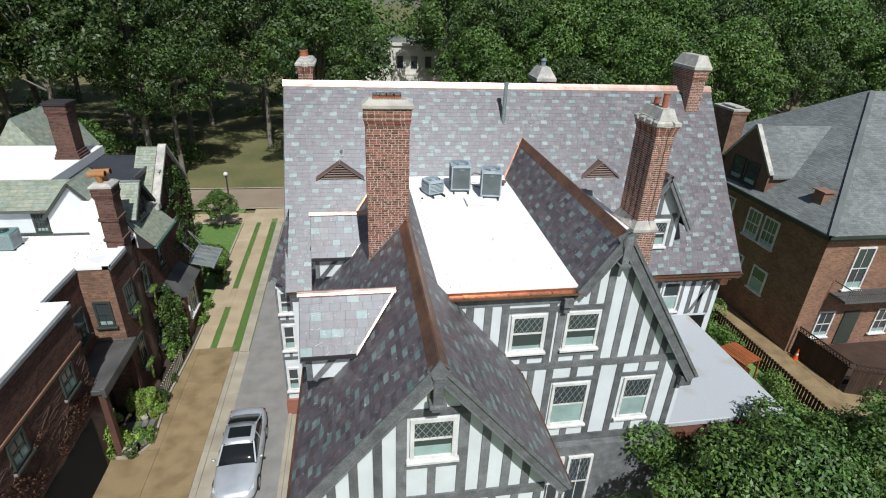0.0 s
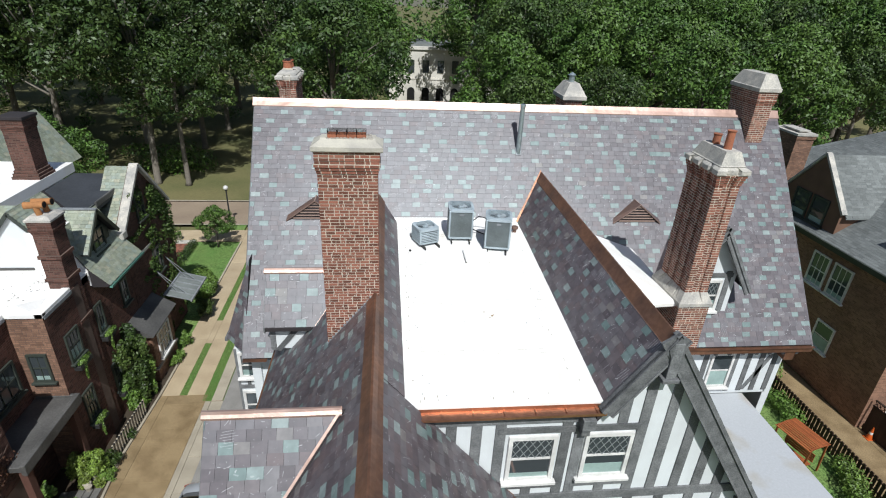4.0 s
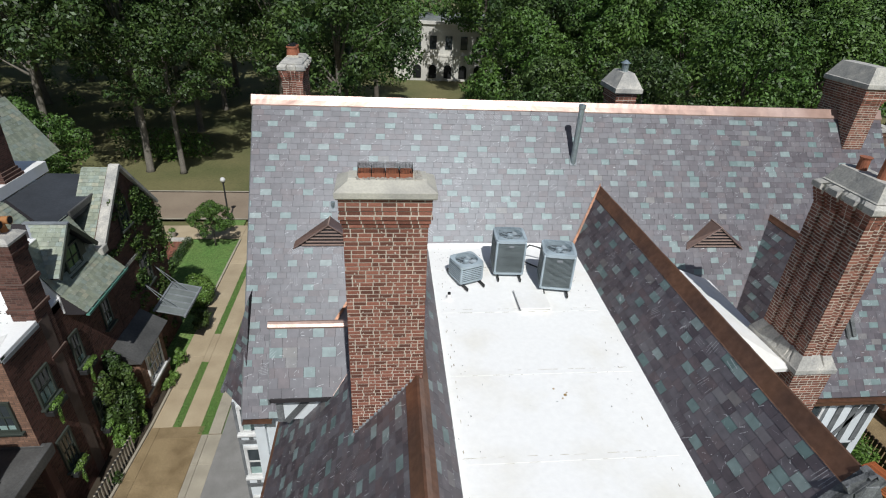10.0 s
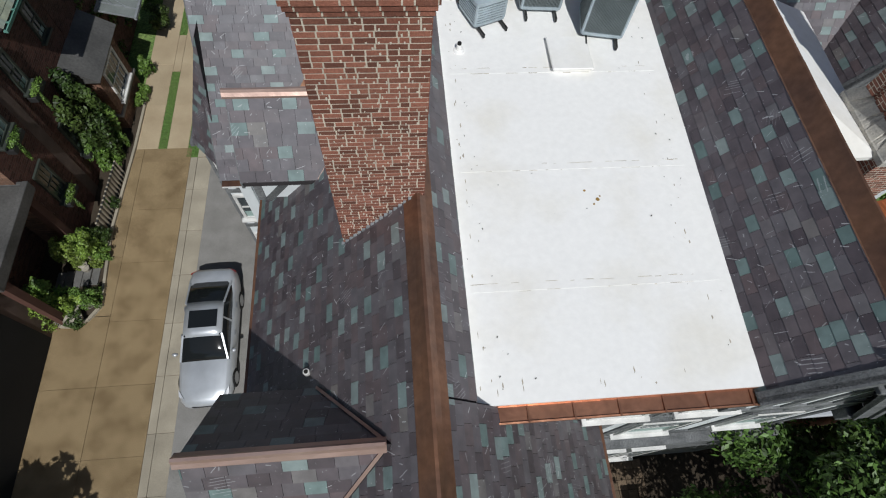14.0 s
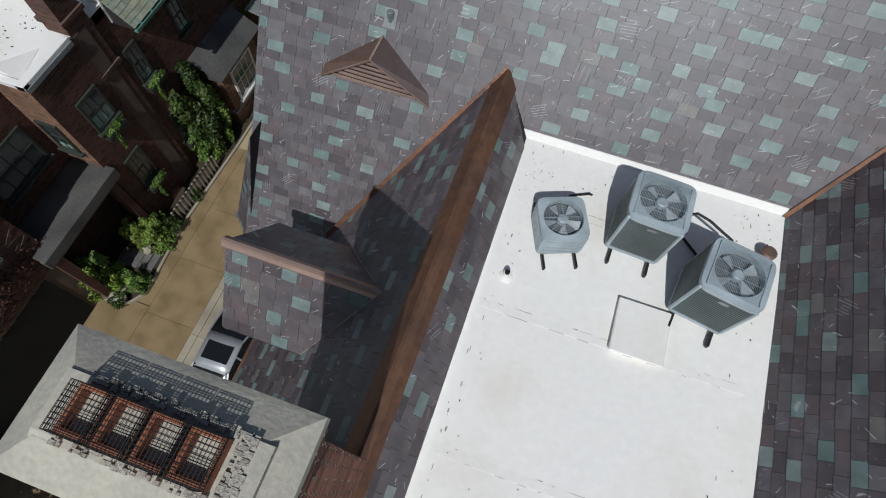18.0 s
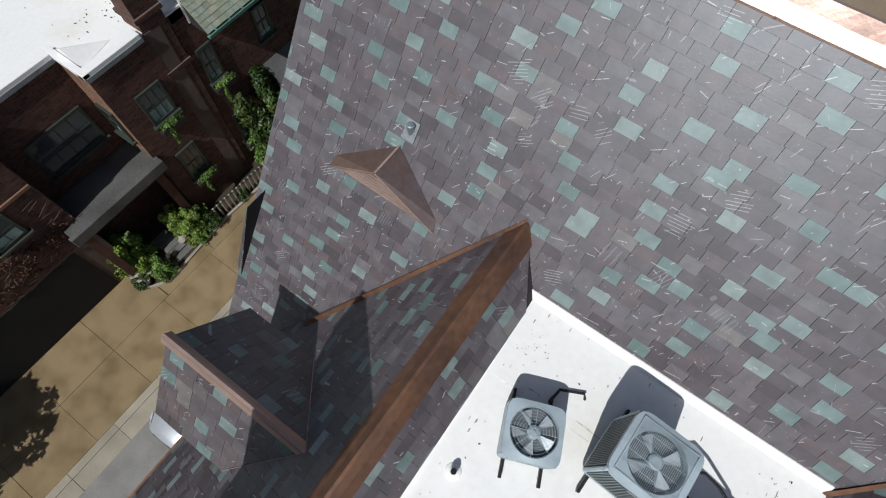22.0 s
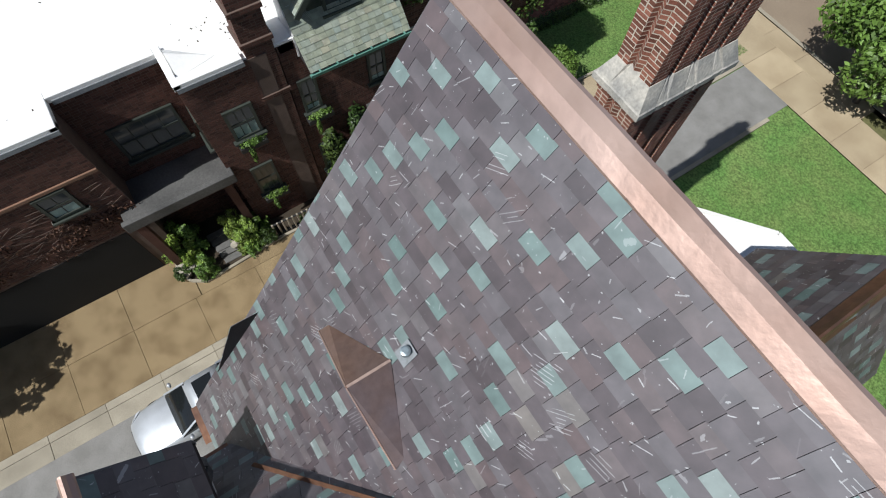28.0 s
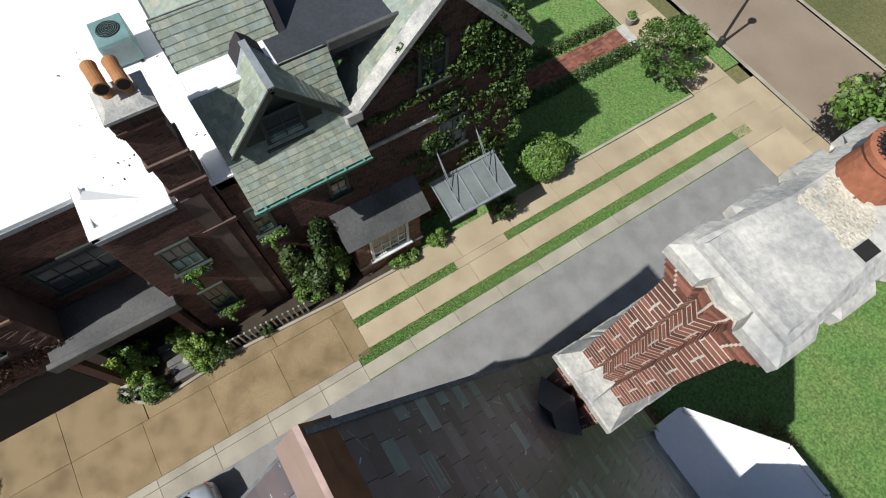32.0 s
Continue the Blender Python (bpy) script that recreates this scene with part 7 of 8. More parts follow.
def leaf_cloud(blobs, count, size, seed, slim=0.5, droop=0.2, shell=0.55):
    """A mesh of single leaves scattered in the outer part of rounded masses, each a bent pair of triangles."""
    rnd = random.Random(seed)
    total = sum(r[0] * r[1] + r[1] * r[2] + r[0] * r[2] for _, r in blobs)
    verts, faces = [], []
    for c, r in blobs:
        k = int(count * (r[0] * r[1] + r[1] * r[2] + r[0] * r[2]) / total)
        for _ in range(k):
            v = Vector((rnd.gauss(0, 1), rnd.gauss(0, 1), rnd.gauss(0, 1) + 0.15)).normalized()
            d = rnd.uniform(shell, 1.0) * (1 + 0.22 * noise.noise(Vector((v.x * 2.3 + c[0], v.y * 2.3 + c[1], v.z * 2.3 + c[2]))))
            p = Vector((c[0] + v.x * r[0] * d, c[1] + v.y * r[1] * d, c[2] + v.z * r[2] * d))
            n = (v + Vector((rnd.uniform(-0.9, 0.9), rnd.uniform(-0.9, 0.9), rnd.uniform(-0.3, 0.9)))).normalized()
            a = n.cross(Vector((rnd.uniform(-1, 1), rnd.uniform(-1, 1), rnd.uniform(-1, 1)))).normalized()
            b = n.cross(a)
            s = size * rnd.uniform(0.6, 1.25)
            i = len(verts)
            verts += [tuple(p - a * s), tuple(p + b * s * slim - n * s * 0.12), tuple(p + a * s - n * s * droop), tuple(p - b * s * slim - n * s * 0.12)]
            faces.append((i, i + 1, i + 2, i + 3))
    return verts, faces


def crown_mesh(name, verts, faces):
    me = bpy.data.meshes.new(name)
    me.from_pydata(verts, [], faces)
    return me


def tree(name, label, height, spread, seed, leaves, leaf_size, material, bark=BARK, trunk_r=0.25, base=0.3, category="tree", group=""):
    """A tapered trunk with limbs and a crown of leaf masses with gaps between; built at the origin."""
    rnd = random.Random(seed)
    t = thing(name, label, category, group=group)
    bm = bmesh.new()
    z_fork = height * base
    sway = [(rnd.uniform(-0.03, 0.03) * height, rnd.uniform(-0.03, 0.03) * height) for _ in range(3)]
    tube(bm, [(0, 0, -0.1), (0, 0, 0.3), (sway[0][0] * 0.5, sway[0][1] * 0.5, z_fork), (sway[0][0], sway[0][1], height * 0.6), (sway[1][0], sway[1][1], height * 0.85)], [trunk_r * 1.5, trunk_r, trunk_r * 0.8, trunk_r * 0.45, trunk_r * 0.15], 9)
    blobs = []
    n = 64
    for i in range(n):
        a = 2.4 * i + rnd.uniform(-0.4, 0.4)
        f = (i + 0.5) / n
        z = height * (base + 0.12 + (0.92 - base - 0.12) * f)
        ring = math.sin(math.pi * (0.22 + 0.74 * f)) * spread * rnd.uniform(0.5, 1.0)
        c = (math.cos(a) * ring, math.sin(a) * ring, z)
        r = spread * rnd.uniform(0.12, 0.25)
        blobs.append((c, (r, r, r * rnd.uniform(0.6, 0.85))))
        if i % 5 == 0:
            tube(bm, [(sway[0][0] * 0.6, sway[0][1] * 0.6, z_fork + (z - z_fork) * 0.35), (c[0] * 0.55, c[1] * 0.55, z * 0.85 + z_fork * 0.1), (c[0], c[1], z)], [trunk_r * 0.4, trunk_r * 0.22, trunk_r * 0.06], 6)
    blobs.append(((0, 0, height * 0.76), (spread * 0.4, spread * 0.4, height * 0.14)))
    part("trunk", bm, bark, t, "bark-covered trunk and limbs", smooth=True)
    v, f = leaf_cloud(blobs, leaves, leaf_size, seed + 1, shell=0.7)
    tagged(settle("crown", crown_mesh("crown", v, f), material, t), kind="stuff")
    return t


def spot(ob, x, y, turn, s=1.0, z=0.0):
    m = Matrix.Translation((x, y, z)) @ Matrix.Rotation(radians(turn), 4, "Z") @ Matrix.Scale(s, 4)
    return m


rnd = random.Random(77)
kinds = [tree("park_tree", "tall leafy park tree with a dense green crown", 17 + 1.2 * k, 6.0 + 0.5 * k, 900 + k, 17000, 0.18, (LEAF, DIMLEAF, LEAF, LEAF3)[k], BARKL if k % 2 else BARK, 0.3, 0.3 + 0.04 * (k % 2), group="trees in the park") for k in range(4)]
placed = 0
for row, (y, step, z) in enumerate(((60.0, 8.5, -0.16), (70.0, 9.0, -0.16), (82.0, 10.5, -0.16), (97.0, 12.5, -0.16))):
    x = -62 + row * 3.0 - (row * 14)
    while x < 66 + row * 14:
        px, py = x + rnd.uniform(-2, 2), y + rnd.uniform(-2.5, 2.5)
        clear = (row == 0 and (-16 < px < -6)) or -1.5 + 3.2 * (py - 7) / 98 < px < 4.5 + 13.0 * (py - 7) / 98
        if not clear:
            k = rnd.choice((3, 1, 3)) if px < -7 else rnd.choice((0, 2, 1)) if px < 0 else rnd.choice((0, 2, 0, 1))
            s = rnd.uniform(0.9, 1.15) + 0.12 * row
            if placed < 4:
                k, ob = placed, kinds[placed]
                ob.location, ob.rotation_euler, ob.scale = (px, py, z), (0, 0, rnd.uniform(0, 6)), (s, s, s)
            else:
                c = copy_thing(kinds[k], Matrix.Identity(4))
                c.location, c.rotation_euler, c.scale = (px, py, z), (0, 0, rnd.uniform(0, 6)), (s, s, s)
            placed += 1
        x += step
FAROB = leaf_cloud([((rnd.uniform(-150, 150), rnd.uniform(112, 135), rnd.uniform(5, 15)), (9, 6, 7)) for _ in range(60)], 30000, 0.5, 55)
tagged(settle("backdrop_woods", crown_mesh("woods", *FAROB), LEAF), "dense far woods behind the park", "woods", kind="stuff")
for x, y, s, k in ((-22, 44, 0.62, 0), (24.5, 36, 0.72, 1), (30, 49, 0.9, 2), (-33, 40, 0.9, 3), (40, 52, 1.0, 0), (21, 47.5, 0.72, 3), (14.5, 49.0, 0.75, 1), (-17.5, 58, 0.85, 1)):
    c = copy_thing(kinds[k], Matrix.Identity(4))
    c.location, c.rotation_euler, c.scale = (x, y, -0.06), (0, 0, x), (s, s, s)

yard = tree("yard_tree", "leafy garden tree with glossy pointed leaves beside the house", 6.9, 4.7, 950, 46000, 0.095, YARDLEAF, BARK, 0.14, 0.2)
yard.location = (13.9, 9.6, -0.06)
yard2 = copy_thing(yard, Matrix.Identity(4))
yard2.location, yard2.rotation_euler, yard2.scale = (20.5, 10.2, -0.06), (0, 0, 2), (0.95, 0.95, 0.9)
shade = tree("drive_tree", "small leafy tree beside the driveway", 6.4, 2.1, 960, 5200, 0.17, LEAF2, BARK, 0.1, 0.3)
shade.location = (-9.0, 8.6, 0)
small = tree("street_tree", "young street tree with an open crown", 3.6, 1.5, 970, 9000, 0.065, LEAF, BARK, 0.05, 0.25)
small.location = (-10.55, 43.3, -0.06)


def bush(name, label, x, y, r, h, count, size, material, seed, z=0.0, category="bush"):
    rnd = random.Random(seed)
    blobs = [((x + rnd.uniform(-0.68, 0.68) * r, y + rnd.uniform(-0.68, 0.68) * r, z + h * rnd.uniform(0.14, 0.8)), (r * rnd.uniform(0.26, 0.48), r * rnd.uniform(0.26, 0.48), h * rnd.uniform(0.14, 0.26))) for _ in range(15)]
    v, f = leaf_cloud(blobs, count, size, seed)
    me = crown_mesh(name, v, f)
    ob = settle(name, me, material, None)
    return tagged(ob, label, category)


v, f = leaf_cloud([((-9.45, 35.75, 0.9), (1.05, 1.05, 1.0)), ((-9.45, 35.75, 0.8), (0.8, 0.8, 0.8))], 9000, 0.065, 1, shell=0.82)
tagged(settle("round_bush", crown_mesh("round_bush", v, f), LEAF2), "clipped round green bush beside the driveway", "bush")
bush("small_bush", "small rounded bush by the bay window", -8.75, 30.25, 0.4, 0.95, 1300, 0.05, LEAF2, 2)

# ---- car ----
PAINT = mat("silver_car_paint", (0.62, 0.65, 0.68), 0.32, 0.45, 0.04, 1.0, 60.0, 0.0)
CARGLASS = glass_mat("tinted_car_glass", (0.012, 0.014, 0.015), 0.08)
CARGLASS.node_tree.nodes["Principled BSDF"].inputs["Specular IOR Level"].default_value = 0.4
TYRE = mat("tyre_rubber", (0.02, 0.02, 0.02), 0.85)
ALLOY = mat("alloy_wheel", (0.55, 0.56, 0.57), 0.35, 0.9, 0.05)
LAMPG = glass_mat("headlamp_glass", (0.45, 0.47, 0.5), 0.08)
REDG = glass_mat("tail_lamp_glass", (0.25, 0.01, 0.01), 0.1)


def loft(sections, closed=False):
    """A skin over rows of points, mirrored to both sides of x = 0."""
    bm = bmesh.new()
    rows = []
    for sec in sections:
        pts = sec + [(-x, y, z) for x, y, z in reversed(sec) if x > 1e-5]
        rows.append([bm.verts.new(p) for p in pts])
    for a, b in zip(rows, rows[1:]):
        n = min(len(a), len(b))
        for k in range(n - 1):
            bm.faces.new((a[k], a[k + 1], b[k + 1], b[k]))
    bm.faces.new(rows[0])
    bm.faces.new(rows[-1][::-1])
    return bm


def sedan(x, y, turn):
    car = thing("car", "silver four-door sedan with a sunroof parked on the asphalt", "car")
    L = 4.82
    body = []
    for s, w, top, low in ((0.0, 0.50, 0.52, 0.34), (0.06, 0.64, 0.62, 0.26), (0.22, 0.78, 0.70, 0.22), (0.5, 0.85, 0.76, 0.2), (1.0, 0.88, 0.84, 0.2), (1.45, 0.89, 0.92, 0.2), (2.2, 0.895, 0.94, 0.2), (3.2, 0.895, 0.96, 0.2), (3.9, 0.885, 0.985, 0.2), (4.35, 0.85, 0.99, 0.24), (4.65, 0.78, 0.95, 0.3), (4.78, 0.70, 0.86, 0.34), (4.82, 0.62, 0.72, 0.4)):
        yy = s - L / 2
        body.append([(0, yy, low), (w * 0.86, yy, low), (w * 0.97, yy, low + 0.1), (w, yy, low + (top - low) * 0.5), (w * 0.975, yy, low + (top - low) * 0.74), (w * 0.90, yy, top - 0.035), (w * 0.78, yy, top + 0.01), (w * 0.4, yy, top + 0.035), (0, yy, top + 0.045)])
    bm = loft(body)
    part("body", bm, PAINT, car, "silver painted body", smooth=True)
    cabin = []
    for s, w, z in ((1.42, 0.72, 0.95), (1.75, 0.69, 1.13), (2.15, 0.64, 1.34), (2.35, 0.625, 1.385), (3.0, 0.62, 1.40), (3.35, 0.62, 1.37), (3.75, 0.62, 1.24), (4.22, 0.62, 1.0)):
        yy = s - L / 2
        cabin.append([(0, yy, 0.88), (0.80, yy, 0.88), (0.80 - (0.80 - w) * 0.45, yy, 0.88 + (z - 0.88) * 0.5), (w + 0.01, yy, z - 0.03), (w - 0.05, yy, z + 0.005), (w * 0.5, yy, z + 0.03), (0, yy, z + 0.04)])
    part("greenhouse", loft(cabin), CARGLASS, car, "dark tinted windscreen and windows", smooth=True)
    roof = []
    for s, w, z in ((2.12, 0.60, 1.335), (2.35, 0.61, 1.392), (3.0, 0.605, 1.408), (3.34, 0.60, 1.382)):
        yy = s - L / 2
        roof.append([(0, yy, z - 0.02), (w + 0.03, yy, z - 0.04), (w + 0.02, yy, z - 0.005), (w * 0.5, yy, z + 0.04), (0, yy, z + 0.052)])
    part("roof", loft(roof), PAINT, car, "silver roof panel", smooth=True)
    for s in (-1, 1):
        for pts in (((0.76, 1.42, 0.95), (0.62, 2.2, 1.36)), ((0.63, 3.3, 1.385), (0.70, 4.2, 1.02)), ((0.8, 2.75, 0.92), (0.62, 2.75, 1.39))):
            bm = bmesh.new()
            beam(bm, (s * pts[0][0], pts[0][1] - L / 2, pts[0][2]), (s * pts[1][0], pts[1][1] - L / 2, pts[1][2]), 0.06, 0.03)
            part("pillar", bm, PAINT, car)
        bm = bmesh.new()
        tube(bm, [(s * 0.86, 1.7 - L / 2, 0.98), (s * 0.95, 1.68 - L / 2, 1.0), (s * 1.02, 1.7 - L / 2, 1.0)], [0.03, 0.075, 0.045], 8)
        part("mirror", bm, PAINT, car, "silver door mirror", smooth=True)
        bm = bmesh.new()
        prism(bm, [(s * 0.55, 0.1 - L / 2, 0.60), (s * 0.80, 0.36 - L / 2, 0.66), (s * 0.80, 0.56 - L / 2, 0.755), (s * 0.60, 0.24 - L / 2, 0.72)], (0, 0, 0.03))
        part("headlight", bm, LAMPG, car, "clear headlamp")
        bm = bmesh.new()
        prism(bm, [(s * 0.5, 4.79 - L / 2, 0.72), (s * 0.78, 4.66 - L / 2, 0.72), (s * 0.78, 4.66 - L / 2, 0.88), (s * 0.5, 4.79 - L / 2, 0.86)], (0, 0.02, 0))
        part("tail_light", bm, REDG, car, "red tail lamp")
        for yy in (0.92, 3.72):
            bm = bmesh.new()
            tube(bm, [(s * 0.66, yy - L / 2, 0.32), (s * 0.68, yy - L / 2, 0.32), (s * 0.88, yy - L / 2, 0.32), (s * 0.90, yy - L / 2, 0.32)], [0.3, 0.325, 0.325, 0.3], 20)
            wheel = part("wheel", bm, TYRE, car, "black tyre on an alloy wheel", smooth=False)
            bm = bmesh.new()
            tube(bm, [(s * 0.88, yy - L / 2, 0.32), (s * 0.905, yy - L / 2, 0.32)], 0.215, 18)
            part("rim", bm, ALLOY, wheel)
        for yy in (2.28, 3.28):
            part("door_handle", boxes((s * 0.885 - 0.015, s * 0.885 + 0.015, yy - L / 2, yy + 0.18 - L / 2, 0.78, 0.805)), ALLOY, car)
    bm = bmesh.new()
    prism(bm, [(-0.46, 2.42 - L / 2, 1.436), (0.46, 2.42 - L / 2, 1.436), (0.46, 3.02 - L / 2, 1.452), (-0.46, 3.02 - L / 2, 1.452)], (0, 0, 0.012))
    part("sunroof", bm, CARGLASS, car, "dark glass sunroof")
    part("grille", boxes((-0.4, 0.4, -0.012 - L / 2, 0.05 - L / 2, 0.42, 0.56), bevel=0.01), WIRE, car, "dark radiator grille")
    part("number_plate", boxes((-0.24, 0.24, L / 2 - 0.02, L / 2 + 0.01, 0.6, 0.7)), WHITE, car)
    car.matrix_basis = Matrix.Translation((x, y, -0.01)) @ Matrix.Rotation(radians(turn), 4, "Z")


sedan(-4.45, 17.58, 1.5)

# ---- garden and driveway plants ----
LIME = mat("lime_green_leaves", (0.14, 0.21, 0.035), 0.5, 0, 0.35, 0.6, 3.0, 0.0, rand=0.5, col2=(0.19, 0.24, 0.05))
rnd = random.Random(31)
BRIGHTLEAF = mat("fresh_yellow_green_leaves", (0.20, 0.28, 0.045), 0.5, 0, 0.35, 0.6, 3.0, 0.0, rand=0.5, col2=(0.13, 0.22, 0.04))
for x, y, r, h, c, s, m in ((-9.5, 25.9, 0.9, 4.4, 6500, 0.09, LEAF3), (-9.3, 26.5, 0.6, 3.0, 3000, 0.08, LEAF2), (-9.3, 25.2, 0.5, 1.3, 1200, 0.07, LEAF2), (-8.95, 23.3, 0.3, 0.5, 600, 0.05, LEAF3),
                            (-10.15, 18.55, 0.6, 1.7, 2200, 0.05, BRIGHTLEAF), (-10.2, 19.3, 0.5, 2.1, 1600, 0.07, LEAF2), (-9.7, 18.95, 0.5, 1.0, 2000, 0.05, BRIGHTLEAF), (-8.95, 19.3, 0.42, 1.0, 2200, 0.04, LEAF2), (-9.25, 18.5, 0.35, 0.5, 1000, 0.05, LEAF3),
                            (-9.3, 21.2, 0.5, 1.5, 2600, 0.05, BRIGHTLEAF), (-9.7, 20.85, 0.45, 1.8, 1800, 0.05, LIME), (-9.7, 21.6, 0.4, 1.4, 1300, 0.06, LEAF2), (-8.95, 21.75, 0.4, 1.0, 1200, 0.045, LEAF3), (-8.85, 21.1, 0.3, 0.55, 1000, 0.04, LEAF2)):
    bush("garden_shrub", "leafy garden shrub in the bed by the porch", x, y, r, h, c, s, m, int(x * 100 + y * 10))
rnd2 = random.Random(63)
for k in range(8):
    x, y = rnd2.uniform(-9.8, -8.95), rnd2.choice((rnd2.uniform(18.3, 19.4), rnd2.uniform(20.9, 22.0)))
    bush("garden_plant", "light green garden plant among stone pots", x, y, rnd2.uniform(0.2, 0.35), rnd2.uniform(0.4, 1.0), 700, rnd2.choice((0.05, 0.08)), rnd2.choice((LEAF2, LIME, BRIGHTLEAF)), 640 + k)
bush("low_hedge", "low green plants along the foot of the bay", -8.75, 28.6, 0.35, 0.5, 900, 0.05, LEAF2, 88)
bush("low_hedge", "low green plants along the foot of the bay", -8.7, 29.3, 0.3, 0.45, 800, 0.05, LEAF2, 89)
bush("entrance_shrub", "dark shrub under the glass canopy", -8.4, 33.2, 0.6, 1.4, 1500, 0.07, LEAF3, 90)
POT = mat("pale_stone_pot", (0.42, 0.38, 0.31), 0.9, 0, 0.2, 5.0, 30.0, 0.3, rand=0.2)
for k in range(13):
    x, y = rnd.uniform(-9.5, -8.85), rnd.choice((rnd.uniform(18.3, 19.2), rnd.uniform(20.4, 21.6)))
    r = rnd.uniform(0.1, 0.2)
    bm = bmesh.new()
    tube(bm, [(x, y, 0.0), (x, y, 0.02), (x, y, r * 1.7), (x, y, r * 1.9)], [r * 0.6, r * 0.65, r, r * 1.05], 12)
    tagged(part("garden_pot", bm, POT), "pale stone garden pot beside the driveway", "plant pot", "garden pots")
SOIL = mat("garden_soil", (0.06, 0.045, 0.03), 0.95, 0, 0.3, 2.0, 30.0, 0.8)
bm = bmesh.new()
pts = [(-10.08, 18.55), (-9.85, 18.38), (-9.4, 18.35), (-8.95, 18.6), (-8.62, 19.1), (-8.84, 22.2), (-8.64, 26.2), (-8.6, 29.5), (-10.0, 29.5)]
prism(bm, [(p[0], p[1], -0.1) for p in pts], (0, 0, 0.105))
tagged(part("garden_bed", bm, SOIL), "dark soil garden bed with a rounded end", "garden bed", kind="structure")
for k, (a, b) in enumerate(zip(pts[:8], pts[1:8])):
    bm = bmesh.new()
    beam(bm, (a[0], a[1], 0.03), (b[0], b[1], 0.03), 0.1, 0.14)
    tagged(part("bed_edging", bm, KERB), "pale concrete edging of the garden bed", "edging", "bed edging", kind="structure")
tagged(part("porch_floor", boxes((-14.2, -10.09, 18.9, 21.75, -0.1, 0.004), bevel=0.01), SOIL), "dark paving in the shade under the porch", "paving", kind="structure")
FLAG = mat("grey_flagstone", (0.17, 0.165, 0.155), 0.85, 0, 0.2, 3.0, 25.0, 0.3, rand=0.25)
for k in range(5):
    step = part("garden_step", boxes((-10.4 + k * 0.3, -10.13 + k * 0.3, 19.75 + 0.05 * k, 20.5 + 0.03 * k, 0.0, 0.05 + 0.02 * (k % 2)), bevel=0.012), FLAG)
    tagged(step, "grey flagstone laid in the garden bed", "flagstone", "flagstones in the bed")
IRON = mat("dark_iron", (0.05, 0.05, 0.05), 0.6, 0.4)
rail_ob = thing("iron_railing", "dark iron railing with pale posts beside the driveway", "railing")
for k in range(15):
    y = 22.1 + k * 0.2
    part("baluster", boxes((-9.0 + 0.009 * k - 0.035, -9.0 + 0.009 * k + 0.035, y - 0.035, y + 0.035, 0.0, 0.85), bevel=0.01), KERB, rail_ob)
for z in (0.12, 0.8):
    bm = bmesh.new()
    beam(bm, (-9.0, 22.05, z), (-8.87, 24.95, z), 0.06, 0.05)
    part("rail", bm, IRON, rail_ob)
for y, z, wx in ((22.46, 4.85, -9.74), (22.38, 1.8, -9.74), (24.78, 4.6, -9.82), (24.85, 1.35, -9.82)):
    wb = thing("window_box", "iron window box with trailing plants", "window box", group="window boxes")
    part("trough", boxes((wx, wx + 0.28, y, y + 0.9, z - 0.25, z - 0.05), bevel=0.01), IRON, wb)
    v, f = leaf_cloud([((wx + 0.18, y + 0.45, z), (0.16, 0.45, 0.14)), ((wx + 0.26, y + 0.3, z - 0.45), (0.05, 0.1, 0.5))], 750, 0.045, int(z * 10))
    tagged(settle("trailing_plant", crown_mesh("trailing_plant", v, f), LEAF2, wb), kind="stuff")

# ivy over the gable
rnd = random.Random(44)
blobs = []
for k in range(70):
    y, z = rnd.uniform(30.4, 34.0), rnd.uniform(0.5, 9.3)
    if z > 7.4 + (33.9 - y) * 1.05 or (y < 32.0 and rnd.random() < 0.45 and z < 8.6):
        continue
    blobs.append(((GABX + 0.07, y, z), (0.1, rnd.uniform(0.3, 0.6), rnd.uniform(0.3, 0.65))))
for y, z in ((29.3, 7.2), (29.9, 7.3), (30.5, 7.4), (28.9, 7.3), (30.0, 8.6), (30.1, 9.3), (29.9, 4.7), (30.6, 4.6), (31.5, 6.9), (31.0, 6.8), (32.2, 3.8)):
    blobs.append(((GABX + 0.07, y, z), (0.1, 0.45, 0.22)))
for k in range(14):
    blobs.append(((rnd.uniform(-11.5, -10.0), 34.05, rnd.uniform(0.5, 7.5)), (0.8, 0.25, 0.8)))
v, f = leaf_cloud(blobs, 12000, 0.075, 45)
tagged(settle("ivy", crown_mesh("ivy", v, f), mat("ivy_leaves", (0.05, 0.095, 0.018), 0.5, 0, 0.35, 0.6, 4.0, 0.0, rand=0.6, col2=(0.08, 0.125, 0.025))), "dense dark green ivy climbing a brick gable", "ivy", kind="stuff")
RUSSET = mat("russet_creeper_leaves", (0.10, 0.045, 0.025), 0.7, 0, 0.3, 1.0, 5.0, 0.0, rand=0.5)
v, f = leaf_cloud([((GARX + 0.06, rnd.uniform(9, 18.5), rnd.uniform(2.9, 4.6)), (0.06, 0.8, 0.5)) for _ in range(20)], 2600, 0.05, 46)
tagged(settle("creeper", crown_mesh("creeper", v, f), RUSSET), "sparse russet creeper on the garage wall", "creeper", kind="stuff")
bm = bmesh.new()
for k in range(260):
    y, z = rnd.uniform(8.2, 18.4), rnd.uniform(2.9, 5.4)
    a = rnd.uniform(-0.9, 0.9)
    beam(bm, (GARX + 0.02, y, z), (GARX + 0.02, y + 0.5 * math.cos(a), z + 0.4 * math.sin(a)), 0.012, 0.012)
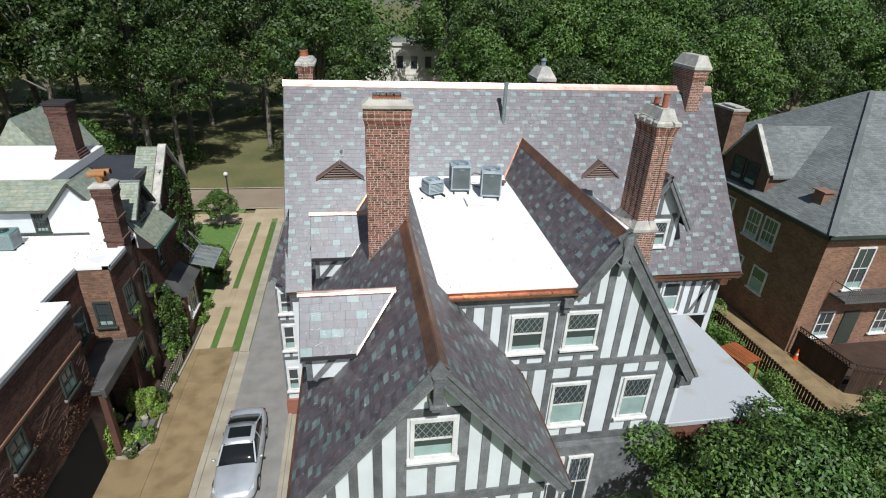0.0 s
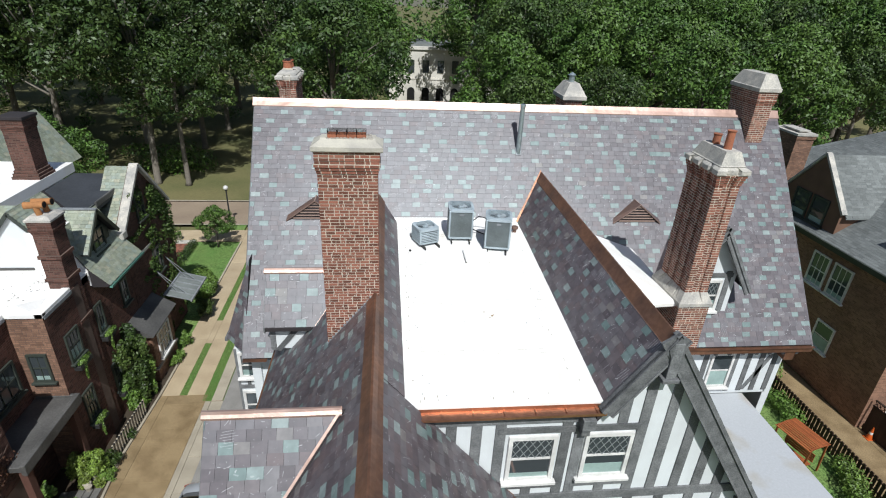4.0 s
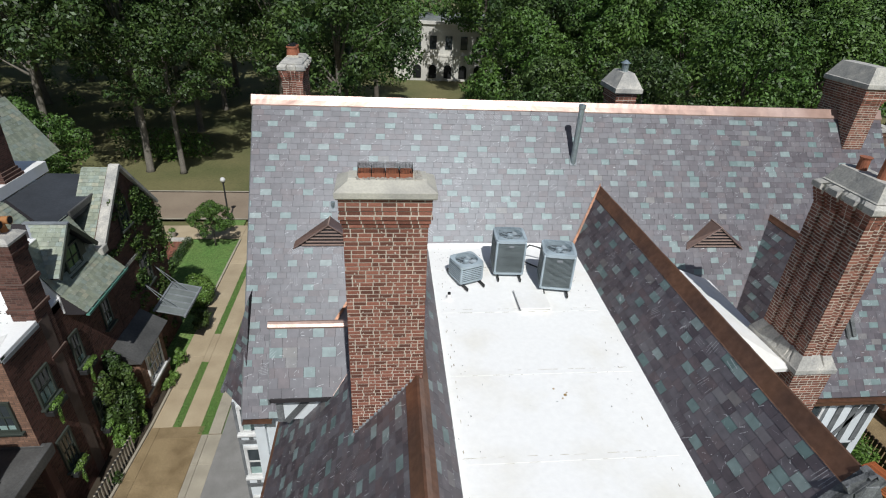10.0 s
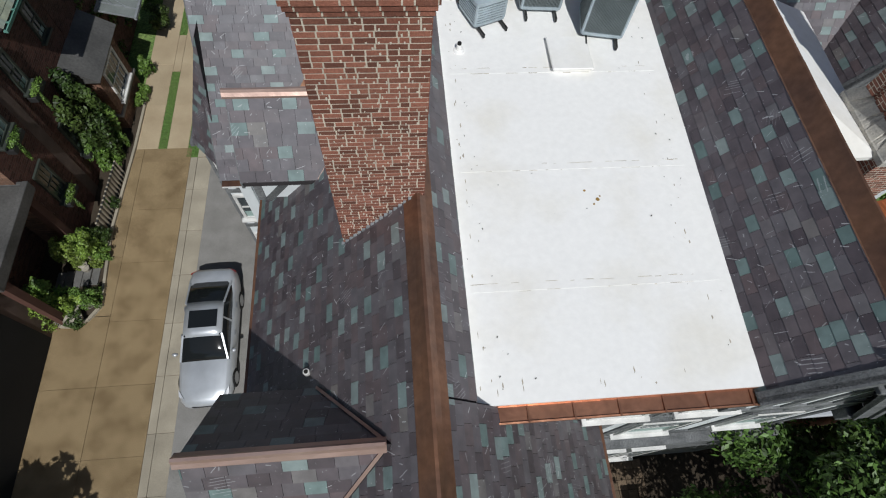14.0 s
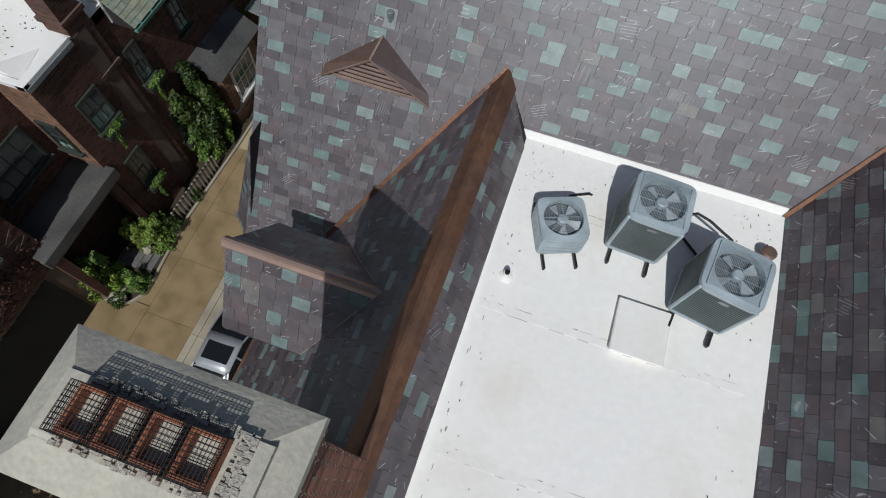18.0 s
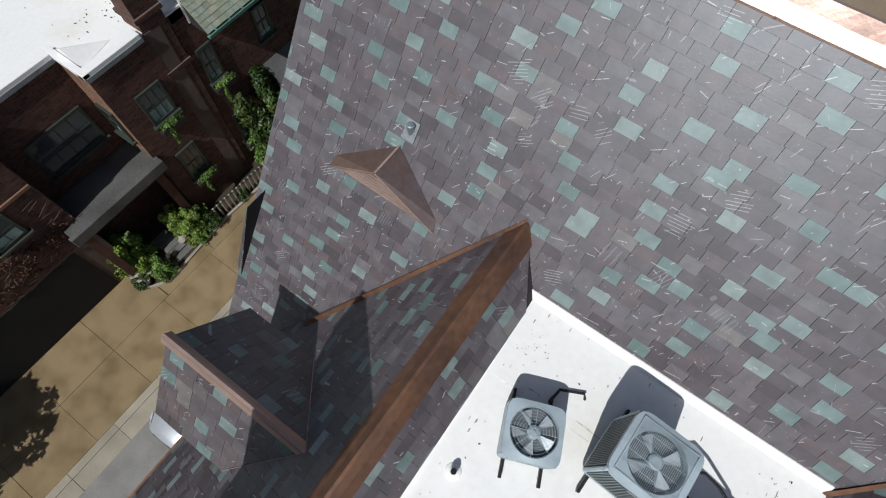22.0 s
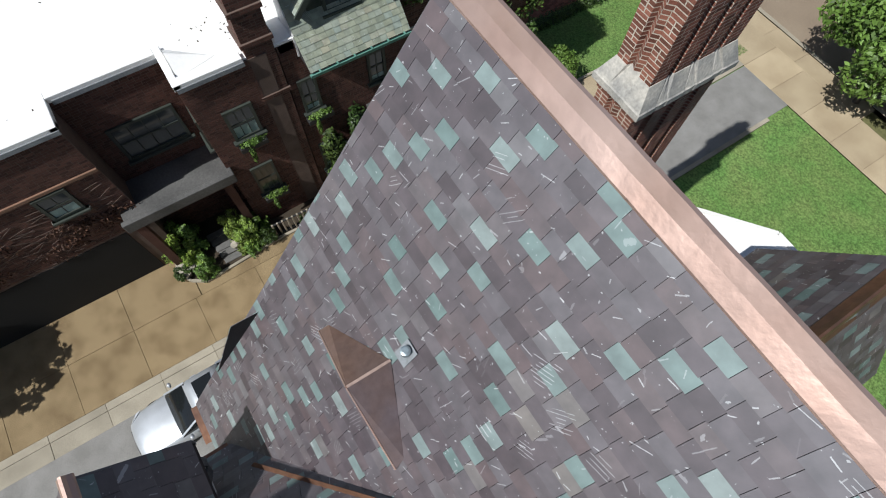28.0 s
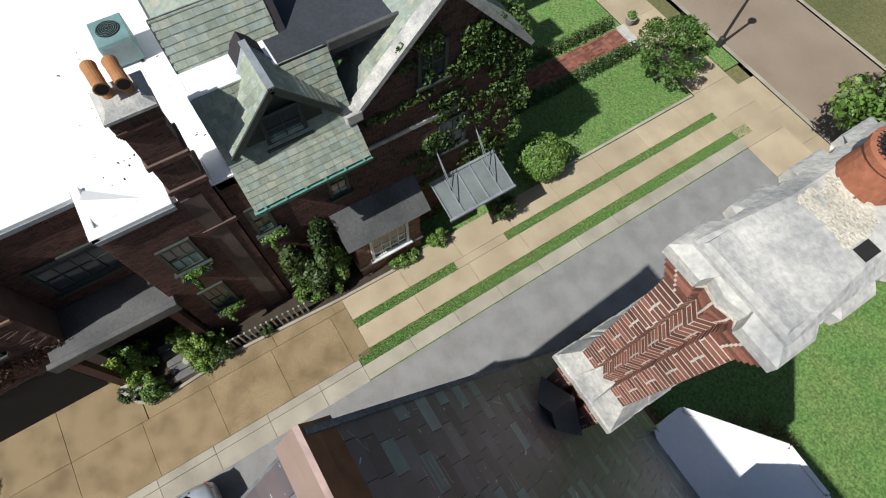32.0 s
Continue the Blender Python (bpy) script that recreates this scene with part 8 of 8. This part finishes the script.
tagged(part("creeper_stems", bm, DARKMORTAR), "bare creeper stems on the garage wall", "creeper", kind="stuff")

# front garden of the neighbour
tagged(part("brick_path", skew(boxes((-13.9, -12.9, 36.0, 44.0, -0.1, -0.02))), BRICK), "red brick garden path", "path", kind="structure")
pathbed = [o for o in scene.objects if o.name == "brick_path"][0]
for i in range(9):
    for j in range(30):
        bm = bmesh.new()
        box(bm, -13.88 + i * 0.104, -13.783 + i * 0.104, 36.02 + j * 0.265, 36.27 + j * 0.265, -0.05, 0.0)
        skew(bm)
        part("brick", bm, BRICK, pathbed)
tagged(part("path_step", boxes((-14.0, -12.5, 43.75, 44.2, -0.1, 0.12), bevel=0.02), STONE), "pale stone step at the end of the brick path", "step", kind="structure")
hedge = leaf_cloud([((-12.5, 36.4 + k * 0.5, 0.2), (0.38, 0.4, 0.42)) for k in range(15)], 5500, 0.055, 61)
tagged(settle("hedge", crown_mesh("hedge", *hedge), LEAF3), "low clipped green hedge along the brick path", "hedge", kind="stuff")
hedge = leaf_cloud([((-14.35, 36.4 + k * 0.5, 0.2), (0.35, 0.4, 0.42)) for k in range(15)], 4500, 0.055, 62)
tagged(settle("hedge", crown_mesh("hedge", *hedge), LEAF3), "low clipped green hedge along the brick path", "hedge", kind="stuff")


def grass_patch(name, label, rects, count, seed, h=0.07, lean=0.0):
    rnd = random.Random(seed)
    tot = sum((r[1] - r[0]) * (r[3] - r[2]) for r in rects)
    verts, faces = [], []
    for x0, x1, y0, y1, z in rects:
        for _ in range(int(count * (x1 - x0) * (y1 - y0) / tot)):
            x, y = rnd.uniform(x0, x1), rnd.uniform(y0, y1)
            x += lean * (y - 25.4)
            a = rnd.uniform(0, 6.28)
            w, hh = rnd.uniform(0.006, 0.014), h * rnd.uniform(0.5, 1.2)
            dx, dy = math.cos(a) * w, math.sin(a) * w
            lx, ly = rnd.uniform(-0.03, 0.03), rnd.uniform(-0.03, 0.03)
            i = len(verts)
            verts += [(x - dx, y - dy, z), (x + dx, y + dy, z), (x + lx, y + ly, z + hh)]
            faces.append((i, i + 1, i + 2))
    tagged(settle(name, crown_mesh(name, verts, faces), BLADES), label, "grass", kind="stuff")


BLADES = mat("grass_blades", (0.105, 0.21, 0.048), 0.7, 0, 0.3, 0.6, 10.0, 0.0, rand=0.4, col2=(0.14, 0.215, 0.06))
STRIPS = ((-7.70, -7.37, 26.1, 30.44), (-7.70, -7.37, 32.82, 44.2), (-6.48, -6.04, 25.62, 45.0))
for r in STRIPS:
    tagged(part("grass_strip", skew(boxes((*r, -0.1, -0.005))), GRASS), "narrow grass strip between driveway slabs", "grass strip", "grass strips", kind="structure")
grass_patch("grass_blades", "short grass in the driveway strips", [(r[0] - 0.02, r[1] + 0.02, r[2], r[3], -0.01) for r in STRIPS], 52000, 5, 0.05, lean=-0.006)
grass_patch("lawn_blades", "clipped lawn grass", [(-1.2, 9.0, 31.5, 44.1, -0.06), (-12.0, -8.9, 35.5, 44.1, -0.06)], 110000, 6, 0.045)

# street lamp
lamp = thing("street_lamp", "dark iron street lamp with a white globe", "street lamp", (-10.6, 47.3, 0))
bm = bmesh.new()
tube(bm, [(-10.6, 47.3, -0.1), (-10.6, 47.3, 0.5), (-10.6, 47.3, 0.55), (-10.6, 47.3, 3.2)], [0.16, 0.14, 0.07, 0.055], 12)
part("post", bm, IRON, lamp)
bm = bmesh.new()
bmesh.ops.create_uvsphere(bm, u_segments=16, v_segments=10, radius=0.2, matrix=Matrix.Translation((-10.6, 47.3, 3.45)))
part("globe", bm, WHITE, lamp, "white glass globe", smooth=True)
bm = bmesh.new()
tube(bm, [(-10.6, 47.3, 3.2), (-10.6, 47.3, 3.3)], [0.1, 0.14], 12)
part("collar", bm, IRON, lamp)

# garden swing seat with a slatted roof, cone, board fence
REDWOOD = mat("orange_stained_wood", (0.34, 0.10, 0.035), 0.6, 0, 0.2, 2.0, 25.0, 0.2, rand=0.2)
swing = thing("garden_swing", "orange stained wooden swing seat with a slatted roof", "swing seat")
for k in range(11):
    bm = bmesh.new()
    beam(bm, (-0.85, -0.62 + k * 0.124, 1.72 - abs(k - 5) * 0.012), (0.85, -0.62 + k * 0.124, 1.72 - abs(k - 5) * 0.012), 0.1, 0.025)
    part("roof_slat", bm, REDWOOD, swing)
for x in (-0.8, 0.8):
    for y in (-0.5, 0.5):
        bm = bmesh.new()
        beam(bm, (x, y * 1.3, 0.0), (x, y, 1.7), 0.07, 0.07)
        part("leg", bm, REDWOOD, swing)
    bm = bmesh.new()
    beam(bm, (x, -0.6, 1.68), (x, 0.6, 1.68), 0.06, 0.08)
    part("rafter", bm, REDWOOD, swing)
for k in range(5):
    part("seat_slat", boxes((-0.7, 0.7, -0.3 + k * 0.1, -0.22 + k * 0.1, 0.45, 0.48)), REDWOOD, swing)
for k in range(4):
    part("back_slat", boxes((-0.7, 0.7, 0.22, 0.25, 0.55 + k * 0.12, 0.64 + k * 0.12)), REDWOOD, swing)
swing.matrix_basis = Matrix.Translation((21.45, 20.3, 0.0)) @ Matrix.Rotation(radians(-75), 4, "Z")
cone = thing("traffic_cone", "orange traffic cone with a white band on the path", "traffic cone")
CONE = mat("orange_plastic", (0.65, 0.12, 0.02), 0.5)
bm = bmesh.new()
tube(bm, [(26.45, 21.4, 0.03), (26.45, 21.4, 0.3)], [0.15, 0.085], 14)
tube(bm, [(26.45, 21.4, 0.42), (26.45, 21.4, 0.7)], [0.075, 0.025], 14)
part("cone_body", bm, CONE, cone)
bm = bmesh.new()
tube(bm, [(26.45, 21.4, 0.3), (26.45, 21.4, 0.42)], [0.086, 0.075], 14)
part("white_band", bm, WHITE, cone)
part("foot", boxes((26.27, 26.63, 21.22, 21.58, 0, 0.035), bevel=0.008), CONE, cone)
pf = thing("picket_fence", "dark narrow board fence along the side path", "fence")
for k in range(60):
    part("picket", boxes((23.7, 23.75, 15.0 + k * 0.21, 15.13 + k * 0.21, 0, 1.05)), DECKWOOD, pf)
for z in (0.3, 0.85):
    part("rail", boxes((23.75, 23.8, 15, 27.6, z, z + 0.08)), DECKWOOD, pf)
hv = leaf_cloud([((22.95 + 0.4 * math.sin(k), 14.5 + k * 0.62, 0.45), (0.6, 0.6, 0.55)) for k in range(22) if not 9 <= k <= 12], 9000, 0.07, 71)
tagged(settle("hedge", crown_mesh("hedge", *hv), LEAF2), "loose green hedge inside the side fence", "hedge", kind="stuff")
hv = leaf_cloud([((20.0 + 0.8 * k, 26.5 + 0.6 * math.sin(k), 0.7), (0.9, 0.8, 0.9)) for k in range(6)], 4000, 0.08, 72)
tagged(settle("hedge", crown_mesh("hedge", *hv), LEAF2), "leafy shrubs beside the house", "hedge", kind="stuff")
hv = leaf_cloud([((-2.55 + 0.1 * math.sin(k * 2), 29.6 + 0.45 * k, 0.28 + 0.05 * k), (0.28, 0.3, 0.25 + 0.05 * k)) for k in range(5)], 1700, 0.05, 74)
tagged(settle("foundation_shrubs", crown_mesh("shrubs", *hv), LIME), "light green low shrubs along the asphalt lane", "shrubs", kind="stuff")
hv = leaf_cloud([((-2.5 + 0.3 * (k % 2), 32.0 + 0.35 * k, 0.6), (0.4, 0.4, 0.55)) for k in range(5)] + [((0.6 + 0.6 * k, 33.2 + 0.62 * k + 0.5 * math.sin(k * 5), 0.3), (0.5, 0.45, 0.3)) for k in range(6)], 3800, 0.05, 73)
tagged(settle("foundation_shrubs", crown_mesh("shrubs", *hv), mat("yellowing_leaves", (0.17, 0.13, 0.035), 0.6, 0, 0.3, 1.0, 5.0, 0.0, rand=0.5)), "yellowing low shrubs at the foot of the chimney", "shrubs", kind="stuff")

# ---- pale stone building beyond the park ----
stone_hall = thing("stone_hall", "pale stone building half hidden by trees", "building")
HALL = mat("pale_limestone_wall", (0.72, 0.69, 0.62), 0.9, 0, 0.1, 0.3, 5.0, 0.2)
hw = part("wall", boxes((4.6, 31, 105, 118, -0.2, 9.2), (3.2, 5.2, 106, 118, -0.2, 8.0)), HALL, stone_hall)
part("cornice", boxes((4.3, 31.3, 104.7, 118.3, 9.2, 9.7)), HALL, stone_hall)
part("string_course", boxes((4.55, 31, 104.9, 105.0, 4.0, 4.3)), HALL, stone_hall)
for k in range(9):
    x = 6.6 + k * 2.7
    part("window", boxes((x, x + 1.2, 104.92, 105.0, 5.2, 7.4)), GLASS, hw)
    # black arch laid on the wall, painting the shade within an archway
    bm = bmesh.new()
    pts = [(x - 0.1, 104.93, 0.3), (x + 1.3, 104.93, 0.3)] + [(x + 0.6 + 0.7 * math.cos(a), 104.93, 1.9 + 0.7 * math.sin(a)) for a in [math.pi * i / 8 for i in range(9)]]
    prism(bm, pts, (0, 0.05, 0))
    part("arched_opening", bm, DARK, hw)
part("roof", boxes((4.8, 30.8, 105.5, 117.5, 9.7, 10.1)), SHINGLE, stone_hall)

# undergrowth below the park trees
rnd = random.Random(81)
blobs = []
for k in range(150):
    x, y = rnd.uniform(-75, 80), rnd.choice((rnd.uniform(58, 66), rnd.uniform(72, 104)))
    if -17 < x < -6 and y < 68 or 2.5 < x < 12.5 + 0.02 * y and y > 60:
        continue
    blobs.append(((x, y, rnd.uniform(0.4, 1.6)), (rnd.uniform(1.2, 3.2), rnd.uniform(1.0, 2.2), rnd.uniform(0.7, 2.0))))
ug = leaf_cloud(blobs, 30000, 0.2, 82)
tagged(settle("undergrowth", crown_mesh("undergrowth", *ug), LEAF), "leafy undergrowth below the park trees", "undergrowth", kind="stuff")
tagged(part("verge_grass", boxes((-11.4, -9.3, 46.5, 47.38, -0.1, 0.02), bevel=0.02), GRASS), "small grass patch round the street lamp", "grass strip", kind="structure")
planter = thing("stone_planter", "stone planter with yellow flowers beside the path", "planter")
bm = bmesh.new()
tube(bm, [(-13.9, 44.5, 0.0), (-13.9, 44.5, 0.05), (-13.9, 44.5, 0.4), (-13.9, 44.5, 0.45)], [0.18, 0.16, 0.26, 0.28], 14)
part("urn", bm, POT, planter)
v, f = leaf_cloud([((-13.9, 44.5, 0.55), (0.25, 0.25, 0.2))], 350, 0.05, 17)
tagged(settle("flower", crown_mesh("flower", v, f), LEAF2, planter), kind="stuff")
kerb_tree = tree("kerb_tree", "bright green leafy street tree beside the driveway mouth", 6.4, 4.0, 981, 18000, 0.13, LEAF2, BARK, 0.12, 0.25)
kerb_tree.location = (-1.4, 47.0, -0.06)
for x, y, s in ((3.2, 50.6, 2.1), (9.5, 51.5, 2.3)):
    c = copy_thing(small, Matrix.Identity(4))
    c.location, c.scale, c.rotation_euler = (x, y, -0.06), (s, s, s), (0, 0, x)

# ground below the yard tree
PAVER = mat("brown_yard_paving", (0.16, 0.115, 0.075), 0.95, 0, 0.3, 1.2, 25.0, 0.5, rand=0.25)
yardbed = tagged(part("yard_soil", boxes((5.8, 20.0, 3.0, 12.9, -0.1, -0.045)), SOIL), "dark soil and leaf litter below the yard tree", "soil", kind="structure")
for i in range(9):
    for j in range(14):
        bm = bmesh.new()
        box(bm, 7.2 + i * 0.31, 7.495 + i * 0.31, 8.2 + j * 0.31, 8.495 + j * 0.31, -0.06, -0.01)
        part("paver", bm, PAVER, yardbed)
BLUE = mat("blue_plastic", (0.02, 0.12, 0.40), 0.45)
bin_ = thing("blue_bin", "blue plastic bin on the paving below the gable", "bin")
bm = bmesh.new()
prism(bm, [(9.25, 10.55, -0.01), (9.75, 10.55, -0.01), (9.75, 11.05, -0.01), (9.25, 11.05, -0.01)], (0, 0, 0.8))
part("body", bm, BLUE, bin_)
part("lid", boxes((9.2, 9.8, 10.5, 11.1, 0.79, 0.86), bevel=0.02), BLUE, bin_)

# leaf bits and dirt on the neighbour's white roof
rnd = random.Random(92)
bm = bmesh.new()
for k in range(110):
    x, y, w = rnd.choice((rnd.uniform(-16, -10.9), rnd.gauss(-11.2, 0.2))), rnd.uniform(22.4, 25.2) if k % 2 else rnd.uniform(8, 25), rnd.choice((0.015, 0.02, 0.035))
    if 18.6 < y < 22.3 and x > -12.3:
        continue
    a = rnd.uniform(0, 3.1)
    beam(bm, (x, y, NTOP + 0.053), (x + w * 2 * math.cos(a), y + w * 2 * math.sin(a), NTOP + 0.055), w, 0.006)
tagged(part("roof_leaf_litter", bm, SOIL), "scattered dry leaves on the white roof", "debris", kind="stuff")

# pale petals and dry leaves blown over the street and the sidewalk
rnd = random.Random(97)
PETAL = mat("pale_petals", (0.55, 0.47, 0.34), 0.9, 0, 0.2, 3.0, 20.0, 0.0, rand=0.3)
bm = bmesh.new()
for k in range(1500):
    x, y, w = rnd.uniform(-22, 4), rnd.choice((rnd.uniform(47.7, 52.9), rnd.gauss(47.9, 0.25), rnd.gauss(52.6, 0.25))), rnd.uniform(0.015, 0.04)
    a = rnd.uniform(0, 6.28)
    c, d = w * math.cos(a), w * math.sin(a)
    z = -0.045 if 47.6 < y < 53.0 else 0.01
    vs = [bm.verts.new(p) for p in ((x - c, y - d, z), (x - d * 0.5, y + c * 0.5, z + 0.012), (x + c, y + d, z + 0.004), (x + d * 0.5, y - c * 0.5, z + 0.01))]
    bm.faces.new(vs)
tagged(part("fallen_petals", bm, PETAL), "pale fallen petals on the street", "petals", kind="stuff")
